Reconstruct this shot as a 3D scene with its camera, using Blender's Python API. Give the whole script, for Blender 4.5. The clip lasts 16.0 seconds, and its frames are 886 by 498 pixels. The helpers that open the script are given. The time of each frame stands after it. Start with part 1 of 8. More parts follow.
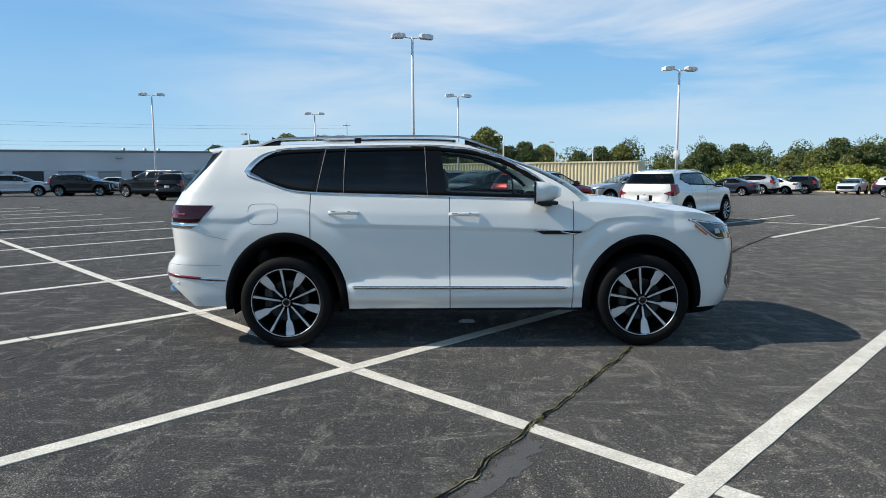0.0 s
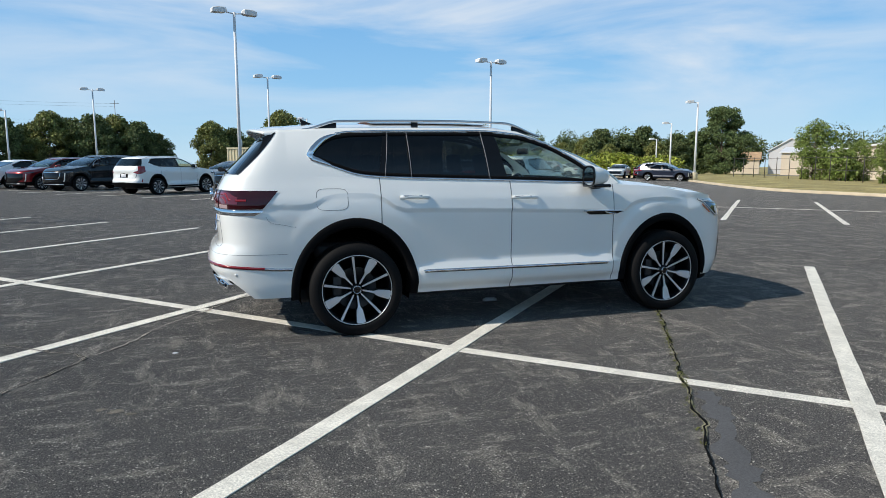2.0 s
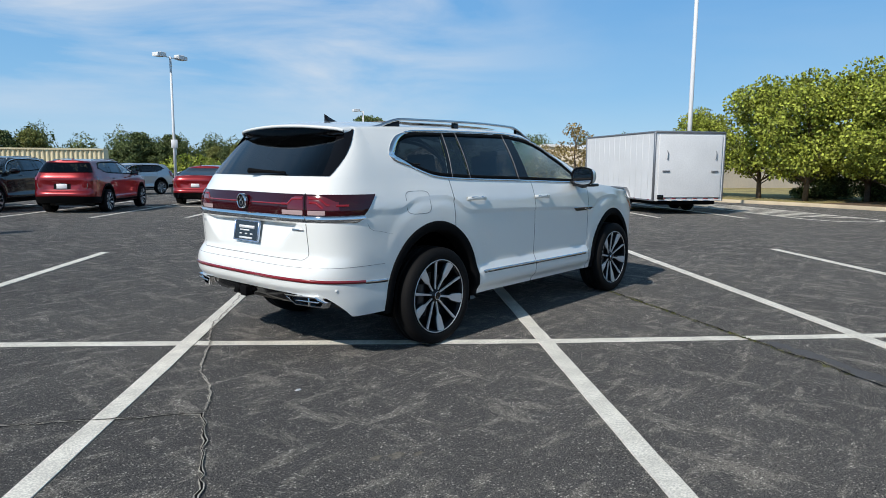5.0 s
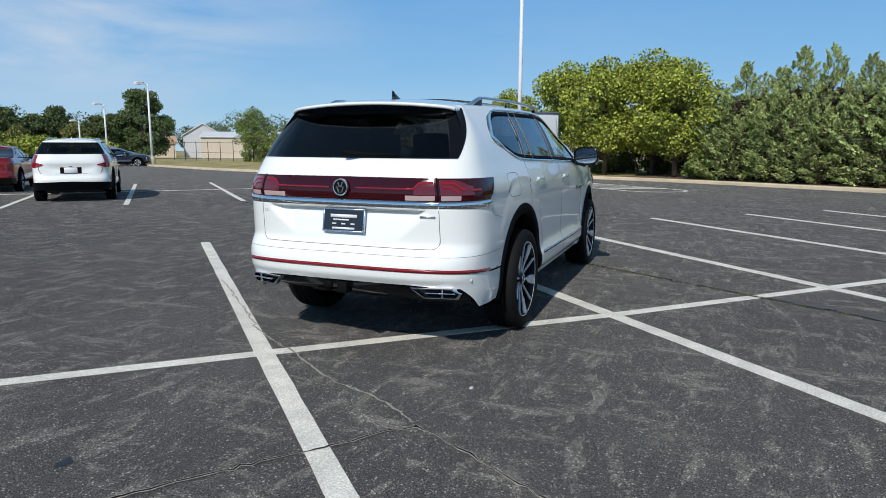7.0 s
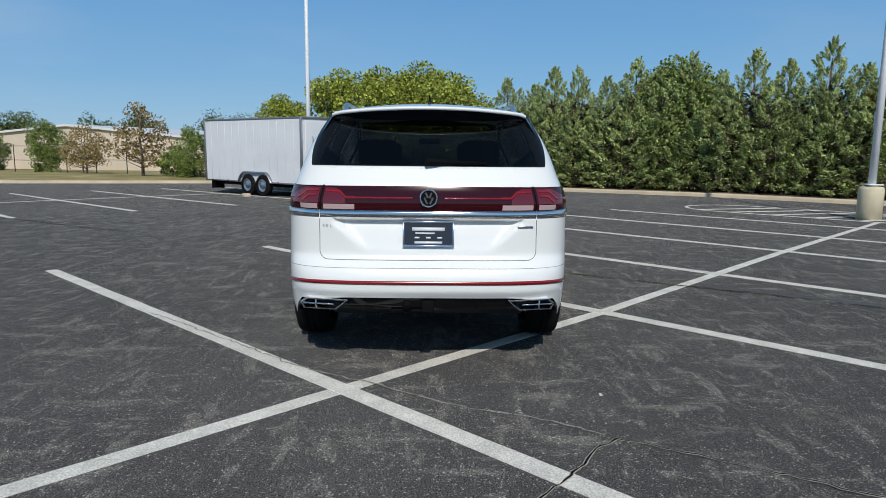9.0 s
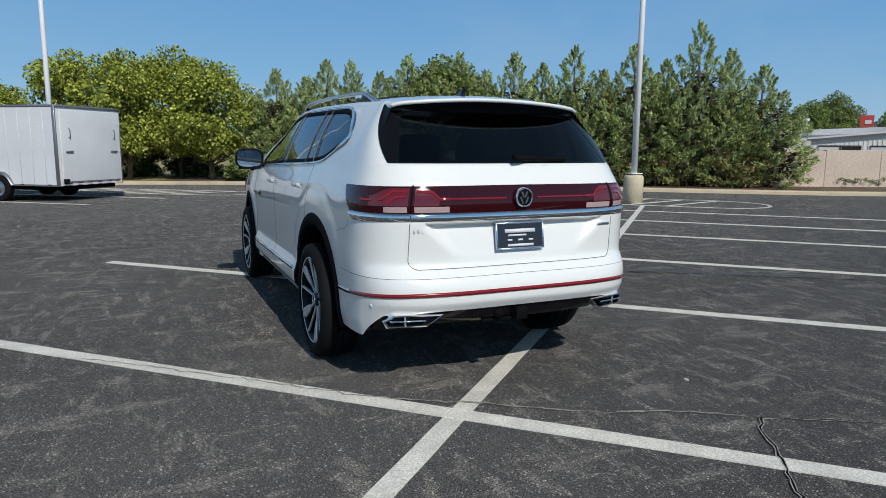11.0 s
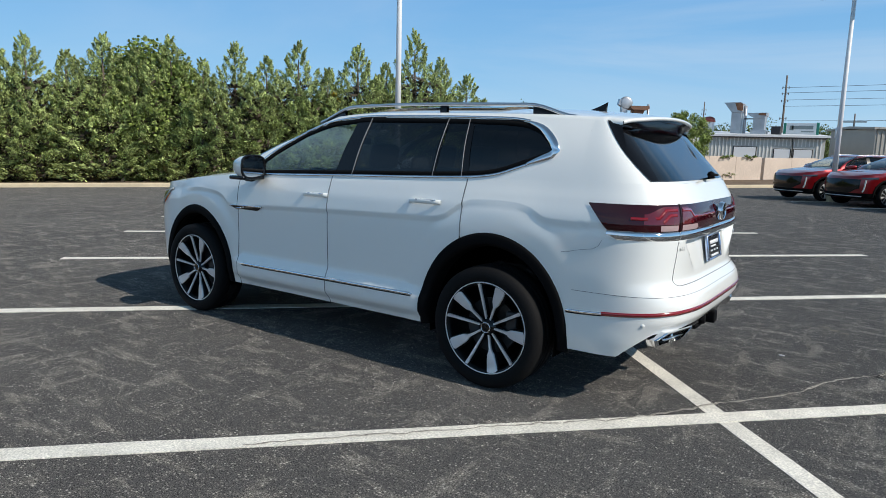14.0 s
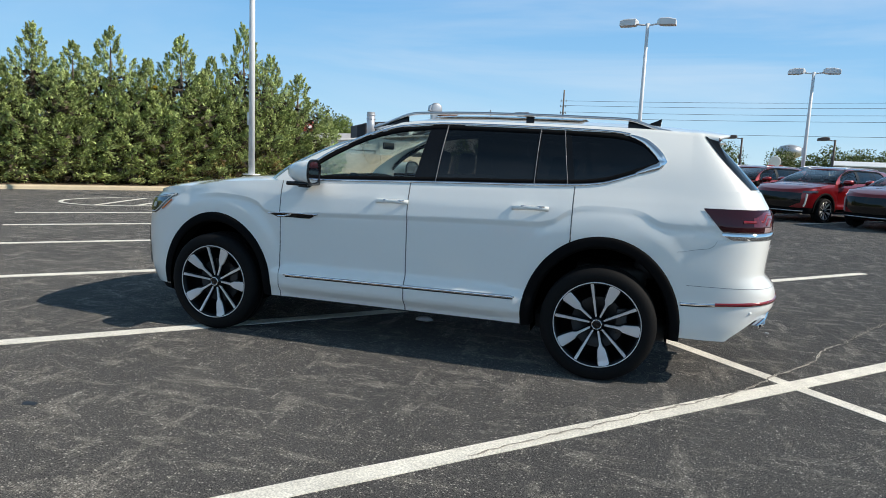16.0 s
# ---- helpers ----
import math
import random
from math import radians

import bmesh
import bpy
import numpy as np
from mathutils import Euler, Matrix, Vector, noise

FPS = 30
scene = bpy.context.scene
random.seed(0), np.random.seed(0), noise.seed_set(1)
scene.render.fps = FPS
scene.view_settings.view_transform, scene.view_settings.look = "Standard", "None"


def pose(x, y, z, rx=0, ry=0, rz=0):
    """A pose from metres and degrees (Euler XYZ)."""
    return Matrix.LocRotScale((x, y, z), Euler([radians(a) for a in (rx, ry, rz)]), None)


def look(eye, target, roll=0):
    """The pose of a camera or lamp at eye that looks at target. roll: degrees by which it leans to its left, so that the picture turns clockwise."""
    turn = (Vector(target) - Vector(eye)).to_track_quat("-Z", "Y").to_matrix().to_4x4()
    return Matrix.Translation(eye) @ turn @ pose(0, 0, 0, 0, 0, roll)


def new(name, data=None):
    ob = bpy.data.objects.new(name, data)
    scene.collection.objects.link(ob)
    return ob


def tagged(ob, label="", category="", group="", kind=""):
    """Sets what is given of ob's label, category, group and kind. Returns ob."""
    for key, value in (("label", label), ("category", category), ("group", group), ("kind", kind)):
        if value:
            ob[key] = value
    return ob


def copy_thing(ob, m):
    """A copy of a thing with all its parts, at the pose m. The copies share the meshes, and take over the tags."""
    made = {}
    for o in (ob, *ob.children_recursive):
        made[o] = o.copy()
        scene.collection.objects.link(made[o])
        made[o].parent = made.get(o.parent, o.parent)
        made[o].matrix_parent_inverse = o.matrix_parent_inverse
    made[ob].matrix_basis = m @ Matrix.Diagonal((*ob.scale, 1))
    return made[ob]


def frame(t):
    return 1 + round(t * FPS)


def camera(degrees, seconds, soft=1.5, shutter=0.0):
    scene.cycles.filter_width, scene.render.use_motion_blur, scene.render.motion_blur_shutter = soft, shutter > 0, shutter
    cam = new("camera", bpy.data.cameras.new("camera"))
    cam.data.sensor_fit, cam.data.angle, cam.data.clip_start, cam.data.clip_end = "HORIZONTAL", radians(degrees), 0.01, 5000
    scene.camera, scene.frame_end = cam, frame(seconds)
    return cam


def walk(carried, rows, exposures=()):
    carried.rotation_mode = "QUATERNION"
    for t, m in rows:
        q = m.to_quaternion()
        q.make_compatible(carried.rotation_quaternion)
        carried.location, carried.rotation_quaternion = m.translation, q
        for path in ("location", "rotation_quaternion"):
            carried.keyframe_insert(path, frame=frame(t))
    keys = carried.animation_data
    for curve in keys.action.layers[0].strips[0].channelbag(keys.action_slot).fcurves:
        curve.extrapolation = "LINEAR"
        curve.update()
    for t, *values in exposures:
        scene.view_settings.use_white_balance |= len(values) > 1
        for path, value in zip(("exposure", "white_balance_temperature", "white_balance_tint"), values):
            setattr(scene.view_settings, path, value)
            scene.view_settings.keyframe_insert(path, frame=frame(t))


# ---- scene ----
cam = camera(68.2, 16.0, 0.72)
PATH = [
    (0, (-0.147, -6.346, 1.453), (-0.157, -4.359, 1.223), -0.4),
    (0.5, (-0.75, -6.369, 1.453), (-0.608, -4.387, 1.222), -0.3),
    (1, (-1.321, -6.361, 1.427), (-1.025, -4.398, 1.182), -0.2),
    (1.5, (-1.895, -6.268, 1.442), (-1.439, -4.339, 1.176), -0.1),
    (2, (-2.477, -6.167, 1.458), (-1.854, -4.287, 1.181), -0.0),
    (2.5, (-3.046, -5.949, 1.457), (-2.259, -4.132, 1.178), -0.0),
    (3, (-3.577, -5.731, 1.459), (-2.628, -3.991, 1.186), -0.0),
    (3.5, (-4.051, -5.44, 1.444), (-2.952, -3.791, 1.181), -0.1),
    (3.7, (-4.254, -5.306, 1.441), (-3.096, -3.695, 1.182), -0.0),
    (5.8, (-5.789, -3.523, 1.408), (-4.129, -2.444, 1.123), 0.1),
    (6, (-5.911, -3.319, 1.417), (-4.22, -2.292, 1.123), 0.0),
    (6.5, (-6.176, -2.802, 1.42), (-4.411, -1.915, 1.11), 0.1),
    (7, (-6.349, -2.227, 1.426), (-4.516, -1.494, 1.105), 0.2),
    (7.5, (-6.536, -1.662, 1.435), (-4.642, -1.106, 1.111), 0.3),
    (8, (-6.549, -1.115, 1.413), (-4.609, -0.75, 1.094), 0.3),
    (8.5, (-6.583, -0.534, 1.425), (-4.613, -0.371, 1.121), 0.5),
    (9, (-6.567, -0.008, 1.418), (-4.589, -0.049, 1.122), 0.6),
    (9.2, (-6.534, 0.205, 1.442), (-4.56, 0.083, 1.145), 0.5),
    (11.3, (-5.598, 2.221, 1.408), (-3.853, 1.297, 1.092), 0.6),
    (11.5, (-5.459, 2.397, 1.435), (-3.753, 1.404, 1.111), 0.7),
    (12, (-5.111, 2.851, 1.442), (-3.513, 1.695, 1.114), 0.8),
    (12.5, (-4.739, 3.244, 1.44), (-3.252, 1.949, 1.108), 0.9),
    (13, (-4.353, 3.62, 1.46), (-2.982, 2.201, 1.135), 1.1),
    (13.5, (-3.969, 3.991, 1.46), (-2.709, 2.47, 1.144), 1.2),
    (14, (-3.533, 4.321, 1.476), (-2.391, 2.707, 1.171), 1.5),
    (14.5, (-3.126, 4.682, 1.487), (-2.109, 2.985, 1.192), 1.7),
    (15, (-2.657, 4.917, 1.467), (-1.779, 3.143, 1.178), 2.0),
    (15.5, (-2.188, 5.152, 1.467), (-1.461, 3.31, 1.186), 2.2),
    (16, (-1.705, 5.343, 1.444), (-1.139, 3.445, 1.167), 2.6),
]
walk(cam, [(t, look(eye, target, roll)) for t, eye, target, roll in PATH],
     [(0, 0.74, 6900, 10), (2, 0.72, 6800, 10), (3.7, 0.70, 6700, 10), (5.8, 0.48, 6500, 10), (7, 0.45, 6400, 10), (8.5, 0.33, 6400, 10), (9, 0.25, 6400, 10), (11.5, 0.24, 6550, 10), (12.5, 0.28, 6650, 10), (13, 0.37, 6650, 10), (13.5, 0.47, 6700, 10), (14, 0.66, 6750, 10), (14.5, 0.75, 6850, 10), (16, 0.85, 7050, 10)])

# ---- world and sun: late-morning sun behind the car, thin cirrus ----
SUN_EL, SUN_AZ = radians(38.5), radians(1.8)
SUN_DIR = Vector((-math.cos(SUN_EL) * math.cos(SUN_AZ), -math.cos(SUN_EL) * math.sin(SUN_AZ), math.sin(SUN_EL)))


def ramp_stops(ramp, stops):
    """Sets a colour ramp to the given (position, rgb) stops, in rising order."""
    while len(ramp.elements) > 1:
        ramp.elements.remove(ramp.elements[-1])
    for i, (pos, rgb) in enumerate(stops):
        e = ramp.elements[0] if i == 0 else ramp.elements.new(pos)
        e.position, e.color = pos, (*rgb, 1)


world = bpy.data.worlds.new("world")
scene.world = world
world.use_nodes = True
wn, wl = world.node_tree.nodes, world.node_tree.links
wn.clear()
sky = wn.new("ShaderNodeTexSky")
sky.sky_type, sky.sun_disc = "NISHITA", False
sky.sun_elevation = SUN_EL
sky.sun_rotation = math.atan2(SUN_DIR.x, SUN_DIR.y)
sky.air_density, sky.dust_density, sky.ozone_density, sky.altitude = 1.0, 0.0, 4.0, 300
w_out = wn.new("ShaderNodeOutputWorld")
w_bg = wn.new("ShaderNodeBackground")
w_bg.inputs["Strength"].default_value = 0.105
w_co = wn.new("ShaderNodeTexCoord")
w_map = wn.new("ShaderNodeMapping")
w_map.inputs["Rotation"].default_value = (0.0, 0.0, radians(35))
w_map.inputs["Scale"].default_value = (1.1, 3.0, 9.0)
w_n1 = wn.new("ShaderNodeTexNoise")
w_n1.inputs["Scale"].default_value, w_n1.inputs["Detail"].default_value = 1.15, 9.0
w_n1.inputs["Roughness"].default_value, w_n1.inputs["Distortion"].default_value = 0.55, 0.5
w_r1 = wn.new("ShaderNodeValToRGB")
w_r1.color_ramp.elements[0].position, w_r1.color_ramp.elements[1].position = 0.40, 0.64
w_n2 = wn.new("ShaderNodeTexNoise")
w_n2.inputs["Scale"].default_value, w_n2.inputs["Detail"].default_value = 0.9, 2.0
w_r2 = wn.new("ShaderNodeValToRGB")
w_r2.color_ramp.elements[0].position, w_r2.color_ramp.elements[1].position = 0.24, 0.46
w_mul = wn.new("ShaderNodeMath")
w_mul.operation = "MULTIPLY"
w_amt = wn.new("ShaderNodeMath")
w_amt.operation = "MULTIPLY"
w_amt.inputs[1].default_value = 0.90
w_mix = wn.new("ShaderNodeMix")
w_mix.data_type = "RGBA"
w_mix.inputs[7].default_value = (4.5, 4.9, 5.4, 1)
wl.new(w_co.outputs["Generated"], w_map.inputs["Vector"])
wl.new(w_map.outputs["Vector"], w_n1.inputs["Vector"])
wl.new(w_n1.outputs["Fac"], w_r1.inputs["Fac"])
wl.new(w_co.outputs["Generated"], w_n2.inputs["Vector"])
wl.new(w_n2.outputs["Fac"], w_r2.inputs["Fac"])
wl.new(w_r1.outputs["Color"], w_mul.inputs[0])
w_head = wn.new("ShaderNodeVectorMath")
w_head.operation = "DOT_PRODUCT"
w_head.inputs[1].default_value = (0.30, 0.954, 0.0)
wl.new(w_co.outputs["Generated"], w_head.inputs[0])
w_half = wn.new("ShaderNodeMath")
w_half.operation = "MULTIPLY_ADD"
w_half.inputs[1].default_value, w_half.inputs[2].default_value = 0.5, 0.5
wl.new(w_head.outputs["Value"], w_half.inputs[0])
w_cover = wn.new("ShaderNodeValToRGB")
ramp_stops(w_cover.color_ramp, [(pos, (g, g, g)) for pos, g in ((0.0, 0.50), (0.10, 0.40), (0.22, 0.12), (0.60, 0.04), (0.84, 0.08), (0.90, 0.35), (0.945, 0.80), (1.0, 1.0))])
wl.new(w_half.outputs[0], w_cover.inputs["Fac"])
w_veil = wn.new("ShaderNodeMath")
w_veil.operation = "MULTIPLY"
wl.new(w_r2.outputs["Color"], w_veil.inputs[0])
wl.new(w_cover.outputs["Color"], w_veil.inputs[1])
w_sep = wn.new("ShaderNodeSeparateXYZ")
wl.new(w_co.outputs["Generated"], w_sep.inputs[0])
w_lift = wn.new("ShaderNodeMapRange")
w_lift.interpolation_type = "SMOOTHSTEP"
w_lift.inputs["From Min"].default_value, w_lift.inputs["From Max"].default_value = 0.02, 0.15
w_lift.inputs["To Min"].default_value = 0.15
wl.new(w_sep.outputs["Z"], w_lift.inputs["Value"])
w_high = wn.new("ShaderNodeMath")
w_high.operation = "MULTIPLY"
wl.new(w_veil.outputs[0], w_high.inputs[0])
wl.new(w_lift.outputs["Result"], w_high.inputs[1])
wl.new(w_high.outputs[0], w_mul.inputs[1])
wl.new(w_mul.outputs[0], w_amt.inputs[0])
wl.new(w_amt.outputs[0], w_mix.inputs[0])
w_grad = wn.new("ShaderNodeValToRGB")
ramp_stops(w_grad.color_ramp, [(pos, [c / 10 for c in rgb]) for pos, rgb in ((0.0, (2.5, 4.0, 5.3)), (0.10, (1.5, 3.2, 5.15)), (0.22, (1.0, 2.6, 4.85)), (0.5, (1.05, 2.35, 4.0)), (0.75, (0.6, 1.2, 2.0)), (1.0, (0.38, 0.7, 1.15)))])
w_gain = wn.new("ShaderNodeVectorMath")
w_gain.operation = "SCALE"
w_gain.inputs["Scale"].default_value = 10.0
w_sky = wn.new("ShaderNodeMix")
w_sky.data_type = "RGBA"
w_sky.inputs[0].default_value = 0.92
wl.new(w_sep.outputs["Z"], w_grad.inputs["Fac"])
wl.new(w_grad.outputs["Color"], w_gain.inputs[0])
wl.new(sky.outputs["Color"], w_sky.inputs[6])
wl.new(w_gain.outputs[0], w_sky.inputs[7])
wl.new(w_sky.outputs[2], w_mix.inputs[6])
wl.new(w_mix.outputs[2], w_bg.inputs["Color"])
wl.new(w_bg.outputs[0], w_out.inputs["Surface"])

sun = new("sun", bpy.data.lights.new("sun", "SUN"))
sun.data.energy, sun.data.angle, sun.data.color = 2.7, radians(0.53), (1.0, 0.95, 0.88)
sun.matrix_world = look(SUN_DIR * 50, (0, 0, 0))


# ---- materials ----
def material(name, base, rough=0.6, metal=0.0, coat=0.0, var=None, fine=None, bump=None, spec=0.5, random_tint=0.0):
    """A surface: base colour with broad and fine variation, relief, and a clear coat if wanted."""
    m = bpy.data.materials.new(name)
    m.use_nodes = True
    nodes, links = m.node_tree.nodes, m.node_tree.links
    p = nodes["Principled BSDF"]
    p.inputs["Roughness"].default_value, p.inputs["Metallic"].default_value = rough, metal
    p.inputs["Coat Weight"].default_value, p.inputs["Coat Roughness"].default_value = coat, 0.04
    p.inputs["Specular IOR Level"].default_value = spec
    p.inputs["Base Color"].default_value = (*base, 1)
    co = nodes.new("ShaderNodeTexCoord")
    colour = None
    for scale, amount, detail in [v for v in (var, fine) if v]:
        n = nodes.new("ShaderNodeTexNoise")
        n.inputs["Scale"].default_value, n.inputs["Detail"].default_value = scale, detail
        links.new(co.outputs["Object"], n.inputs["Vector"])
        r = nodes.new("ShaderNodeMapRange")
        r.inputs["From Min"].default_value, r.inputs["From Max"].default_value = 0.3, 0.7
        r.inputs["To Min"].default_value, r.inputs["To Max"].default_value = 1 - amount, 1 + amount
        links.new(n.outputs["Fac"], r.inputs["Value"])
        mix = nodes.new("ShaderNodeMix")
        mix.data_type, mix.blend_type = "RGBA", "MULTIPLY"
        mix.inputs[0].default_value = 1.0
        if colour is None:
            mix.inputs[6].default_value = (*base, 1)
        else:
            links.new(colour, mix.inputs[6])
        links.new(r.outputs["Result"], mix.inputs[7])
        colour = mix.outputs[2]
    if random_tint:
        info = nodes.new("ShaderNodeObjectInfo")
        r = nodes.new("ShaderNodeMapRange")
        r.inputs["To Min"].default_value, r.inputs["To Max"].default_value = 1 - random_tint, 1 + random_tint
        links.new(info.outputs["Random"], r.inputs["Value"])
        mix = nodes.new("ShaderNodeMix")
        mix.data_type, mix.blend_type = "RGBA", "MULTIPLY"
        mix.inputs[0].default_value = 1.0
        if colour is None:
            mix.inputs[6].default_value = (*base, 1)
        else:
            links.new(colour, mix.inputs[6])
        links.new(r.outputs["Result"], mix.inputs[7])
        colour = mix.outputs[2]
    if colour is not None:
        links.new(colour, p.inputs["Base Color"])
    if bump:
        n = nodes.new("ShaderNodeTexNoise")
        n.inputs["Scale"].default_value, n.inputs["Detail"].default_value = bump[0], 4.0
        links.new(co.outputs["Object"], n.inputs["Vector"])
        b = nodes.new("ShaderNodeBump")
        b.inputs["Strength"].default_value, b.inputs["Distance"].default_value = bump[1], bump[2]
        links.new(n.outputs["Fac"], b.inputs["Height"])
        links.new(b.outputs["Normal"], p.inputs["Normal"])
    return m


def asphalt_material():
    """Old sealed asphalt: grey aggregate, pale dusty smears, dark seams, fine relief."""
    m = material("asphalt", (0.05, 0.05, 0.05), 0.9, spec=0.12)
    nodes, links = m.node_tree.nodes, m.node_tree.links
    p = nodes["Principled BSDF"]
    co = nodes.new("ShaderNodeTexCoord")

    def noise_fac(scale, detail, lo, hi, rough=0.5, stretch=None, distort=0.0):
        n = nodes.new("ShaderNodeTexNoise")
        n.inputs["Scale"].default_value, n.inputs["Detail"].default_value = scale, detail
        n.inputs["Roughness"].default_value, n.inputs["Distortion"].default_value = rough, distort
        if stretch:
            mp = nodes.new("ShaderNodeMapping")
            mp.inputs["Scale"].default_value = stretch[:3]
            mp.inputs["Rotation"].default_value = (0, 0, stretch[3])
            links.new(co.outputs["Object"], mp.inputs["Vector"])
            links.new(mp.outputs["Vector"], n.inputs["Vector"])
        else:
            links.new(co.outputs["Object"], n.inputs["Vector"])
        r = nodes.new("ShaderNodeMapRange")
        r.interpolation_type = "SMOOTHSTEP"
        r.inputs["From Min"].default_value, r.inputs["From Max"].default_value = lo, hi
        links.new(n.outputs["Fac"], r.inputs["Value"])
        return n, r.outputs["Result"]

    def mixed(fac, a, b, amount=1.0):
        x = nodes.new("ShaderNodeMix")
        x.data_type = "RGBA"
        if amount < 1.0:
            mm = nodes.new("ShaderNodeMath")
            mm.operation = "MULTIPLY"
            mm.inputs[1].default_value = amount
            links.new(fac, mm.inputs[0])
            fac = mm.outputs[0]
        links.new(fac, x.inputs[0])
        for socket, value in ((6, a), (7, b)):
            if isinstance(value, tuple):
                x.inputs[socket].default_value = (*value, 1)
            else:
                links.new(value, x.inputs[socket])
        return x.outputs[2]

    _, broad = noise_fac(0.35, 4, 0.35, 0.68)
    _, blot = noise_fac(1.6, 8, 0.50, 0.66, 0.66)
    _, smear = noise_fac(2.3, 12, 0.52, 0.62, 0.72, (1.0, 3.0, 1.0, radians(30)), 0.35)
    _, smear2 = noise_fac(1.6, 12, 0.53, 0.63, 0.72, (3.0, 1.0, 1.0, radians(-15)), 0.15)
    _, dark = noise_fac(2.2, 6, 0.56, 0.7, 0.6)
    both_smears = nodes.new("ShaderNodeMath")
    both_smears.operation = "MAXIMUM"
    links.new(smear, both_smears.inputs[0])
    links.new(smear2, both_smears.inputs[1])

    def stones(scale, share, more, size):
        """Bare stones, each of its own brightness: sparse everywhere, crowded where the seal has worn off."""
        v = nodes.new("ShaderNodeTexVoronoi")
        v.inputs["Scale"].default_value = scale
        links.new(co.outputs["Object"], v.inputs["Vector"])
        sep = nodes.new("ShaderNodeSeparateColor")
        links.new(v.outputs["Color"], sep.inputs[0])
        add = nodes.new("ShaderNodeMath")
        add.operation = "MULTIPLY_ADD"
        add.inputs[1].default_value = more
        links.new(both_smears.outputs[0], add.inputs[0])
        links.new(sep.outputs[0], add.inputs[2])
        pick = nodes.new("ShaderNodeMapRange")
        pick.inputs["From Min"].default_value, pick.inputs["From Max"].default_value = 1 - share, 1.0
        links.new(add.outputs[0], pick.inputs["Value"])
        edge = nodes.new("ShaderNodeMapRange")
        edge.inputs["From Min"].default_value, edge.inputs["From Max"].default_value = size, size * 0.55
        links.new(v.outputs["Distance"], edge.inputs["Value"])
        both_masks = nodes.new("ShaderNodeMath")
        both_masks.operation = "MULTIPLY"
        links.new(pick.outputs[0], both_masks.inputs[0])
        links.new(edge.outputs[0], both_masks.inputs[1])
        return both_masks.outputs[0]

    coarse, small = stones(75, 0.17, 0.16, 0.44), stones(165, 0.22, 0.34, 0.62)
    _, pit = noise_fac(140, 2, 0.52, 0.60)
    grain_node, grain = noise_fac(260, 2, 0.42, 0.58)
    c = mixed(broad, (0.068, 0.068, 0.070), (0.100, 0.099, 0.098))
    c = mixed(blot, c, (0.150, 0.144, 0.135), 0.42)
    c = mixed(dark, c, (0.046, 0.046, 0.049), 0.45)
    c = mixed(both_smears.outputs[0], c, (0.33, 0.305, 0.26), 0.44)
    c = mixed(grain, c, (0.24, 0.23, 0.215), 0.55)
    c = mixed(pit, c, (0.010, 0.010, 0.011), 0.80)
    c = mixed(small, c, (0.50, 0.47, 0.42), 0.85)
    c = mixed(coarse, c, (0.74, 0.70, 0.63), 0.9)
    links.new(c, p.inputs["Base Color"])
    p.inputs["Diffuse Roughness"].default_value = 0.5
    b = nodes.new("ShaderNodeBump")
    b.inputs["Strength"].default_value, b.inputs["Distance"].default_value = 1.0, 0.012
    links.new(grain_node.outputs["Fac"], b.inputs["Height"])
    links.new(b.outputs["Normal"], p.inputs["Normal"])
    return m


def glass_material(name, tint, rough=0.0):
    """Window glass: tinted clear film with a Fresnel gloss."""
    m = bpy.data.materials.new(name)
    m.use_nodes = True
    nodes, links = m.node_tree.nodes, m.node_tree.links
    nodes.clear()
    out = nodes.new("ShaderNodeOutputMaterial")
    mix = nodes.new("ShaderNodeMixShader")
    clear = nodes.new("ShaderNodeBsdfTransparent")
    clear.inputs["Color"].default_value = (*tint, 1)
    gloss = nodes.new("ShaderNodeBsdfGlossy")
    gloss.inputs["Roughness"].default_value = rough
    gloss.inputs["Color"].default_value = (0.9, 0.95, 1.0, 1)
    edge = nodes.new("ShaderNodeLayerWeight")
    edge.inputs["Blend"].default_value = 0.5
    power = nodes.new("ShaderNodeMath")
    power.operation = "POWER"
    power.inputs[1].default_value = 4.0
    links.new(edge.outputs["Facing"], power.inputs[0])
    fres = nodes.new("ShaderNodeMath")
    fres.operation = "MULTIPLY_ADD"
    fres.inputs[1].default_value, fres.inputs[2].default_value = 0.9, 0.045
    links.new(power.outputs[0], fres.inputs[0])
    links.new(fres.outputs[0], mix.inputs[0])
    links.new(clear.outputs[0], mix.inputs[1])
    links.new(gloss.outputs[0], mix.inputs[2])
    links.new(mix.outputs[0], out.inputs["Surface"])
    return m


ASPHALT = asphalt_material()
LINE_PAINT = material("line_paint", (0.73, 0.70, 0.62), 0.85, var=(5.0, 0.14, 6), fine=(110, 0.28, 3), bump=(160, 0.6, 0.005))
CRACK_FILL = material("crack_shadow", (0.006, 0.006, 0.006), 0.95, spec=0.1)
CRACK_DUST = material("dusty_crack_edge", (0.46, 0.43, 0.375), 0.95, fine=(70, 0.4, 4))
WEEDS = material("weeds", (0.12, 0.13, 0.035), 0.9, fine=(60, 0.4, 3))
CONCRETE = material("concrete_kerb", (0.60, 0.50, 0.35), 0.85, var=(1.2, 0.15, 5), fine=(40, 0.15, 4), bump=(60, 0.4, 0.004))
POLE_CONCRETE = material("pole_base_concrete", (0.60, 0.53, 0.37), 0.85, var=(2.5, 0.15, 5), fine=(50, 0.15, 4), bump=(50, 0.4, 0.004))
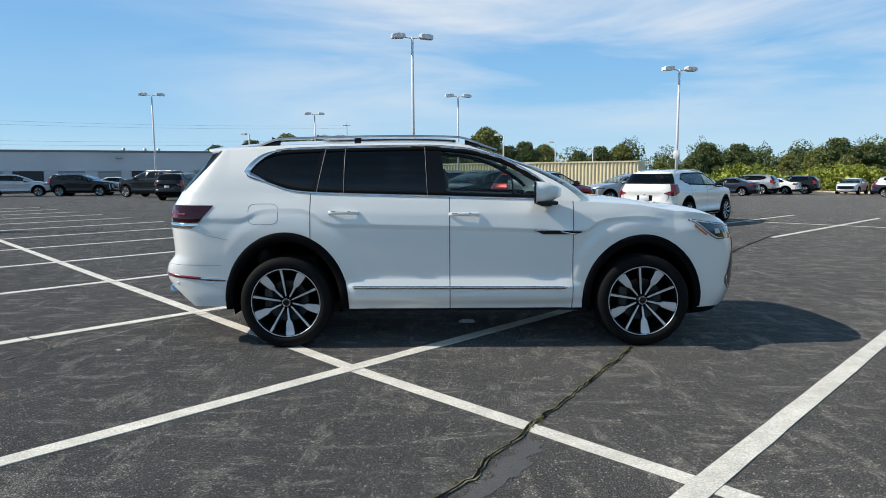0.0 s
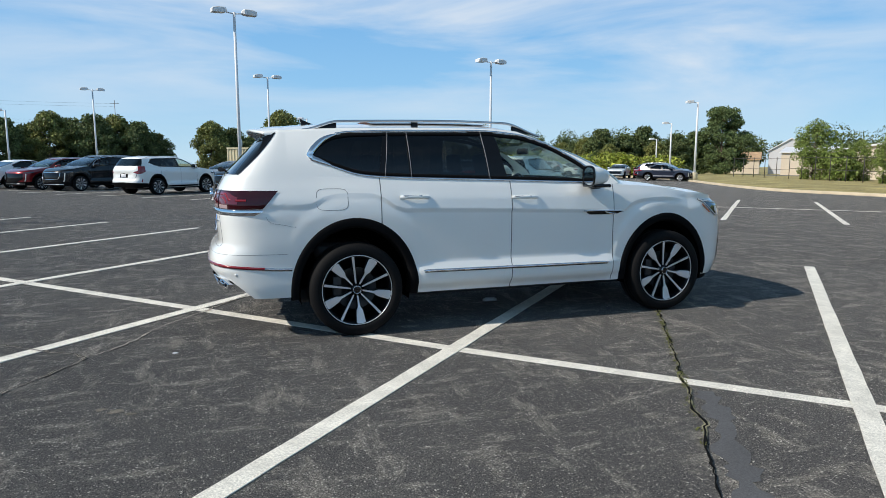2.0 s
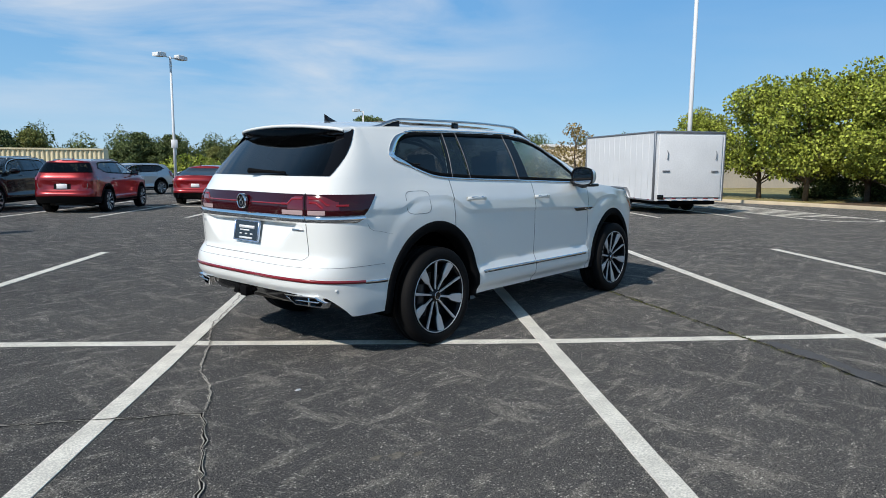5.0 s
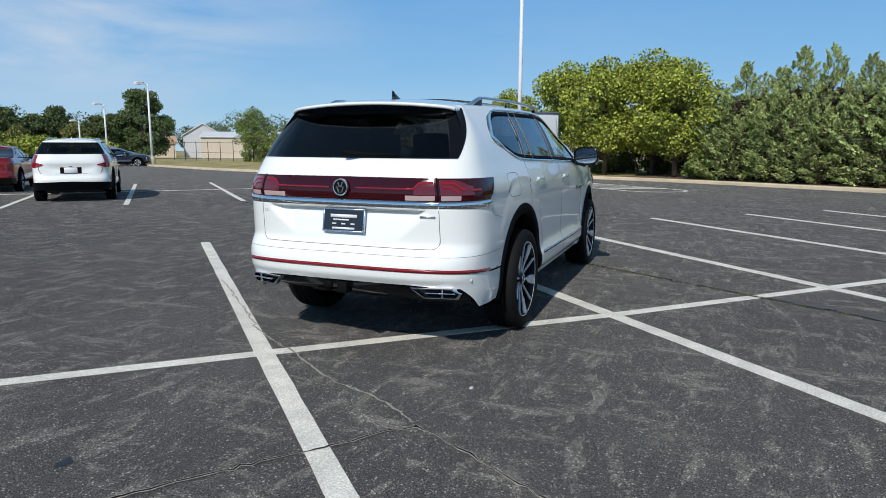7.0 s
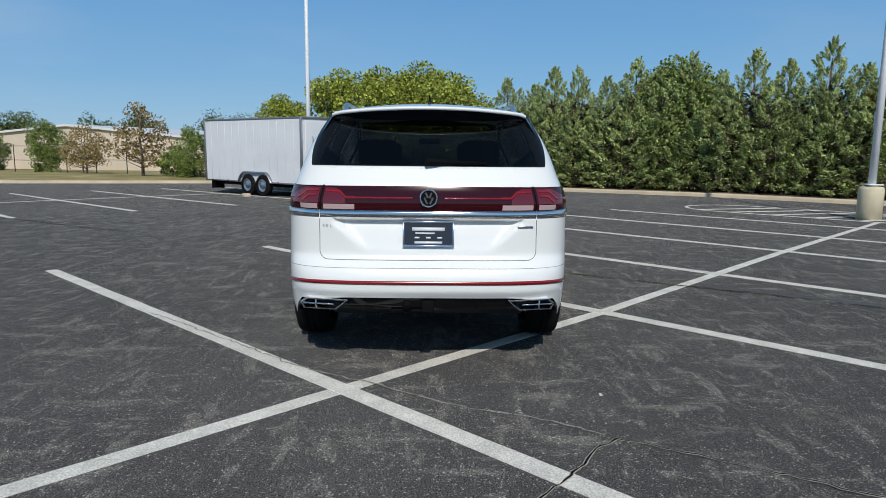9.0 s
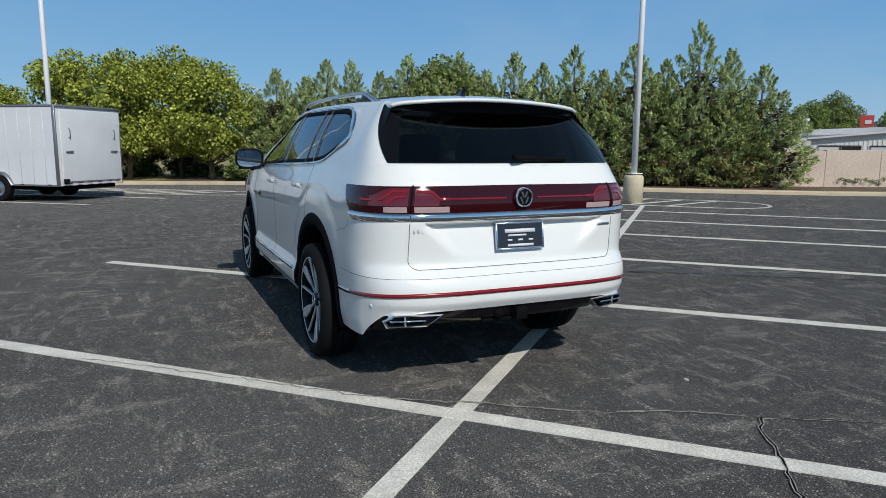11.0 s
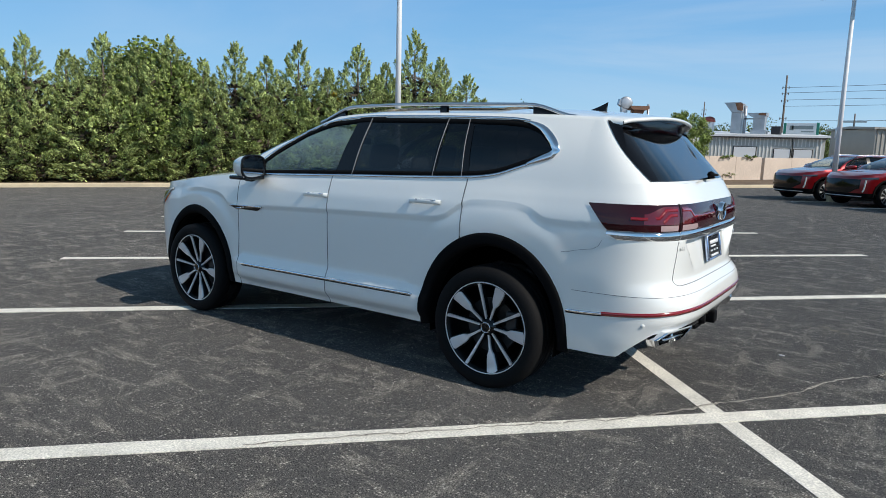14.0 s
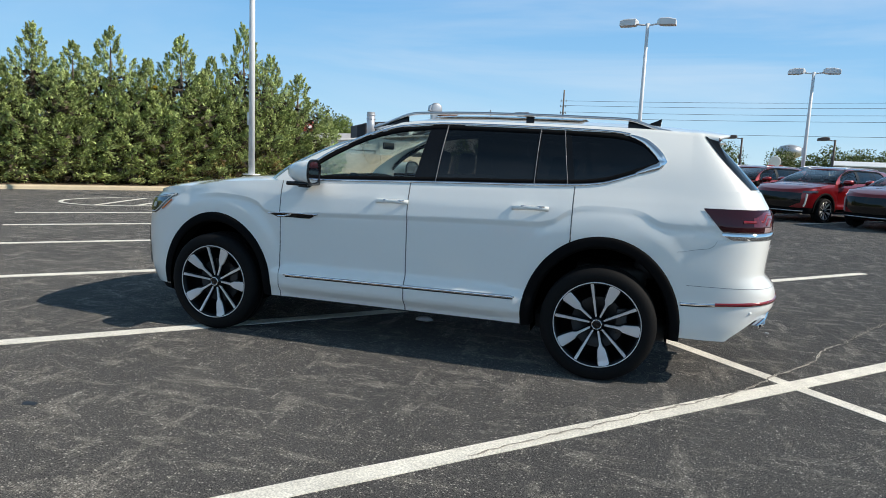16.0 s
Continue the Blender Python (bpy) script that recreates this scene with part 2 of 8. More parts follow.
GRASS = material("dry_grass", (0.34, 0.28, 0.11), 0.95, var=(0.5, 0.3, 6), fine=(14, 0.4, 6), bump=(30, 0.9, 0.03))
EARTH = material("bark_mulch", (0.16, 0.11, 0.07), 0.95, var=(0.8, 0.25, 5), fine=(20, 0.4, 5), bump=(30, 0.9, 0.03))
CAR_WHITE = material("pearl_white_paint", (0.845, 0.86, 0.835), 0.3, coat=1.0, spec=0.5)
CAR_BLACK = material("black_car_paint", (0.008, 0.009, 0.011), 0.25, coat=0.5, spec=0.2)
CAR_RED = material("red_metallic_paint", (0.22, 0.005, 0.009), 0.28, 0.5, coat=1.0)
CAR_MAROON = material("dark_red_paint", (0.26, 0.008, 0.012), 0.3, 0.4, coat=1.0)
CAR_SILVER = material("silver_paint", (0.45, 0.46, 0.48), 0.35, 0.6, coat=1.0)
CAR_BLUE = material("navy_paint", (0.012, 0.016, 0.035), 0.3, 0.1, coat=0.7)
TRIM_BLACK = material("black_plastic_trim", (0.0045, 0.0045, 0.005), 0.75, spec=0.08, fine=(300, 0.15, 2), bump=(500, 0.15, 0.0006))
GLOSS_BLACK = material("gloss_black_trim", (0.005, 0.005, 0.006), 0.10, spec=0.4)
PILLAR = material("black_pillar_film", (0.005, 0.005, 0.006), 0.25, spec=0.3)
RIM_BLACK = material("black_rim_paint", (0.004, 0.004, 0.005), 0.4, spec=0.25)
CHROME = material("chrome", (0.82, 0.83, 0.85), 0.07, 1.0)
DIVIDER = material("grey_window_divider", (0.16, 0.16, 0.17), 0.4, 0.0, spec=0.3)
SATIN = material("satin_aluminium", (0.62, 0.63, 0.65), 0.28, 1.0)
MACHINED = material("machined_alloy", (0.74, 0.75, 0.77), 0.3, 0.45)
WELL = material("wheel_well_black", (0.003, 0.003, 0.003), 0.95, spec=0.0)
RUBBER = material("tyre_rubber", (0.008, 0.008, 0.0085), 0.75, spec=0.14, fine=(120, 0.2, 3), bump=(150, 0.3, 0.0015))
STEEL_DARK = material("brake_steel", (0.05, 0.05, 0.052), 0.5, 0.6)
INTERIOR = material("dark_cabin_trim", (0.025, 0.025, 0.027), 0.7)
SEAT = material("dark_grey_leather", (0.04, 0.04, 0.043), 0.5, bump=(90, 0.3, 0.002))
GAP = material("panel_gap", (0.15, 0.155, 0.165), 0.9)
LAMP_RED = material("red_lamp_lens", (0.032, 0.0015, 0.004), 0.06, coat=0.3, spec=0.35)
LAMP_RED_LIT = material("bright_red_lens", (0.24, 0.006, 0.012), 0.08, coat=1.0)
LAMP_RED_MID = material("red_lamp_reflector", (0.115, 0.003, 0.007), 0.12, coat=1.0)
LAMP_PINK = material("pale_reversing_lens", (0.45, 0.33, 0.33), 0.1, coat=1.0)
LAMP_CLEAR = material("headlamp_lens", (0.05, 0.055, 0.065), 0.05, 0.2, coat=1.0)
AMBER = material("amber_marker_lens", (0.7, 0.16, 0.015), 0.15, coat=1.0)
REFLECTOR = material("red_reflector", (0.23, 0.006, 0.010), 0.2, coat=1.0)
GLASS = glass_material("window_glass", (0.66, 0.73, 0.69))
PRIVACY = glass_material("privacy_glass", (0.055, 0.058, 0.062))
PLATE_DARK = material("dealer_plate_insert", (0.015, 0.016, 0.02), 0.25, coat=0.6)
PLATE_INK = material("white_print", (0.75, 0.76, 0.78), 0.5)
PLATE_FRAME = material("plate_frame", (0.45, 0.55, 0.72), 0.2, 0.8)
POLE_WHITE = material("white_painted_steel", (0.74, 0.75, 0.76), 0.45, var=(2.0, 0.05, 4), bump=(40, 0.1, 0.002))
POLE_BROWN = material("brown_painted_steel", (0.06, 0.045, 0.04), 0.5)
LENS = material("lamp_lens", (0.6, 0.6, 0.58), 0.2)


# ---- building helpers ----
def part(name, bm, mat, parent=None, label="", smooth=True):
    """Links a bmesh as one mesh object, under a thing or part if given."""
    me = bpy.data.meshes.new(name)
    bm.normal_update()
    bm.to_mesh(me)
    bm.free()
    if smooth:
        me.shade_smooth()
    me.materials.append(mat)
    ob = new(name, me)
    if parent:
        ob.parent = parent
    return tagged(ob, label) if label else ob


def from_arrays(name, verts, faces, mat, parent=None, label="", smooth=False):
    me = bpy.data.meshes.new(name)
    me.from_pydata([tuple(v) for v in verts], [], [tuple(f) for f in faces])
    me.update()
    if smooth:
        me.shade_smooth()
    me.materials.append(mat)
    ob = new(name, me)
    if parent:
        ob.parent = parent
    return tagged(ob, label) if label else ob


def add_box(bm, size, m=None, bevel=0.0, segments=1):
    m = m or Matrix()
    made = bmesh.ops.create_cube(bm, size=1.0, matrix=m @ Matrix.Diagonal((*size, 1)))
    if bevel:
        edges = list({e for v in made["verts"] for e in v.link_edges})
        bmesh.ops.bevel(bm, geom=edges, offset=bevel, segments=segments, affect="EDGES", profile=0.6)
    return bm


def box(size, m=None, bevel=0.0, segments=1):
    return add_box(bmesh.new(), size, m, bevel, segments)


def add_tube(bm, points, radius, sides=8, closed_ends=True):
    """A round bar along points; radius may be one value or one a point."""
    radii = radius if isinstance(radius, (list, tuple)) else [radius] * len(points)
    pts = [Vector(p) for p in points]
    rings = []
    for i, p in enumerate(pts):
        way = (pts[min(i + 1, len(pts) - 1)] - pts[max(i - 1, 0)]).normalized()
        side = way.cross(Vector((0, 0, 1)) if abs(way.z) < 0.95 else Vector((1, 0, 0))).normalized()
        up = side.cross(way)
        rings.append([bm.verts.new(p + radii[i] * (math.cos(a) * side + math.sin(a) * up)) for a in (2 * math.pi * k / sides for k in range(sides))])
    for a, b in zip(rings, rings[1:]):
        for k in range(sides):
            bm.faces.new((a[k], a[(k + 1) % sides], b[(k + 1) % sides], b[k]))
    if closed_ends:
        bm.faces.new(list(reversed(rings[0])))
        bm.faces.new(rings[-1])
    return bm


def lathe(profile, steps=48, axis="y"):
    """Turns a profile of (radius, along) round an axis."""
    bm = bmesh.new()
    rings = []
    for k in range(steps):
        a = 2 * math.pi * k / steps
        ring = []
        for r, h in profile:
            ring.append(bm.verts.new((r * math.cos(a), h, r * math.sin(a)) if axis == "y" else (r * math.cos(a), r * math.sin(a), h)))
        rings.append(ring)
    for k in range(steps):
        a, b = rings[k], rings[(k + 1) % steps]
        for i in range(len(profile) - 1):
            bm.faces.new((a[i], a[i + 1], b[i + 1], b[i]))
    return bm


def smooth_curve(points):
    """A smooth function through (x, y) points: cubic pieces with limited slopes."""
    xs, ys = np.array(points, float).T
    h = np.diff(xs)
    d = np.diff(ys) / h
    m = np.zeros(len(xs))
    m[0], m[-1] = d[0], d[-1]
    for i in range(1, len(xs) - 1):
        m[i] = 0 if d[i - 1] * d[i] <= 0 else 2 * d[i - 1] * d[i] / (d[i - 1] + d[i])

    def value(x):
        x = min(max(x, xs[0]), xs[-1])
        i = min(int(np.searchsorted(xs, x, side="right")) - 1, len(h) - 1)
        t = (x - xs[i]) / h[i]
        return float(ys[i] * (1 + 2 * t) * (1 - t) ** 2 + m[i] * h[i] * t * (1 - t) ** 2 + ys[i + 1] * t * t * (3 - 2 * t) + m[i + 1] * h[i] * t * t * (t - 1))

    return value


def step(a, b, x):
    t = min(max((x - a) / (b - a), 0.0), 1.0)
    return t * t * (3 - 2 * t)


def mix(a, b, t):
    return a + (b - a) * t


# ---- the lot's own axes: u along the row of stalls, v along a stall ----
TH = radians(45.6)
U_AX, V_AX = Vector((math.sin(TH), -math.cos(TH), 0)), Vector((math.cos(TH), math.sin(TH), 0))
ORIGIN = Vector((-0.863, -1.561, 0))


def gz(u, v):
    """The lot falls gently away to the far row and the hedge."""
    return -0.012 * max(0.0, v - 6) + 0.010 * max(0.0, min(-v, 40.0) - 6) - 0.008 * max(0.0, min(u, 30.0) - 5)


def lot(u, v, dz=0.0):
    p = ORIGIN + U_AX * u + V_AX * v
    return Vector((p.x, p.y, gz(u, v) + dz))


def to_uv(p):
    d = Vector((p[0], p[1], 0)) - ORIGIN
    return d.dot(U_AX), d.dot(V_AX)


def ground_z(x, y):
    return gz(*to_uv((x, y)))


# ---- ground ----
def sheet(name, us, vs, mat, dz, kind="structure", label="", category=""):
    verts = [lot(u, v, dz) for u in us for v in vs]
    k = len(vs)
    faces = [(i * k + j, (i + 1) * k + j, (i + 1) * k + j + 1, i * k + j + 1) for i in range(len(us) - 1) for j in range(k - 1)]
    return tagged(from_arrays(name, verts, faces, mat, smooth=True), label, category, "", kind)


far = [-1500, -700, -300, -140]
sheet("ground", far + list(range(-100, 101, 10)) + [140, 300, 700, 1500], far + list(range(-100, 101, 10)) + [140, 300, 700, 1500], GRASS, -0.22, label="dry grass land round the parking lot", category="ground")
sheet("pavement", [-110, -80, -60, -40, -20, -10, 0, 5, 10, 15, 20, 26, 30], [-90, -60, -40, -20, -6, 0, 6, 15, 30, 45, 60, 90, 110], ASPHALT, 0.0, label="worn dark asphalt parking lot with pale smears", category="parking lot")

# kerb and planted verge: past it grass to the far side and a mulch bed under the hedge
KERB = [(26.0, -60), (24.0, -30), (21.8, -16), (20.2, -8), (19.0, -1), (18.5, 6), (17.9, 12), (17.0, 18), (15.0, 23), (11.2, 28), (6.5, 31.5), (3.2, 34.5), (0.8, 40), (-1.6, 48), (-4.2, 57), (-9, 68), (-20, 78), (-40, 90), (-70, 100), (-110, 108)]


def smooth_path(points, per=6):
    out = []
    for i in range(len(points) - 1):
        p0, p1, p2, p3 = points[max(i - 1, 0)], points[i], points[i + 1], points[min(i + 2, len(points) - 1)]
        for k in range(per):
            t = k / per
            out.append(tuple(0.5 * (2 * b + (c - a) * t + (2 * a - 5 * b + 4 * c - d) * t * t + (3 * b - a - 3 * c + d) * t ** 3) for a, b, c, d in zip(p0, p1, p2, p3)))
    return out + [points[-1]]


def kerb_and_verge():
    path = smooth_path(KERB)
    rows, verge = [], []
    for i, (u, v) in enumerate(path):
        a, b = path[max(i - 1, 0)], path[min(i + 1, len(path) - 1)]
        du, dv = b[0] - a[0], b[1] - a[1]
        k = math.hypot(du, dv)
        nu, nv = dv / k, -du / k
        rows.append([lot(u + nu * o, v + nv * o, z) for o, z in ((0.0, -0.15), (0.0, 0.10), (0.02, 0.135), (0.30, 0.14), (0.32, 0.13), (0.32, -0.15))])
        verge.append([lot(u + nu * o, v + nv * o, z) for o, z in ((0.31, 0.12), (2.0, 0.16), (6.0, 0.25), (14.0, 0.15), (60.0, -0.1))])
    bm = lattice(bmesh.new(), rows)
    tagged(part("kerb", tidy(bm), CONCRETE, smooth=False), "pale concrete kerb along the lot's edge", "kerb", "", "structure")
    n_bed = next(i for i, (u, v) in enumerate(path) if v > 20)
    tagged(part("planting_bed", lattice(bmesh.new(), verge[: n_bed + 1]), EARTH), "brown mulch bed under the hedge", "planting bed", "", "structure")
    tagged(part("grass_verge", lattice(bmesh.new(), verge[n_bed:]), GRASS), "dry yellowed grass verge", "grass", "", "structure")


# the lattice() helper stands with the cars' helpers below, so the verge is laid after it


# ---- painted lines ----
def stripe(u0, v0, u1, v1, width=0.125, name="parking_line", lift=0.0065):
    """One painted line on the asphalt, in short boards that follow the ground, with slightly ragged edges."""
    du, dv = u1 - u0, v1 - v0
    k = math.hypot(du, dv)
    n = max(2, int(k / 0.25))
    nu, nv = -dv / k * width / 2, du / k * width / 2
    verts, faces = [], []
    for i in range(n + 1):
        t = i / n
        e = 1 + 0.10 * noise.noise((u0 * 3 + i * 0.9, v0 * 2, 0.3))
        f = 1 + 0.10 * noise.noise((u0 * 3 + i * 0.9, v0 * 2, 7.7))
        u, v = mix(u0, u1, t), mix(v0, v1, t)
        verts += [lot(u + nu * e, v + nv * e, 0.0005), lot(u + nu * e, v + nv * e, lift), lot(u - nu * f, v - nv * f, lift), lot(u - nu * f, v - nv * f, 0.0005)]
        if i:
            a, b = 4 * (i - 1), 4 * i
            faces += [(a, a + 1, b + 1, b), (a + 1, a + 2, b + 2, b + 1), (a + 2, a + 3, b + 3, b + 2)]
    return tagged(from_arrays(name, verts, faces, LINE_PAINT), "worn white painted stall line on asphalt", "painted line", "parking stall lines", "structure")


ROW_U = [-30.9, -28.1, -25.3, -22.5, -19.7, -16.9, -14.1, -11.3, -8.5, -5.68, -2.83, 0.0, 2.68, 5.32, 7.8, 10.2]
for u in ROW_U:
    stripe(u, -5.9, u, 5.55)
for a, b in (((-33.0, 1.30), (-5.78, 0.22)), ((-5.78, 0.22), (-2.81, 0.115)), ((-2.81, 0.115), (0.0, 0.0)), ((0.0, 0.0), (12.0, 0.0))):
    stripe(*a, *b, 0.115, lift=0.003)
for u in (-29.9, -27.3, -24.7, -22.1, -19.5, -16.9, -14.3, -11.7, -9.2, -6.7, -4.1, -1.35, 1.2, 3.85, 6.55, 9.2):
    stripe(u, 13.2, u, 24.0)
stripe(-31.0, 18.9, 11.5, 18.9, 0.09)
for u in (-10, -7.4, -4.8, -2.2, 0.4, 3.0, 5.6, 8.2, 10.8, 13.4):
    stripe(u, -24.0, u, -12.9)
# hatched island round the lamp post
def island(u0, u1, v0, v1):
    """An outlined traffic island with rounded ends and slanting hatch lines."""
    r, uc = (u1 - u0) / 2, (u0 + u1) / 2
    ends = [(uc - r * math.cos(a), v1 - r + r * math.sin(a)) for a in np.linspace(0, math.pi, 13)] + [(uc + r * math.cos(a), v0 + r - r * math.sin(a)) for a in np.linspace(0, math.pi, 13)]
    for i, (a, b) in enumerate(zip(ends, ends[1:] + ends[:1])):
        stripe(*a, *b, 0.10, "island_marking", 0.004 + 0.003 * (i % 2))
    v = v1 - 0.7
    while v - 1.3 > v0 + 0.6:
        stripe(u0 + 0.1, v, u1 - 0.1, v - (u1 - u0) * 0.47, 0.09, "island_marking", 0.010)
        v -= 0.95


# hatched islands round the lamp posts
island(12.05, 14.9, -3.2, 4.85)
island(10.9, 13.1, 12.05, 22.0)


# ---- cracks ----
def crack(points, width, seed, mat=None, name="crack", dz=0.0, label="narrow open crack across the asphalt"):
    """A wandering open crack: a thin sunken-looking dark band with uneven edges."""
    rnd = random.Random(seed)
    path = []
    for (x0, y0), (x1, y1) in zip(points, points[1:]):
        k = max(3, int(math.hypot(x1 - x0, y1 - y0) / 0.045))
        for i in range(k):
            t = i / k
            wx, wy = (0.015 * noise.noise((mix(x0, x1, t) * q, mix(y0, y1, t) * q, 3.1 * k)) for q, k in ((4.0, 1), (4.0, 2)))
            path.append((mix(x0, x1, t) + wx + rnd.gauss(0, 0.007), mix(y0, y1, t) + wy + rnd.gauss(0, 0.007)))
    verts, faces = [], []
    for i, (x, y) in enumerate(path):
        a, b = path[max(i - 1, 0)], path[min(i + 1, len(path) - 1)]
        dx, dy = b[0] - a[0], b[1] - a[1]
        k = math.hypot(dx, dy) or 1
        w = width * rnd.uniform(0.35, 1.3) / 2
        z = ground_z(x, y) + 0.0095 + dz
        verts += [(x - dy / k * w, y + dx / k * w, z), (x + dy / k * w, y - dx / k * w, z)]
        if i:
            faces.append((2 * i - 2, 2 * i - 1, 2 * i + 1, 2 * i))
    return tagged(from_arrays(name, verts, faces, mat or CRACK_FILL), label, "crack", "", "structure")


# ---- cars ----
class Shape:
    """The skin of a large sport utility car as smooth functions of length and height; others are scaled and re-profiled from it."""

    REAR_X, FRONT_X = -2.0, 1.75
    ARCHES = ((-1.49, 0.385, 0.51, 0.575), (1.49, 0.385, 0.49, 0.54))

    def __init__(self, fastback=0.0, rear_round=4.2):
        self.n_rear, self.n_front = rear_round, 2.7
        self.wide = smooth_curve([(0.2, 0.90), (0.33, 0.925), (0.45, 0.948), (0.6, 0.951), (0.8, 0.958), (0.95, 0.961), (1.1, 0.950), (1.2, 0.922), (1.27, 0.895), (1.34, 0.87)])
        self.along = smooth_curve([(-2.0, -0.036), (-1.8, -0.031), (-1.5, -0.017), (-1.1, -0.004), (-0.5, 0), (0.5, 0), (1.2, -0.012), (1.75, -0.05)])
        self.crease = smooth_curve([(-2.2, 1.085), (-1.95, 1.082), (-1.85, 1.088), (-1.73, 1.145), (-1.62, 1.166), (-1.5, 1.17), (-1.35, 1.165), (-1.25, 1.13), (-1.15, 1.06), (-1.05, 1.035), (-0.8, 1.03), (-0.1, 1.01), (0.58, 0.985), (0.95, 0.968), (1.03, 0.985), (1.1, 1.04), (1.2, 1.072), (1.44, 1.09), (1.75, 1.055)])
        self.tail = smooth_curve([(0.36, -2.50), (0.44, -2.55), (0.515, -2.60), (0.57, -2.635), (0.63, -2.64), (0.69, -2.625), (0.73, -2.592), (0.78, -2.558), (0.95, -2.572), (0.985, -2.574), (1.003, -2.578), (1.055, -2.567), (1.07, -2.572), (1.12, -2.57), (1.2, -2.548), (1.25, -2.52), (1.31, -2.485), (1.4, -2.43)])
        self.nose = smooth_curve([(0.25, 2.34), (0.35, 2.42), (0.5, 2.46), (0.68, 2.47), (0.8, 2.46), (0.92, 2.43), (1.0, 2.38), (1.06, 2.30)])
        self.belt = smooth_curve([(-2.0, 1.31), (-1.3, 1.292), (-0.28, 1.262), (0.62, 1.232), (0.9, 1.218), (1.4, 1.185), (1.75, 1.13)])
        self.pillar = smooth_curve([(1.20, 1.00), (1.36, 0.835), (1.46, 0.68), (1.58, 0.45), (1.65, 0.23), (1.71, -0.04)])
        self.glass_tail = smooth_curve([(1.25, -2.493 + 0.2 * fastback), (1.27, -2.480 + 0.24 * fastback), (1.6, -2.215 + 0.75 * fastback), (1.71, -2.115 + 0.95 * fastback)])
        self.roof_edge = smooth_curve([(-2.4, 1.656), (-2.0, 1.677), (-1.5, 1.695), (-0.6, 1.708), (-0.1, 1.700), (0.2, 1.668), (0.45, 1.62)])
        self.roof_half = smooth_curve([(-2.2, 0.622), (-2.0, 0.642), (-1.5, 0.672), (-0.5, 0.685), (0.1, 0.668), (0.6, 0.63)])
        self.fastback = fastback
        if fastback:
            self.glass_tail = smooth_curve([(1.25, -2.00), (1.27, -1.98), (1.6, -1.28), (1.71, -1.02)])
            self.roof_edge = smooth_curve([(-1.6, 1.60), (-1.1, 1.662), (-0.6, 1.70), (-0.1, 1.700), (0.2, 1.668), (0.45, 1.62)])

    def window_top(self, x):
        """Upper edge of the side windows; a sedan's falls with its rear pillar."""
        if not self.fastback or x > -0.80:
            return DLO_TOP(x)
        t = min(np.linspace(0, 1, 60), key=lambda q: abs(self.glass_tail(1.27 + 0.43 * q) + 0.18 - x))
        return min(DLO_TOP(x), mix(self.belt(x), self.roof_edge(x), float(t)) - 0.045)

    def side(self, x, z):
        """Half width of the lower body."""
        y = self.wide(z) + self.along(x)
        d = z - self.crease(x)
        fade = step(-2.15, -1.95, x) * step(1.75, 1.5, x)
        fade *= mix(0.55, 1.0, step(-1.75, -1.15, x))
        y += fade * (0.009 * math.exp(-d / 0.12) if d >= 0 else mix(-0.005 * math.exp(d / 0.16), 0.009, step(-0.012, 0.0, d)))
        bump = 0.0
        for cx, cz, rx, rz in self.ARCHES:
            e = math.hypot((x - cx) / rx, (z - cz) / rz)
            bump = max(bump, (0.007 if cx < 0 else 0.014) * step(1.38, 1.19, e))
        ledge = step(-1.12, -0.90, x) * step(1.10, 0.86, x)
        out = 0.038 * step(0.34, 0.42, z) if z < 0.509 else 0.038 * max(0.0, min(1.0, (0.590 - z) / 0.080))
        return y + max(bump, ledge * out)

    def skin(self, c, z):
        """Lower body: c 0 to 1 round the tail from the middle, 1 to 2 along the side, 2 to 3 round the nose."""
        if 1 <= c <= 2:
            x = mix(self.REAR_X, self.FRONT_X, c - 1)
            return Vector((x, self.side(x, z), z))
        tail = c < 1
        a = (c if tail else 3 - c) * math.pi / 2
        n = self.n_rear if tail else self.n_front
        k = (abs(math.cos(a)) ** n + abs(math.sin(a)) ** n) ** (-1 / n)
        X, Y = math.cos(a) * k, math.sin(a) * k
        end, anchor = (self.tail(z), self.REAR_X) if tail else (self.nose(z), self.FRONT_X)
        x = anchor + (end - anchor) * X
        y = (self.side(anchor, z) + (0.03 * (x - anchor) if tail else 0.0)) * Y
        if tail:
            flank = 0.36 + (z - 0.80) * 1.0
            scoop = 0.052 * max(0.0, min(1.0, (z - 0.80) / 0.18)) * step(1.012, 0.99, z)
            x += scoop * step(flank + 0.04, flank - 0.01, y)
        return Vector((x, y, z))

    def c_of(self, x):
        return 1 + (x - self.REAR_X) / (self.FRONT_X - self.REAR_X)

    def levels(self, c):
        """Heights of sill, ledge, ledge top, gate line, crease and belt in a column."""
        if c < 1:
            t = max(0.0, min(1.0, (0.65 - c) / 0.12))
            low = mix(0.345, 0.492, t) + 0.023 * step(0.54, 0.30, c)
            t = step(1.0, 0.62, c)
            return low, mix(0.508, 0.60, t), mix(0.585, 0.66, t), 0.745, mix(self.crease(-2.0), 1.05, step(1, 0.8, c)), 1.31
        if c > 2:
            t = c - 2
            return mix(0.32, 0.28, t), 0.5, 0.58, 0.70, mix(self.crease(1.75), 0.93, t), mix(1.13, 1.00, step(0, 1, t))
        x = mix(self.REAR_X, self.FRONT_X, c - 1)
        return 0.325, 0.508, 0.585, 0.745, self.crease(x), self.belt(x)

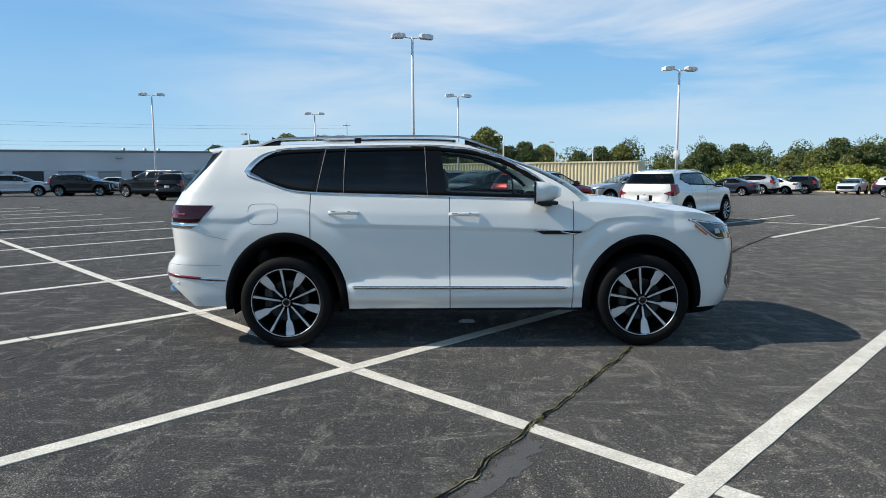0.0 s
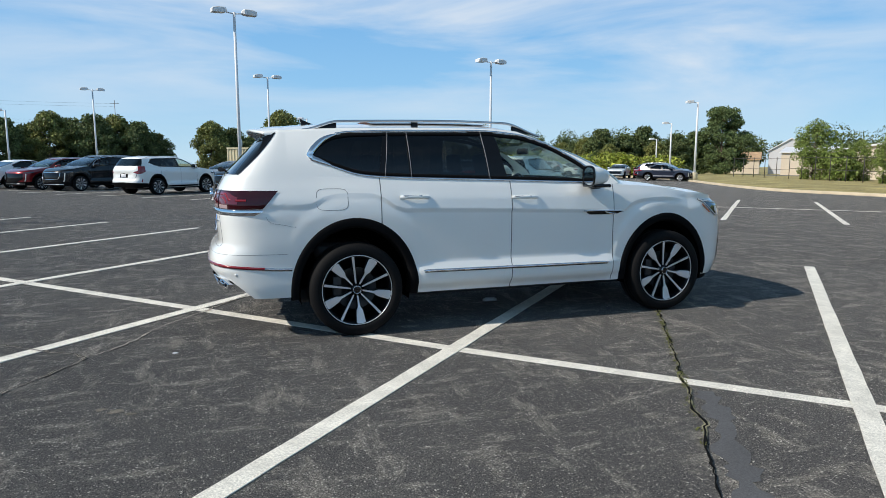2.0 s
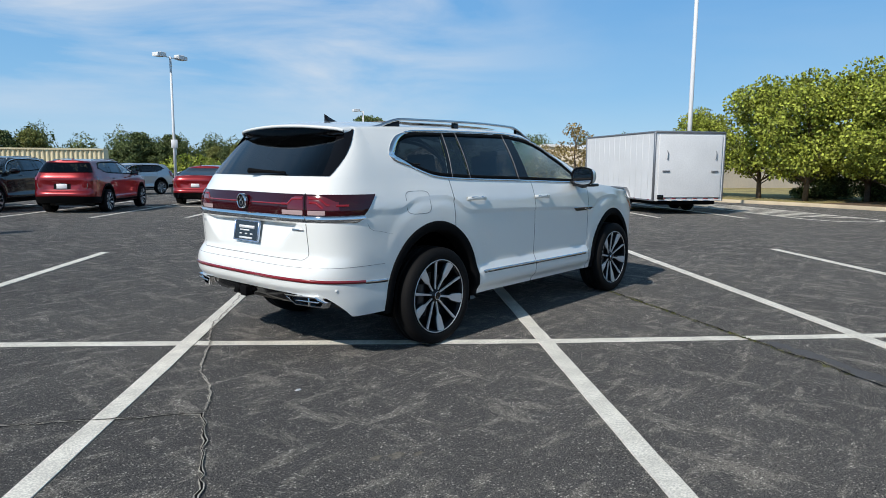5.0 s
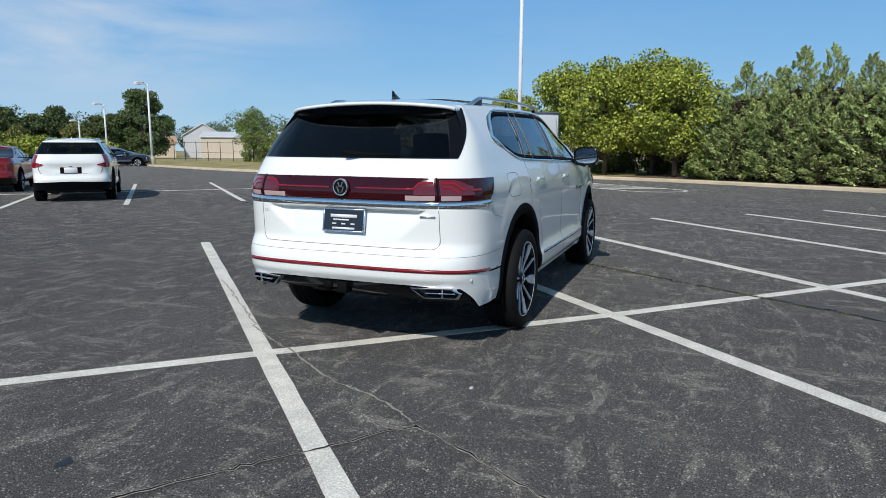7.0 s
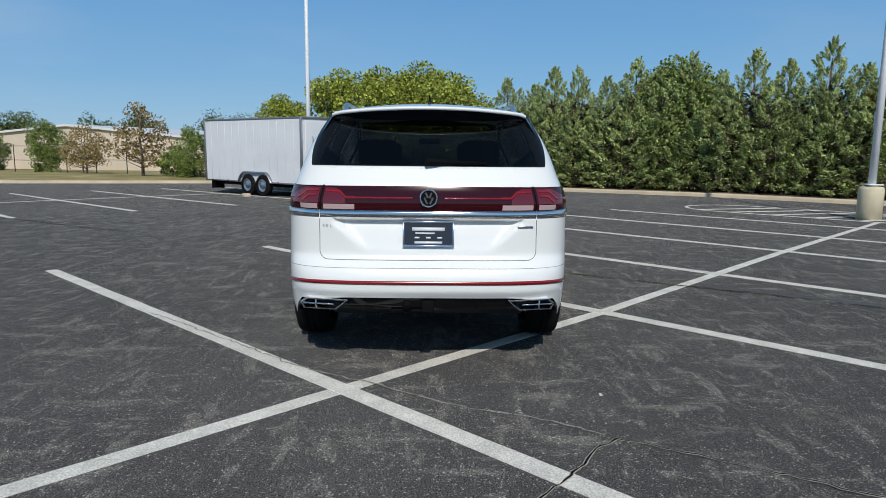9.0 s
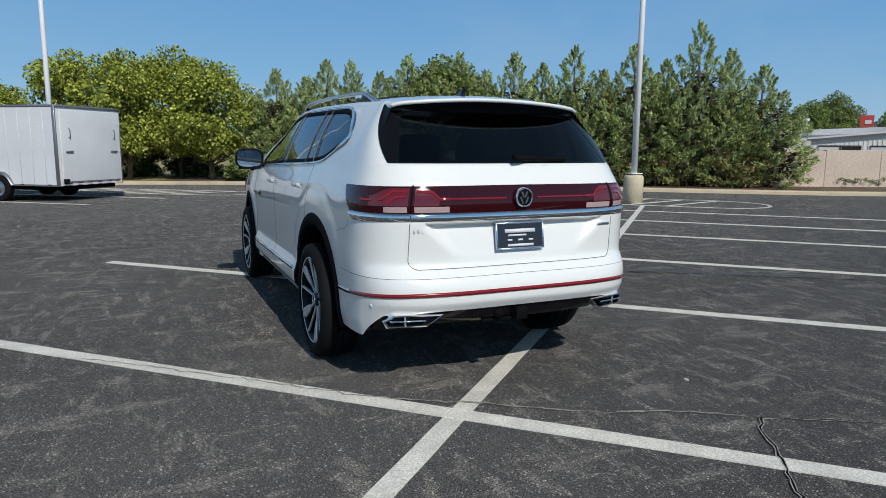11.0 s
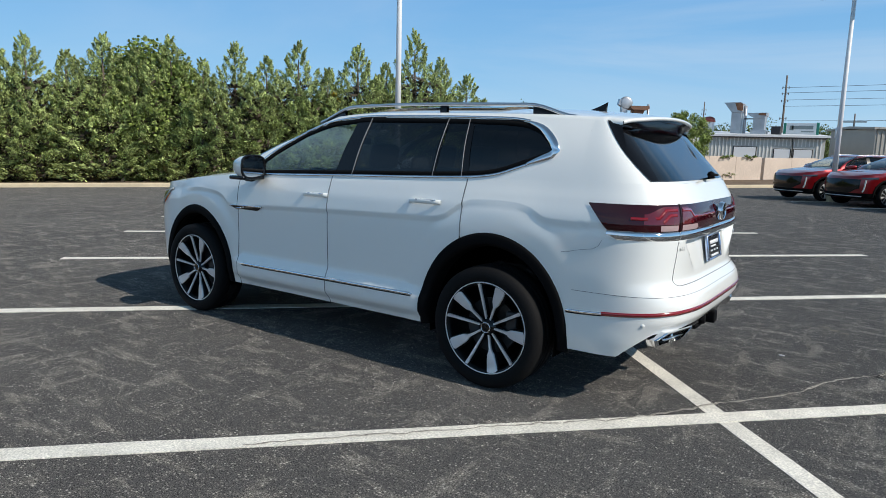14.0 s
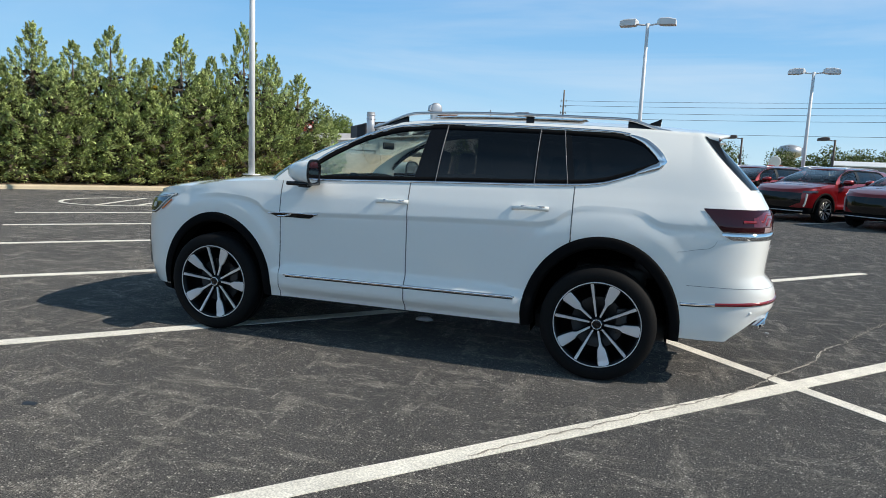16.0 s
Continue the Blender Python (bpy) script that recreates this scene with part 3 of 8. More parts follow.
    def upper_y(self, x, z):
        """Half width of the cabin."""
        b, e = self.belt(x), self.roof_edge(x)
        t = min(max((z - b) / max(e - b, 0.01), 0.0), 1.0)
        return mix(self.side(min(x, 1.75), b), self.roof_half(x), t) + 0.022 * math.sin(math.pi * t)

    def cabin(self, c, t):
        """The cabin: t from the belt to the roof's edge."""
        zn = 1.27 + 0.43 * t
        xa, xr = self.pillar(zn), self.glass_tail(zn)
        rear = max(self.REAR_X, xr + 0.18) if self.fastback else self.REAR_X
        if 1 <= c <= 2:
            x = mix(rear, xa, c - 1)
            z = mix(self.belt(x), self.roof_edge(x), t)
            return Vector((x, self.upper_y(x, z), z))
        tail = c < 1
        a = (c if tail else 3 - c) * math.pi / 2
        n = mix(self.n_rear, 4.4, t) if tail else 3.2
        k = (abs(math.cos(a)) ** n + abs(math.sin(a)) ** n) ** (-1 / n)
        anchor, end = (rear, xr) if tail else (xa, xa + 0.17)
        x = anchor + (end - anchor) * math.cos(a) * k
        z = mix(self.belt(anchor) + (0.03 * math.cos(a) if not tail else 0), self.roof_edge(anchor if tail else x), t)
        if tail:
            z = mix(1.31, mix(self.roof_edge(anchor), self.roof_edge(x), math.cos(a)), t)
        y = self.upper_y(anchor, mix(self.belt(anchor), self.roof_edge(anchor), t)) + (0.03 * (1 - t) * (x - anchor) if tail else 0.0)
        return Vector((x, y * math.sin(a) * k, z))


DLO_LOW = smooth_curve([(-1.835, 1.462), (-1.60, 1.372), (-1.45, 1.325), (-1.28, 1.305), (-0.28, 1.270), (0.70, 1.236)])
DLO_TOP = smooth_curve([(-1.835, 1.472), (-1.77, 1.55), (-1.69, 1.612), (-1.58, 1.648), (-1.45, 1.662), (-1.0, 1.674), (-0.33, 1.680), (0.0, 1.656), (0.29, 1.584), (0.53, 1.466), (0.66, 1.378), (0.74, 1.30), (0.79, 1.24)])


def in_dlo(x, z, grow=0.0):
    return -1.835 - grow < x < 0.72 + grow and DLO_LOW(x) - grow < z < DLO_TOP(x) + grow


def lattice(bm, rows, keep=None):
    """A sheet of quads through rows of points; keep(centre) may leave quads out."""
    grid = [[bm.verts.new(p) for p in row] for row in rows]
    for a, b in zip(grid, grid[1:]):
        for i in range(len(a) - 1):
            quad = (a[i], a[i + 1], b[i + 1], b[i])
            if keep is None or keep(sum((v.co for v in quad), Vector()) / 4):
                bm.faces.new(quad)
    return bm


def tidy(bm):
    bmesh.ops.remove_doubles(bm, verts=bm.verts[:], dist=0.0004)
    loose = [v for v in bm.verts if not v.link_faces]
    bmesh.ops.delete(bm, geom=loose, context="VERTS")
    bmesh.ops.recalc_face_normals(bm, faces=bm.faces[:])
    return bm


def flip(v, s):
    return Vector((v.x, v.y * s, v.z))


def ribbon(surface, path, width, lift=0.004, thick=0.006, s=1, bm=None):
    """A flat band along a path on a surface(a, b): width in metres (one value or one a point), raised by lift."""
    bm = bm or bmesh.new()
    pts = [surface(*p) for p in path]
    widths = width if isinstance(width, (list, tuple)) else [width] * len(pts)
    rows = []
    for i, (p, (a, b)) in enumerate(zip(pts, path)):
        e = 0.004
        du, dv = surface(a + e, b) - surface(a - e, b), surface(a, b + e) - surface(a, b - e)
        n = du.cross(dv)
        n = n.normalized() if n.length > 1e-12 else Vector((0, 1, 0))
        if n.dot(p - Vector((p.x * 0.75, 0, 0.75))) < 0:
            n = -n
        way = (pts[min(i + 1, len(pts) - 1)] - pts[max(i - 1, 0)]).normalized()
        across = n.cross(way).normalized() * widths[i] / 2
        rows.append([flip(q, s) for q in (p - across + n * (lift - thick), p - across + n * lift, p + across + n * lift, p + across + n * (lift - thick))])
    lattice(bm, rows)
    return bm


def patch(surface, a0, a1, b_low, b_top, na, nb, lift=0.004, s=1, bm=None):
    """A curved plate over part of a surface(a, b), between two height functions of a."""
    bm = bm or bmesh.new()
    rows = []
    for i in range(na + 1):
        a = mix(a0, a1, i / na)
        row = []
        for j in range(nb + 1):
            b = mix(b_low(a), b_top(a), j / nb)
            p = surface(a, b)
            e = 0.004
            n = (surface(a + e, b) - surface(a - e, b)).cross(surface(a, b + e) - surface(a, b - e))
            n = n.normalized() if n.length > 1e-12 else Vector((-1, 0, 0))
            if n.dot(p - Vector((p.x * 0.75, 0, 0.75))) < 0:
                n = -n
            row.append(flip(p + n * lift, s))
        rows.append(row)
    return lattice(bm, rows)


def body_columns(shape, c0, c1, count, rows=(8, 8, 6, 16, 16)):
    out = []
    for i in range(count + 1):
        c = mix(c0, c1, i / count)
        zs = shape.levels(c)
        col = []
        for k in range(5):
            for j in range(rows[k]):
                col.append(shape.skin(c, mix(zs[k], zs[k + 1], j / rows[k])))
        col.append(shape.skin(c, zs[5]))
        out.append(col)
    return out


def off_arch(shape, grow=0.985):
    return lambda p: all(math.hypot((p.x - cx) / rx, (p.z - cz) / rz) > grow for cx, cz, rx, rz in shape.ARCHES)


def both(rows_of, keep=None):
    bm = bmesh.new()
    for s in (1, -1):
        lattice(bm, [[flip(p, s) for p in row] for row in rows_of], keep)
    return bm


def make_wheel(parent, at, s, detail=True, r=0.386, rim_r=0.288, half=0.128, mat_face=None, phase=(60, 97), squeeze=1.0):
    """A wheel under a car: tyre, rim, five broad and five narrow blades, cap and brake disc."""
    hub = new("wheel")
    hub.parent = parent
    hub.matrix_basis = Matrix.Translation(at) @ Matrix.Diagonal((squeeze, s, 1, 1))
    steps = 64 if detail else 22
    k = r / 0.386
    profile = [(rim_r - 0.004, -half + 0.03), (rim_r + 0.01, -half + 0.008), (0.335 * k, -half), (0.368 * k, -half + 0.010), (0.381 * k, -half + 0.028), (0.3845 * k, -0.055), (r, -0.053), (r, -0.025), (0.381 * k, -0.022), (0.381 * k, -0.014), (r, -0.011), (r, 0.016), (0.381 * k, 0.019), (0.381 * k, 0.026), (r, 0.029), (0.3845 * k, 0.075), (0.381 * k, half - 0.028), (0.370 * k, half - 0.010), (0.345 * k, half - 0.001), (0.325 * k, half + 0.002), (0.305 * k, half - 0.001), (rim_r + 0.004, half - 0.012), (rim_r - 0.004, half - 0.028)]
    part("tyre", lathe(profile, steps), RUBBER, hub, "black road tyre")
    barrel = [(rim_r + 0.003, half - 0.022), (rim_r - 0.004, half - 0.012), (rim_r - 0.014, half - 0.016), (rim_r - 0.022, half - 0.05), (rim_r - 0.03, -half + 0.04), (0.10, -half + 0.06), (0.0, -half + 0.06)]
    part("rim", lathe(barrel, steps), RIM_BLACK, hub, "black rim barrel")
    lip = [(rim_r + 0.002, half - 0.014), (rim_r + 0.000, half - 0.009), (rim_r - 0.005, half - 0.011), (rim_r - 0.006, half - 0.018)]
    part("rim_lip", lathe(lip, steps), mat_face or MACHINED, hub, "bright machined rim lip")
    part("brake_disc", lathe([(0.175, 0.02), (0.175, 0.0), (0.07, 0.0), (0.07, 0.02), (0.175, 0.02)], 32), STEEL_DARK, hub)
    part("caliper", box((0.075, 0.05, 0.17), pose(-0.155, 0.035, 0.03), 0.012, 2), STEEL_DARK, hub)

    def blade(widths, face):
        bm = bmesh.new()
        rows = []
        lift = 0.0 if face else -0.003
        grow = 0.0 if face else 0.007
        for rad, w, h in widths:
            w += grow
            h += lift
            rows.append([(rad, h - 0.03, -w * 0.5), (rad, h - 0.004, -w * 0.5), (rad, h, -w * 0.42), (rad, h, w * 0.42), (rad, h - 0.004, w * 0.5), (rad, h - 0.03, w * 0.5)])
        lattice(bm, rows)
        bm.faces.new([bm.verts.new(p) for p in rows[-1]])
        return tidy(bm)

    f = half
    broad = [(0.045, 0.013, f - 0.050), (0.095, 0.015, f - 0.044), (0.135, 0.018, f - 0.038), (0.150, 0.024, f - 0.035), (0.172, 0.050, f - 0.031), (0.21, 0.062, f - 0.025), (0.25, 0.071, f - 0.020), (rim_r - 0.006, 0.078, f - 0.013)]
    slim = [(0.045, 0.012, f - 0.050), (0.10, 0.014, f - 0.044), (0.15, 0.017, f - 0.036), (0.20, 0.018, f - 0.028), (0.245, 0.020, f - 0.021), (rim_r - 0.010, 0.022, f - 0.014)]
    if not detail:
        for name, mat, face in (("spokes", mat_face or MACHINED, True), ("spoke_web", RIM_BLACK, False)):
            bm = bmesh.new()
            for kind, start in ((broad, 60), (slim, 97)):
                for q in range(5):
                    one = blade(kind if face else [(a, b * 1.12, c - 0.008) for a, b, c in kind], face)
                    bmesh.ops.rotate(one, verts=one.verts[:], cent=(0, 0, 0), matrix=Matrix.Rotation(radians(-(start + 72 * q)), 3, "Y"))
                    me = bpy.data.meshes.new("tmp")
                    one.to_mesh(me)
                    one.free()
                    bm.from_mesh(me)
                    bpy.data.meshes.remove(me)
            part(name, bm, mat, hub)
    for kind, start in ((broad, phase[0]), (slim, phase[1])) if detail else ():
        face, back = None, None
        for q in range(5):
            turn = Matrix.Rotation(radians(-(start + 72 * q)), 4, "Y")
            if face is None:
                face = part("spoke", blade(kind, True), mat_face or MACHINED, hub, smooth=False)
                back = part("spoke_web", blade([(a, b * 1.12, c - 0.008) for a, b, c in kind], False), RIM_BLACK, hub)
                meshes = face.data, back.data
                face.matrix_basis = back.matrix_basis = turn
            else:
                for name, me in zip(("spoke", "spoke_web"), meshes):
                    ob = new(name, me)
                    ob.parent, ob.matrix_basis = hub, turn
    part("hub_cap", lathe([(0.0, f - 0.030), (0.026, f - 0.031), (0.034, f - 0.034), (0.038, f - 0.042), (0.060, f - 0.055), (0.066, f - 0.075)], 28), GLOSS_BLACK, hub, "dark hub cap")
    part("cap_ring", lathe([(0.034, f - 0.036), (0.034, f - 0.029), (0.029, f - 0.028), (0.029, f - 0.034)], 28), CHROME, hub)
    return hub


def basic_car(root, shape, paint, fine=True, glass_front=None, glass_rear=None):
    """Body shell, doors, bonnet, tailgate, glazing, cladding and cabin of a car, under root."""
    glass_front, glass_rear = glass_front or GLASS, glass_rear or PRIVACY
    q = 1.0 if fine else 0.35
    rows = (8, 8, 6, 16, 16) if fine else (3, 2, 2, 4, 5)
    n = lambda k: max(3, int(k * q))  # noqa: E731
    keep = off_arch(shape)
    gate_c = 0.428
    c_fd0, c_fd1, c_rd0 = shape.c_of(-0.118), shape.c_of(0.905), shape.c_of(-1.275)
    gap = 0.0010

    # fixed shell: tail corners, quarters, wings, nose and roof
    bm = bmesh.new()
    tail_rows = body_columns(shape, 0.0, gate_c, n(26), rows)
    low = rows[0] + rows[1] + rows[2]
    for s in (1, -1):
        lattice(bm, [[flip(p, s) for p in col[: low + 1]] for col in tail_rows])
        for a, b, k in ((gate_c, 1.0, 40), (1.0, c_rd0 - gap, 60), (c_fd1 + gap, 2.0, 70), (2.0, 3.0, 36)):
            lattice(bm, [[flip(p, s) for p in col] for col in body_columns(shape, a, b, n(k), rows)], keep)
    ctail = [[shape.cabin(c, t / n(16)) for t in range(n(16) + 1)] for c in np.linspace(0, 1, n(30) + 1)]
    cside = [[shape.cabin(c, t / n(24)) for t in range(n(24) + 1)] for c in np.linspace(1, 2, n(110) + 1)]
    cfront = [[shape.cabin(c, t / n(16)) for t in range(n(16) + 1)] for c in np.linspace(2, 3, n(24) + 1)]
    hole = (lambda p: not in_dlo(p.x, p.z)) if not shape.fastback else (lambda p: not (in_dlo(p.x, p.z) and p.x > -1.28 and p.z < shape.window_top(p.x)))
    top = [col[-1] for col in ctail + cside[1:] + cfront[1:]]
    for s in (1, -1):
        lattice(bm, [[flip(p, s) for p in col] for col in cside], hole)
        lattice(bm, [[flip(p, s) for p in col] for col in cfront[: max(2, int(0.2 * (len(cfront) - 1))) + 1]])
        cut = [[flip(p, s) for p in col] for col in ctail]
        k0, r0, r1 = max(2, int(0.56 * (len(cut) - 1))), max(1, int(0.09 * (len(cut[0]) - 1))), len(cut[0]) - 2
        lattice(bm, cut[k0:])
        lattice(bm, [col[: r0 + 1] for col in cut[: k0 + 1]])
        lattice(bm, [col[r1:] for col in cut[: k0 + 1]])
        crown = []
        for k in np.linspace(1, 0, n(14) + 1):
            crown.append([Vector((p.x, p.y * k * s, p.z + (1 - k * k) * 0.055 * step(-3.0, -1.6, p.x) * step(0.5, -0.3, p.x) + (1 - k * k) * 0.012)) for p in top])
        lattice(bm, crown)
    part("body", tidy(bm), paint, root)

    # tailgate
    bm = both([col[low:] for col in tail_rows])
    part("tailgate", tidy(bm), paint, root)

    # windscreen
    kw = max(2, int(0.2 * (len(cfront) - 1)))
    bm = both(cfront[kw:])
    part("windscreen", tidy(bm), glass_front, root)

    # doors
    for s in (1, -1):
        for a, b, k in ((c_fd0 + gap, c_fd1 - gap, 90), (c_rd0 + gap, c_fd0 - gap, 100)):
            door = bmesh.new()
            lattice(door, [[flip(p, s) for p in col] for col in body_columns(shape, a, b, n(k), rows)], keep)
            part("door", tidy(door), paint, root)

    # bonnet
    edge = [shape.skin(c, shape.levels(c)[5]) for c in list(np.linspace(shape.c_of(0.72), 2.0, n(26))) + list(np.linspace(2.03, 3.0, n(26)))]
    bm = bmesh.new()
    for s in (1, -1):
        rowsb = []
        for k in np.linspace(1, 0, n(14) + 1):
            rowsb.append([Vector((p.x, p.y * k * s, p.z + 0.042 * (1 - k ** 4) * step(2.42, 2.0, p.x))) for p in edge])
        lattice(bm, rowsb)
    part("bonnet", tidy(bm), paint, root)

    if shape.fastback:
        edge = [shape.skin(c, shape.levels(c)[5]) for c in list(np.linspace(0.0, 1.0, 14)) + list(np.linspace(1.02, shape.c_of(-1.15), 8))]
        bm = bmesh.new()
        for s in (1, -1):
            lattice(bm, [[Vector((p.x, p.y * k * s, p.z + 0.03 * (1 - k ** 4))) for p in edge] for k in np.linspace(1, 0, 8)])
        part("boot_lid", tidy(bm), paint, root)

    # wheel-arch lips and wells
    for cx, cz, rx, rz in shape.ARCHES:
        for s in (1, -1):
            bm = bmesh.new()
            rows_l = []
            steps = 44 if fine else 16
            for i in range(steps + 1):
                a = mix(radians(-6.5), radians(186.5), i / steps)
                ca, sa = math.cos(a), math.sin(a)
                row = []
                for k, out in ((1.035, -0.008), (1.02, 0.007), (1.0, 0.012), (0.925, 0.012), (0.90, 0.006), (0.885, -0.012), (0.87, -0.10)):
                    x, z = cx + rx * k * ca, cz + rz * k * sa
                    xs = cx + rx * 1.03 * ca
                    y = shape.side(min(max(xs, -2.0), 1.75), max(cz + rz * 1.03 * sa, 0.34)) + out
                    row.append(Vector((x, y * s, z)))
                rows_l.append(row)
            lattice(bm, rows_l)
            part("wheel_arch_trim", tidy(bm), TRIM_BLACK, root, "black plastic wheel arch trim")
            bm = bmesh.new()
            rows_l = []
            for i in range(21):
                a = mix(radians(-12), radians(192), i / 20)
                rows_l.append([Vector((cx + rx * 0.89 * math.cos(a), y * s, cz + rz * 0.89 * math.sin(a))) for y in (0.93, 0.6, 0.35)])
            lattice(bm, rows_l)
            lattice(bm, [[r[2], Vector((cx, 0.35 * s, cz))] for r in rows_l])
            part("wheel_well", tidy(bm), WELL, root)

    # side glass, pillars and seals
    on = lambda x, z: Vector((x, shape.upper_y(x, z), z))  # noqa: E731
    panes = [((-0.135, -0.20), (0.70, 0.70), glass_front), ((-0.985, -0.985), (-0.300, -0.325), glass_rear), ((-1.225, -1.165), (-1.015, -1.015), glass_rear), ((-1.80, -1.80), (-1.275, -1.205), glass_rear)]
    pillars = [((-0.300, -0.325), (-0.135, -0.20)), ((-1.275, -1.205), (-1.225, -1.165)), ((-1.015, -1.015), (-0.985, -0.985))]
    if shape.fastback:
        panes, pillars = [panes[0], ((-1.28, -1.28), (-0.300, -0.325), glass_rear)], pillars[:1]
    for s in (1, -1):
        for (xl0, xl1), (xr0, xr1), mat in panes:
            bm = bmesh.new()
            rows_g = []
            for a in np.linspace(0, 1, n(24) + 1):
                row = []
                for r in np.linspace(0, 1, n(10) + 1):
                    x = mix(mix(xl0, xl1, r), mix(xr0, xr1, r), a)
                    z = mix(DLO_LOW(x) - 0.004, shape.window_top(x) + 0.004, r)
                    p = on(x, z)
                    p.y -= 0.004
                    row.append(flip(p, s))
                rows_g.append(row)
            lattice(bm, rows_g)
            ob = part("side_window", tidy(bm), mat, root)
        for (a0, a1), (b0, b1) in pillars:
            rows_p = []
            for r in np.linspace(0, 1, 9):
                rows_p.append([])
                for a in (0, 0.5, 1):
                    x = mix(mix(a0, a1, r), mix(b0, b1, r), a)
                    p = on(x, mix(DLO_LOW(x), DLO_TOP(x), r))
                    rows_p[-1].append(flip(p, s))
            part("pillar_trim", tidy(lattice(bmesh.new(), rows_p)), PILLAR, root, "black window pillar")
        x_rear = -1.28 if shape.fastback else -1.828
        low_path = [(x, DLO_LOW(x) + 0.006) for x in np.linspace(0.71, x_rear, n(60))]
        top_path = [(x, shape.window_top(x) - 0.006) for x in np.linspace(x_rear, 0.745, n(60))]
        seal = bmesh.new()
        ribbon(on, [(x, z + 0.012) for x, z in low_path], 0.028, 0.0015, 0.012, s, seal)
        ribbon(on, [(x, z - 0.012) for x, z in top_path], 0.034, 0.0015, 0.012, s, seal)
        part("window_seal", tidy(seal), TRIM_BLACK, root)

    # cabin: floor, inner sides, dashboard, seats, wheel
    bm = bmesh.new()
    add_box(bm, (1.9, 1.60, 0.05), pose(0.0, 0, 0.36))
    add_box(bm, (3.9, 0.66, 0.05), pose(-0.05, 0, 0.42))
    inner = lambda c, z: shape.skin(c, z)  # noqa: E731
    for s in (1, -1):
        rows_i = []
        for c in np.linspace(0.25, shape.c_of(0.80), n(30)):
            rows_i.append([Vector((inner(c, z).x * 0.965, (abs(inner(c, z).y) - 0.07) * s, z)) for z in (0.36, 0.66, 0.97, 1.20)])
        lattice(bm, rows_i, lambda p: p.z > 0.97 or abs(p.x) < 0.93)
    add_box(bm, (0.45, 1.55, 0.32), pose(0.78, 0, 1.04, 0, 12, 0), 0.06, 2)
    add_box(bm, (0.05, 1.3, 0.9), pose(0.98, 0, 0.75))
    part("cabin_lining", bm, INTERIOR, root)
    for x, ys in ((0.02, (0.40, -0.40)), (-0.90, (0.42, -0.42)), (-1.72, (0.36, -0.36))):
        if x < -1.5 and shape.fastback:
            continue
        for y in ys:
            bm = bmesh.new()
            add_box(bm, (0.50, 0.52, 0.16), pose(x + 0.18, y, 0.66), 0.05, 2)
            add_box(bm, (0.16, 0.50, 0.66), pose(x - 0.12, y, 0.98, 0, -14, 0), 0.06, 2)
            add_box(bm, (0.10, 0.27, 0.19), pose(x - 0.20, y, 1.40, 0, -10, 0), 0.045, 2)
            part("seat", bm, SEAT, root, "dark leather seat")
    bm = bmesh.new()
    ring = [Vector((0.52 + 0.05 * math.cos(a) * 0.9, 0.40 + 0.185 * math.sin(a), 1.10 + 0.175 * math.cos(a))) for a in np.linspace(0, 2 * math.pi, 25)]
    add_tube(bm, ring, 0.016, 6, False)
    add_box(bm, (0.04, 0.34, 0.05), pose(0.53, 0.40, 1.10))
    part("steering_wheel", bm, INTERIOR, root)
    # underbody
    part("underbody", box((3.9, 1.40, 0.12), pose(0.0, 0, 0.31), 0.03), INTERIOR, root)


def make_mirror(root, s, paint):
    """A door mirror: painted cap, dark base and arm, mirror glass facing back."""
    bm = bmesh.new()
    rows = []
    for i in range(13):
        t = i / 12
        w = math.sin(math.pi * (0.08 + 0.92 * t) / 2) ** 0.5
        x = 0.575 + 0.20 * (1 - t)
        row = []
        for k in range(20):
            a = 2 * math.pi * k / 20
            ca, sa = math.cos(a), math.sin(a)
            r = (abs(ca) ** 3.2 + abs(sa) ** 3.2) ** (-1 / 3.2)
            row.append(Vector((x - 0.03 * ca * r * 0.6, s * (1.055 + 0.125 * w * r * ca), 1.295 + 0.088 * w * r * sa)))
        row.append(row[0])
        rows.append(row)
    lattice(bm, rows)
    bm.faces.new([bm.verts.new(v) for v in rows[0][:-1]])
    cap = part("door_mirror", tidy(bm), paint, root)
    part("mirror_glass", lattice(bmesh.new(), [[Vector((0.572 - 0.018 * u, s * (1.055 + 0.112 * u), 1.295 + 0.076 * v)) for v in (-1, -0.5, 0, 0.5, 1)] for u in (-1, -0.5, 0, 0.5, 1)]), CHROME, cap, "silvered mirror glass")
    bm = bmesh.new()
    rim = []
    for k in range(25):
        a = 2 * math.pi * k / 24
        ca, sa = math.cos(a), math.sin(a)
        r = (abs(ca) ** 3.2 + abs(sa) ** 3.2) ** (-1 / 3.2)
        rim.append((0.574 - 0.018 * ca * r, s * (1.055 + 0.122 * r * ca), 1.295 + 0.085 * r * sa))
    add_tube(bm, rim, 0.010, 6, False)
    add_box(bm, (0.10, 0.16, 0.045), pose(0.665, s * 0.965, 1.222, s * -18, 0, 0), 0.015, 2)
    add_box(bm, (0.17, 0.21, 0.03), pose(0.66, s * 1.05, 1.212), 0.012, 2)
    part("mirror_base", bm, GLOSS_BLACK, cap, "gloss black mirror foot")
    return cap


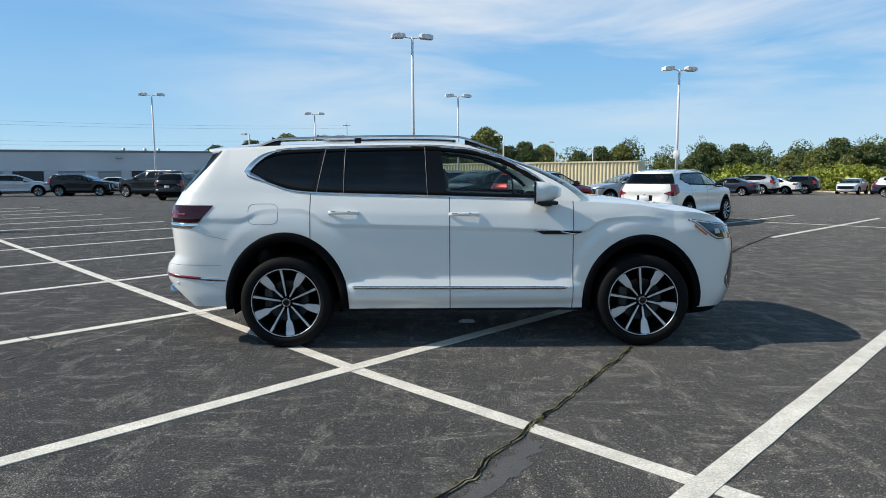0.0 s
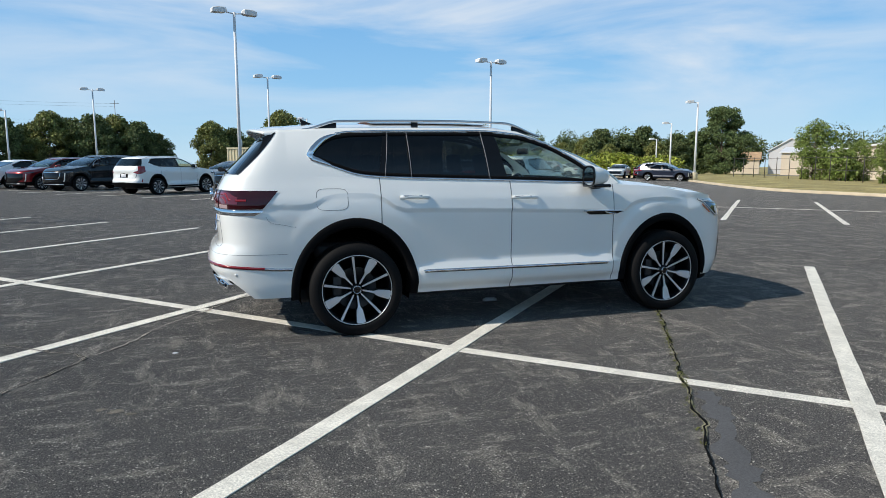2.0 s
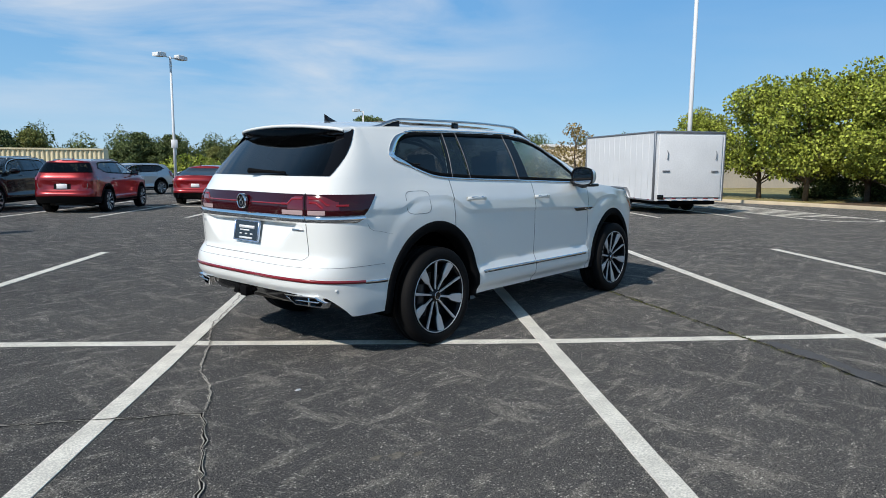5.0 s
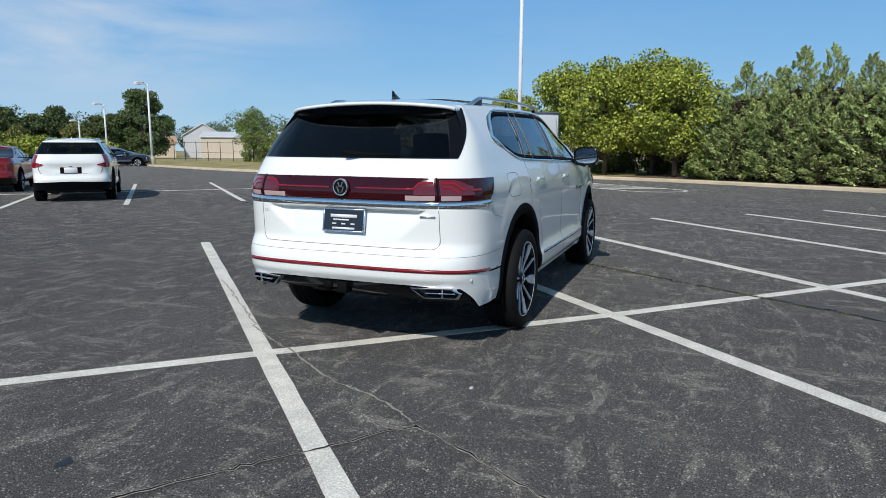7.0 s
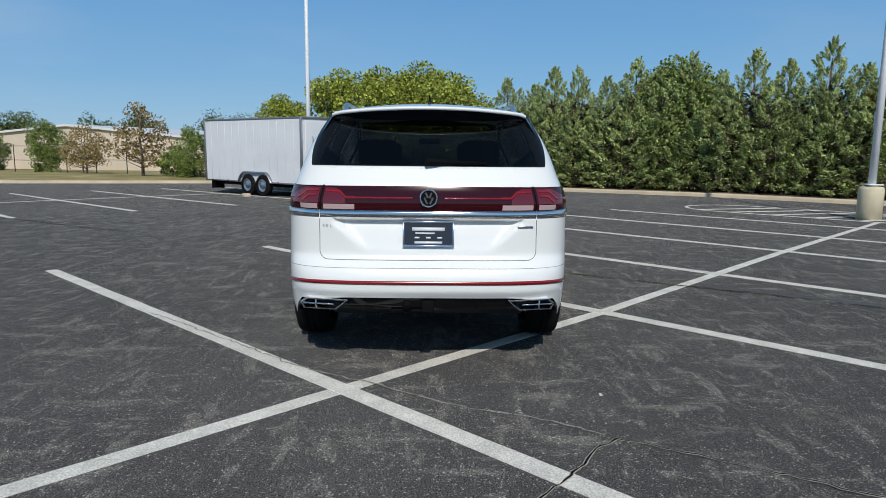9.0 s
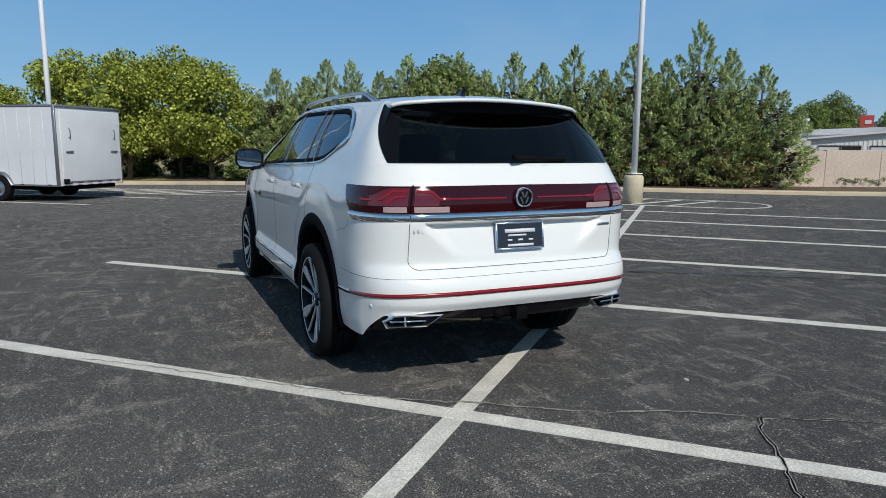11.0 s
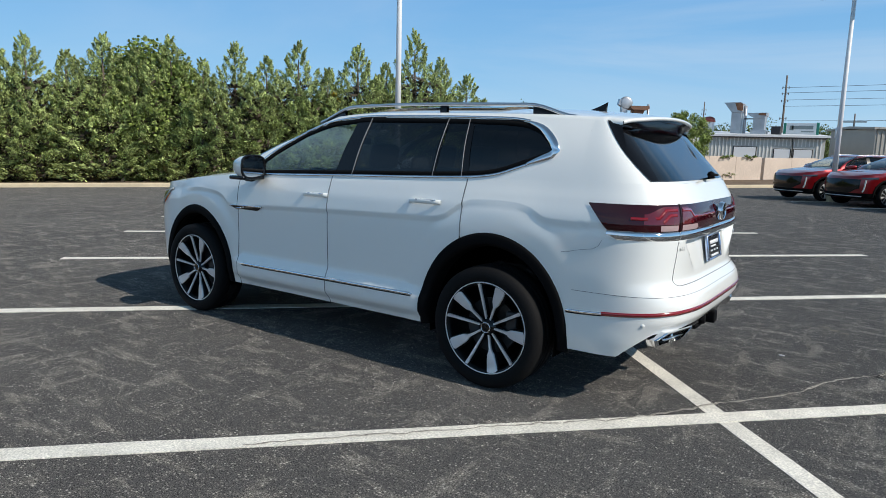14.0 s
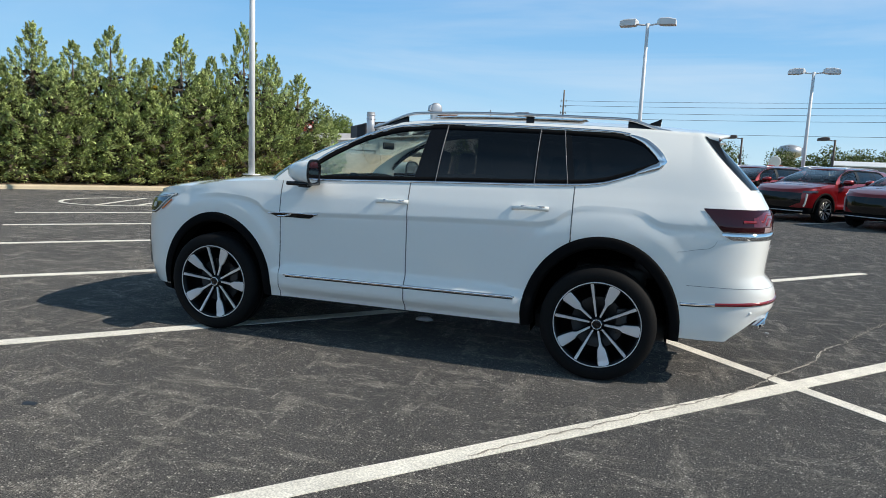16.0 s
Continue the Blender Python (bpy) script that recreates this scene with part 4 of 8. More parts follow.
def emblem(name, parent, centre, r, facing):
    """A round chrome badge with plain chevrons on a dark disc."""
    bm = bmesh.new()
    bm2 = lathe([(r * 0.82, 0.012), (r * 0.86, 0.018), (r * 0.97, 0.016), (r, 0.004), (r, -0.01)], 36)
    ring = part(name, bm2, CHROME, parent, "round chrome badge")
    ring.matrix_basis = Matrix.Translation(centre) @ facing
    part("badge_disc", lathe([(0.0, 0.006), (r * 0.85, 0.006)], 36), GLOSS_BLACK, ring, "dark badge centre")
    for zc, half_w, h in ((0.30, 0.40, 0.42), (-0.28, 0.62, 0.50)):
        for q in (1, -1):
            m = Matrix.Translation((q * half_w * 0.5 * r, 0.009, zc * r)) @ Matrix.Rotation(q * radians(24), 4, "Y")
            add_box(bm, (0.19 * r, 0.008, h * 1.5 * r), m)
    part("badge_chevron", bm, CHROME, ring, smooth=False)
    return ring


def main_car():
    shape = Shape()
    root = tagged(new("suv"), "pearl white three-row sport utility car parked askew across stall lines", "car")
    basic_car(root, shape, CAR_WHITE)
    for cx, cz, _, _ in Shape.ARCHES:
        for s in (1, -1):
            make_wheel(root, (cx, s * 0.862, 0.386), s, phase=(40, 80) if s > 0 else (60, 97))
    on = lambda x, z: Vector((x, shape.upper_y(x, z), z))  # noqa: E731
    flank = lambda x, z: Vector((x, shape.side(x, z), z))  # noqa: E731
    for s in (1, -1):
        # window chrome: thin along belt and roof, broad at the tail
        bm = bmesh.new()
        ribbon(on, [(x, DLO_LOW(x) - 0.004) for x in np.linspace(0.73, -1.66, 60)], 0.014, 0.007, 0.012, s, bm)
        ribbon(on, [(x, DLO_TOP(x) + 0.008) for x in np.linspace(-1.60, 0.77, 70)], 0.014, 0.007, 0.012, s, bm)
        tailp = [(x, mix(DLO_LOW(x), DLO_TOP(x), 0.0)) for x in np.linspace(-1.66, -1.80, 8)] + [(-1.825, 1.478)] + [(x, DLO_TOP(x)) for x in np.linspace(-1.80, -1.60, 10)]
        ribbon(on, tailp, [0.014 + 0.034 * math.sin(math.pi * i / 18) for i in range(19)], 0.008, 0.012, s, bm)
        part("window_chrome", tidy(bm), CHROME, root, "chrome window surround")
        for x0, x1 in ((-1.225, -1.165), (-1.000, -1.000), (-0.300, -0.325)):
            line = [(mix(x0, x1, t), mix(DLO_LOW(mix(x0, x1, t)) + 0.004, DLO_TOP(mix(x0, x1, t)) - 0.004, t)) for t in np.linspace(0, 1, 10)]
            part("window_divider", tidy(ribbon(on, line, 0.005, 0.004, 0.007, s)), DIVIDER, root, "grey window divider")
        # sill strip
        bm = ribbon(flank, [(x, 0.512 - 0.006 * x) for x in np.linspace(-0.93, 0.86, 60)], [0.006] + [0.019] * 57 + [0.014, 0.005], 0.007, 0.014, s)
        part("sill_chrome", tidy(bm), CHROME, root, "chrome sill strip")
        part("sill_groove", tidy(ribbon(flank, [(x, 0.499 - 0.006 * x) for x in np.linspace(-0.92, 0.84, 60)], 0.006, 0.0035, 0.008, s)), TRIM_BLACK, root)
        # wing badge
        bm = patch(flank, 0.58, 1.0, lambda x: mix(0.982, 0.945, step(0.58, 0.66, x)) if x < 0.8 else mix(0.945, 0.972, step(0.93, 1.0, x)), lambda x: 0.985 - 0.03 * (x - 0.58), 24, 4, 0.006, s)
        badge = part("wing_badge", tidy(bm), GLOSS_BLACK, root, "gloss black wing blade")
        bm = ribbon(flank, [(x, 0.984 - 0.03 * (x - 0.58)) for x in np.linspace(0.585, 1.0, 20)], 0.007, 0.010, 0.008, s)
        ribbon(flank, [(0.80, 0.974), (0.84, 0.966), (0.88, 0.950), (0.93, 0.947)], 0.012, 0.010, 0.008, s, bm)
        part("badge_strip", tidy(bm), CHROME, badge)
        # door handles with a scooped dark recess behind
        for x in (-0.995, 0.0):
            z = 1.133 - 0.018 * (x + 1)
            y = shape.side(x, z)
            bm = bmesh.new()
            bar = [(x - 0.125, y + 0.002, z), (x - 0.105, y + 0.016, z + 0.002), (x - 0.05, y + 0.023, z + 0.003), (x + 0.03, y + 0.024, z + 0.003), (x + 0.09, y + 0.018, z), (x + 0.125, y + 0.003, z - 0.004)]
            rows = []
            for px, py, pz in bar:
                rows.append([Vector((px, s * (py + 0.010 * math.cos(a)), pz + 0.016 * math.sin(a))) for a in np.linspace(0, 2 * math.pi, 11)])
            lattice(bm, rows)
            handle = part("door_handle", tidy(bm), CAR_WHITE, root)
            bm = ribbon(lambda a, b: Vector((a, shape.side(a, b), b)), [(x - 0.10, z + 0.004), (x - 0.03, z + 0.004), (x + 0.06, z + 0.003)], 0.008, 0.0325, 0.002, s)
            part("handle_strip", tidy(bm), CHROME, handle, "chrome handle inlay")
        make_mirror(root, s, CAR_WHITE)
        # panel gaps as shallow dark grooves
        for path in ([(-0.118, z) for z in np.linspace(0.33, 1.262, 50)], [(0.905, z) for z in np.linspace(0.33, 1.215, 50)], [(-1.275, z) for z in np.linspace(0.935, 1.29, 24)]):
            part("door_gap", tidy(ribbon(flank, path, 0.0042, 0.0008, 0.003, s)), GAP, root)
        if s < 0:
            loop = [(-1.67 + 0.125 * math.copysign(abs(math.cos(a)) ** 0.45, math.cos(a)), 1.125 + 0.085 * math.copysign(abs(math.sin(a)) ** 0.45, math.sin(a))) for a in np.linspace(0, 2 * math.pi, 60)]
            part("fuel_flap_gap", tidy(ribbon(flank, loop, 0.003, 0.0012, 0.002, s)), GAP, root)
        # bumper side strip: chrome then red reflector round the tail
        skin = shape.skin
        strip = [(c, mix(0.618, 0.578, step(0.35, 1.02, c))) for c in np.linspace(0.0, 1.0, 50)]
        red = [p for p in strip if p[0] <= 0.80]
        part("rear_reflector", tidy(ribbon(skin, red, 0.022, 0.006, 0.014, s)), REFLECTOR, root, "red reflector strip")
        part("bumper_chrome", tidy(ribbon(skin, [p for p in strip if p[0] >= 0.79], 0.016, 0.006, 0.014, s)), CHROME, root)
        part("bumper_chrome_shadow", tidy(ribbon(skin, [(c, z - 0.011) for c, z in strip if c >= 0.79], 0.007, 0.004, 0.010, s)), TRIM_BLACK, root)
        bm = ribbon(skin, [(c, mix(0.705, 0.70, c)) for c in np.linspace(0, 0.97, 40)], 0.0025, 0.001, 0.003, s)
        part("bumper_groove", tidy(bm), GAP, root)
        # tail lamps: outer cluster on the body, inner bar on the gate
        tip = lambda c, lo: mix(1.052, 1.18, step(0.985, 1.02, c)) if lo else mix(1.2, 1.198, c)  # noqa: E731
        cl0, cl1 = 0.428, 0.895
        lower = lambda c: 1.058 + 0.135 * max(0.0, (c - 0.775) / 0.12)  # noqa: E731
        upper = lambda c: 1.203 - 0.006 * c  # noqa: E731
        lamp = part("tail_lamp", tidy(patch(skin, cl0 + 0.001, cl1, lower, upper, 26, 6, 0.006, s)), LAMP_RED, root, "dark red tail lamp")
        part("reversing_lens", tidy(patch(skin, cl0 + 0.012, 0.525, lambda c: 1.064, lambda c: 1.092, 10, 2, 0.0078, s)), LAMP_PINK, lamp, "pale reversing lens")
        part("lamp_reflector", tidy(patch(skin, cl0 + 0.010, 0.60, lambda c: 1.096, lambda c: mix(1.190, 1.150, step(0.50, 0.60, c)), 14, 4, 0.0072, s)), LAMP_RED_MID, lamp, "red reflector bowl behind the lens")
        bm = ribbon(skin, [(0.445, 1.172), (0.50, 1.172), (0.535, 1.130), (0.60, 1.125), (0.66, 1.125)], 0.017, 0.0092, 0.002, s)
        ribbon(skin, [(0.45, 1.146), (0.485, 1.143), (0.515, 1.108)], 0.017, 0.0092, 0.002, s, bm)
        part("lamp_element", tidy(bm), LAMP_RED_LIT, lamp, "bright red lamp elements")
        bar = part("light_bar", tidy(patch(skin, 0.0, cl0 - 0.001, lambda c: 1.058, upper, 26, 6, 0.006, s)), LAMP_RED, root, "dark red full-width light bar")
        part("reversing_lens", tidy(patch(skin, 0.30, cl0 - 0.012, lambda c: 1.064, lambda c: 1.092, 8, 2, 0.0078, s)), LAMP_PINK, bar, "pale reversing lens")
        bm = ribbon(skin, [(c, 1.132) for c in np.linspace(0.07, 0.30, 20)], 0.011, 0.0085, 0.002, s)
        part("lamp_reflector", tidy(patch(skin, 0.335, cl0 - 0.010, lambda c: 1.096, lambda c: mix(1.140, 1.188, step(0.335, 0.38, c)), 10, 4, 0.0072, s)), LAMP_RED_MID, bar, "red reflector bowl behind the lens")
        ribbon(skin, [(0.30, 1.132), (0.335, 1.132), (0.36, 1.168), (0.415, 1.171)], 0.017, 0.0092, 0.002, s, bm)
        part("lamp_element", tidy(bm), LAMP_RED_LIT, bar, "bright red lamp elements")
        def bright_bar(c, z):
            """A half-round bar round the tail under the lamps."""
            p, u = skin(c, 1.031), (z - 1.031) / 0.0245
            ang = c * math.pi / 2
            way = Vector((-abs(math.cos(ang)) ** 3.2, abs(math.sin(ang)) ** 3.2, 0)).normalized()
            q = p + way * (0.002 + 0.012 * math.sqrt(max(0.0, 1 - u * u)))
            return Vector((q.x, q.y, z))

        part("tailgate_chrome", tidy(patch(bright_bar, 0.0, cl0 - 0.0015, lambda c: 1.0068, lambda c: 1.0552, 24, 12, 0.0, s)), CHROME, root, "broad chrome tailgate strip")
        part("lamp_chrome", tidy(patch(bright_bar, cl0 + 0.0015, 0.775, lambda c: 1.0068 + 0.03 * step(0.70, 0.775, c), lambda c: 1.0552, 24, 12, 0.0, s)), CHROME, root, "chrome lamp underline")
        part("lamp_gap", tidy(ribbon(skin, [(cl0, z) for z in np.linspace(1.056, 1.205, 8)], 0.009, 0.0066, 0.004, s)), TRIM_BLACK, root)
        # gap between bumper and quarter
        part("bumper_gap", tidy(ribbon(skin, [(0.80, 1.0), (0.815, 0.965), (0.85, 0.945), (0.92, 0.935), (0.97, 0.925), (1.0, 0.917), (1.012, 0.912)], 0.0017, 0.0010, 0.003, s)), GAP, root)
        # parking sensor
        p = skin(0.60, 0.545)
        sensor = part("parking_sensor", lathe([(0.0, 0.004), (0.010, 0.003), (0.012, 0.0)], 14), CAR_WHITE, root)
        sensor.matrix_basis = Matrix.Translation(flip(p, s)) @ Matrix.Rotation(radians(90 - s * 70), 4, "Z")
        # gate side gap
        gatep = [(0.430, z) for z in np.linspace(1.0, 0.80, 12)] + [(0.430 - 0.034 * (1 - math.cos(a)), 0.80 - 0.052 * math.sin(a)) for a in np.linspace(0.2, math.pi / 2, 8)] + [(c, 0.748) for c in np.linspace(0.39, 0.0, 20)]
        part("tailgate_gap", tidy(ribbon(skin, gatep, 0.0042, 0.0014, 0.004, s)), GAP, root)
        # rear glass
        cab = shape.cabin
        part("rear_window", tidy(patch(cab, 0.0, 0.49, lambda c: 0.035, lambda c: 0.90, 24, 10, 0.003, s)), PRIVACY, root, "dark tinted rear window")
        bm = patch(cab, 0.49, 0.70, lambda c: 0.035 + 0.91 * max(0.0, (c - 0.535) / 0.165), lambda c: 0.945, 24, 10, 0.0045, s)
        patch(cab, 0.0, 0.49, lambda c: 0.90, lambda c: 0.945, 20, 3, 0.0045, s, bm)
        part("window_blackout", tidy(bm), GLOSS_BLACK, root, "gloss black glass border")
        # roof rail on three feet
        bm = bmesh.new()
        rail = []
        for t in np.linspace(0, 1, 40):
            x = mix(-1.86, 0.30, t)
            rise = -0.040 + 0.064 * step(0, 0.14, t) * step(1, 0.84, t)
            rail.append([Vector((x, s * (shape.roof_half(x) - 0.055 + dy), shape.roof_edge(x) + 0.027 + rise + dz)) for dy, dz in ((-0.016, 0.004), (-0.016, 0.018), (-0.008, 0.024), (0.010, 0.024), (0.018, 0.017), (0.018, 0.004), (-0.016, 0.004))])
        lattice(bm, rail)
        rr = part("roof_rail", tidy(bm), SATIN, root, "satin aluminium roof rail")
        for t0, t1 in ((0.03, 0.13), (0.43, 0.455), (0.87, 0.97)):
            rows = []
            for t in np.linspace(t0, t1, 8):
                x = mix(-1.86, 0.30, t)
                rise = -0.040 + 0.064 * step(0, 0.14, t) * step(1, 0.84, t)
                y = shape.roof_half(x) - 0.055
                rows.append([Vector((x, s * (y + dy), shape.roof_edge(x) + dz)) for dy, dz in ((-0.012, 0.0), (-0.012, 0.029 + rise), (0.015, 0.029 + rise), (0.015, 0.0))])
            part("rail_foot", tidy(lattice(bmesh.new(), rows)), GLOSS_BLACK, rr, "black rail foot")
        # exhaust trim in the lower valance
        ex = new("exhaust_trim")
        ex.parent = root
        outer = [(0.495, 0.503), (0.765, 0.505), (0.812, 0.462), (0.790, 0.422), (0.575, 0.428)]
        tail_x = smooth_curve([(0.45, -2.606), (0.6, -2.590), (0.68, -2.574), (0.75, -2.548), (0.8, -2.516), (0.86, -2.455)])
        rx = lambda y, z=0.468: tail_x(abs(y)) + 0.4 * (0.512 - z)  # noqa: E731
        cy, cz = 0.67, 0.464
        inset = [(mix(cy, y, 0.90), mix(cz, z, 0.74)) for y, z in outer]
        ring = [[Vector((rx(y, z) + dx, s * y, z)) for dx, loop in ((0.05, outer), (0.004, outer), (-0.004, [(mix(cy, a, 0.96), mix(cz, b, 0.93)) for a, b in outer]), (-0.002, inset), (0.040, inset)) for y, z in (loop[k],)] for k in (0, 1, 2, 3, 4, 0)]
        part("exhaust_surround", tidy(lattice(bmesh.new(), ring)), CHROME, ex, "chrome exhaust surround", False)
        bm = bmesh.new()
        bm.faces.new([bm.verts.new((rx(y, z) + 0.038, s * y, z)) for y, z in inset])
        part("exhaust_inner", bm, GLOSS_BLACK, ex)
        part("exhaust_fin", box((0.03, 0.20, 0.010), pose(rx(0.68) + 0.018, s * 0.685, 0.468, 0, 0, s * -12), 0.003), CHROME, ex)
        part("exhaust_divider", box((0.03, 0.012, 0.060), pose(rx(0.70) + 0.016, s * 0.70, 0.467, 0, 0, s * -12), 0.003), CHROME, ex)
        # headlamp wrapping the nose corner
        front_low = lambda c: mix(1.045, 0.885, step(2.13, 2.36, c))  # noqa: E731
        front_top = lambda c: mix(1.064, 0.985, (c - 2.13) / 0.49)  # noqa: E731
        hl = part("headlamp", tidy(patch(skin, 2.13, 2.62, front_low, front_top, 20, 6, 0.008, s)), LAMP_CLEAR, root, "dark headlamp with bright elements")
        part("amber_marker", tidy(ribbon(skin, [(2.17, 1.01), (2.21, 0.968), (2.25, 0.93)], 0.014, 0.012, 0.004, s)), AMBER, hl, "amber side marker")
        rim_line = [(c, front_low(c) + 0.012) for c in np.linspace(2.40, 2.14, 12)] + [(c, front_top(c) - 0.012) for c in np.linspace(2.15, 2.58, 14)]
        part("running_light", tidy(ribbon(skin, rim_line, 0.011, 0.012, 0.004, s)), LENS, hl, "white running light strip")
        for c in (2.33, 2.44):
            part("lamp_lens", tidy(patch(skin, c, c + 0.05, lambda c: 0.935, lambda c: 0.975, 4, 4, 0.011, s)), LENS, hl)
        # nose: side vent and grille
        part("bumper_vent", tidy(patch(skin, 2.44, 2.62, lambda c: mix(0.50, 0.42, step(2.44, 2.60, c)), lambda c: mix(0.56, 0.76, step(2.44, 2.54, c)), 10, 6, 0.006, s)), GLOSS_BLACK, root, "gloss black bumper vent")
        part("vent_chrome", tidy(ribbon(skin, [(2.45, 0.57), (2.46, 0.49), (2.52, 0.44), (2.62, 0.425)], 0.014, 0.012, 0.01, s)), CHROME, root)
        part("front_grille", tidy(patch(skin, 2.62, 3.0, lambda c: 0.68, lambda c: 0.93, 10, 6, 0.006, s)), GLOSS_BLACK, root, "gloss black grille")
        part("lower_lip", tidy(patch(skin, 2.02, 3.0, lambda c: 0.25, lambda c: 0.335, 16, 3, -0.015, s)), TRIM_BLACK, root)
    # roof tail: the roof carries on past the glass to a thin lip
    def roof_at(x, k):
        return shape.roof_edge(x) + (1 - k * k) * (0.055 * step(-3.0, -1.6, x) + 0.012)

    bm, under = bmesh.new(), bmesh.new()
    top, low = [], []
    for k in np.linspace(-1, 1, 41):
        e = abs(k)
        back = -2.272 + 0.05 * e ** 2 + 0.06 * e ** 8
        line = []
        for t in np.linspace(0, 1, 12):
            x = mix(-1.98, back, t)
            half = mix(0.648, 0.640, t)
            drop = 0.006 * t * t
            line.append(Vector((x, k * half, roof_at(max(x, -2.30), k) + mix(-0.004, 0.003, min(1.0, t * 5)) - drop - 0.010 * max(0.0, (e - 0.9) / 0.1) ** 2)))
        tip = line[-1]
        line += [tip + Vector((-0.006, 0, -0.006)), tip + Vector((-0.004, 0, -0.016)), tip + Vector((0.006, 0, -0.022))]
        top.append(line)
        low.append([line[-1], line[-1] + Vector((0.035, 0, -0.010)), Vector((-2.18, k * 0.620, 1.618))])
    lattice(bm, top)
    for row in (top[0], top[-1]):
        q = 1 if row[0].y > 0 else -1
        cheek = []
        for i, p in enumerate(row[:12]):
            t = i / 11
            cheek.append([p, Vector((p.x, p.y + 0.004 * q, mix(p.z, min(p.z - 0.012, mix(1.590, row[-1].z, t ** 0.9)), 0.5))), Vector((p.x, p.y + 0.003 * q, min(p.z - 0.012, mix(1.590, row[-1].z, t ** 0.9))))])
        lattice(bm, cheek)
    lattice(under, low)
    spoiler = part("roof_spoiler", tidy(bm), CAR_WHITE, root)
    part("spoiler_underside", tidy(under), GLOSS_BLACK, spoiler, "black spoiler underside")
    part("brake_lamp", box((0.010, 0.30, 0.012), pose(-2.228, 0, 1.672)), LAMP_RED, spoiler, "dark red high brake lamp")
    for s in (1, -1):
        # black fins between lip and glass, outside the window's edge
        tip = top[-1][-1] if s > 0 else top[0][-1]
        rows = []
        edge = lambda t: flip(shape.cabin(0.535 + 0.165 * (t - 0.035) / 0.91, t), s) + Vector((-0.006, s * 0.004, -0.004))  # noqa: E731
        foot = edge(0.40)
        for t in np.linspace(1.0, 0.40, 13):
            inner = edge(min(t, 0.935))
            rim = tip.lerp(foot, ((1.0 - t) / 0.60) ** 0.8)
            rows.append([inner, inner.lerp(rim, 0.5), rim])
        part("spoiler_side_fin", tidy(lattice(bmesh.new(), rows)), GLOSS_BLACK, spoiler, "gloss black side fin")
    # rear wiper
    bm = add_tube(bmesh.new(), [(-2.515, 0.02, 1.355), (-2.485, -0.08, 1.352), (-2.468, -0.36, 1.345)], [0.022, 0.014, 0.008], 8)
    part("rear_wiper", bm, TRIM_BLACK, root, "black rear wiper")
    # black valance, tow hitch
    bm = bmesh.new()
    rows = []
    for y in np.linspace(-0.80, 0.80, 41):
        e = abs(y) / 0.80
        x = -2.59 + 0.20 * e ** 4
        top = mix(0.525, 0.46, max(0.0, (e - 0.85) / 0.15))
        rows.append([Vector((x + 0.01, y, top)), Vector((x + 0.02, y, 0.47)), Vector((x + 0.04, y * 0.98, 0.432)), Vector((x + 0.20, y * 0.9, 0.415)), Vector((x + 0.55, y * 0.8, 0.405))])
    lattice(bm, rows)
    val = part("rear_valance", tidy(bm), GLOSS_BLACK, root, "gloss black lower bumper")
    bm = box((0.16, 0.075, 0.075), pose(-2.535, 0, 0.462), 0.008, 2)
    add_box(bm, (0.03, 0.22, 0.02), pose(-2.54, 0.12, 0.425), 0.004)
    add_tube(bm, [(-2.58, 0.13, 0.465), (-2.54, 0.13, 0.465)], 0.032, 12)
    part("tow_hitch", bm, TRIM_BLACK, val, "black tow hitch receiver")
    # licence plate with dealer insert
    plate = part("license_plate", box((0.012, 0.305, 0.152), pose(-2.545, 0, 0.912), 0.004, 2), PLATE_DARK, root, "black dealer plate with pale lettering", smooth=False)
    bm = bmesh.new()
    for y, z, w, h in ((0, 0.985, 0.317, 0.011), (0, 0.839, 0.317, 0.011), (0.153, 0.912, 0.011, 0.152), (-0.153, 0.912, 0.011, 0.152)):
        add_box(bm, (0.020, w, h), pose(-2.547, y, z), 0.003)
    part("plate_frame", bm, PLATE_FRAME, plate, "blue-grey plate frame")
    bm = bmesh.new()
    for y, z, w, h in ((0.0, 0.940, 0.20, 0.022), (0.02, 0.915, 0.12, 0.010), (0.07, 0.888, 0.03, 0.010), (0.0, 0.888, 0.03, 0.010), (-0.07, 0.888, 0.03, 0.010), (0, 0.858, 0.17, 0.014)):
        add_box(bm, (0.004, w, h), pose(-2.553, y, z))
    part("plate_print", bm, PLATE_INK, plate)
    plate.matrix_basis = Matrix.Translation((-2.560, 0, 0.912)) @ Matrix.Rotation(radians(9), 4, "Y") @ Matrix.Translation((2.545, 0, -0.912))
    turn = Matrix.Rotation(radians(90), 4, "Z")
    emblem("tailgate_badge", root, (-2.592, 0, 1.135), 0.056, turn)
    # trim lettering and drive badge
    txt = bpy.data.curves.new("trim_lettering", "FONT")
    txt.body, txt.size, txt.extrude, txt.space_character = "SEL", 0.027, 0.0015, 1.75
    txt.materials.append(SATIN)
    ob = new("trim_lettering", txt)
    ob.parent = root
    gate = lambda y, z: shape.skin(min(np.linspace(0.0, 0.6, 400), key=lambda c: abs(shape.skin(c, z).y - y)), z)  # noqa: E731
    p0, p1 = gate(0.640, 0.957), gate(0.562, 0.957)
    lean = math.degrees(math.atan2(p1.y - p0.y, p1.x - p0.x))
    ob.matrix_basis = Matrix.Translation((p0.x + 0.0012, p0.y + 0.012, 0.948)) @ Euler((radians(90), 0, radians(lean))).to_matrix().to_4x4()
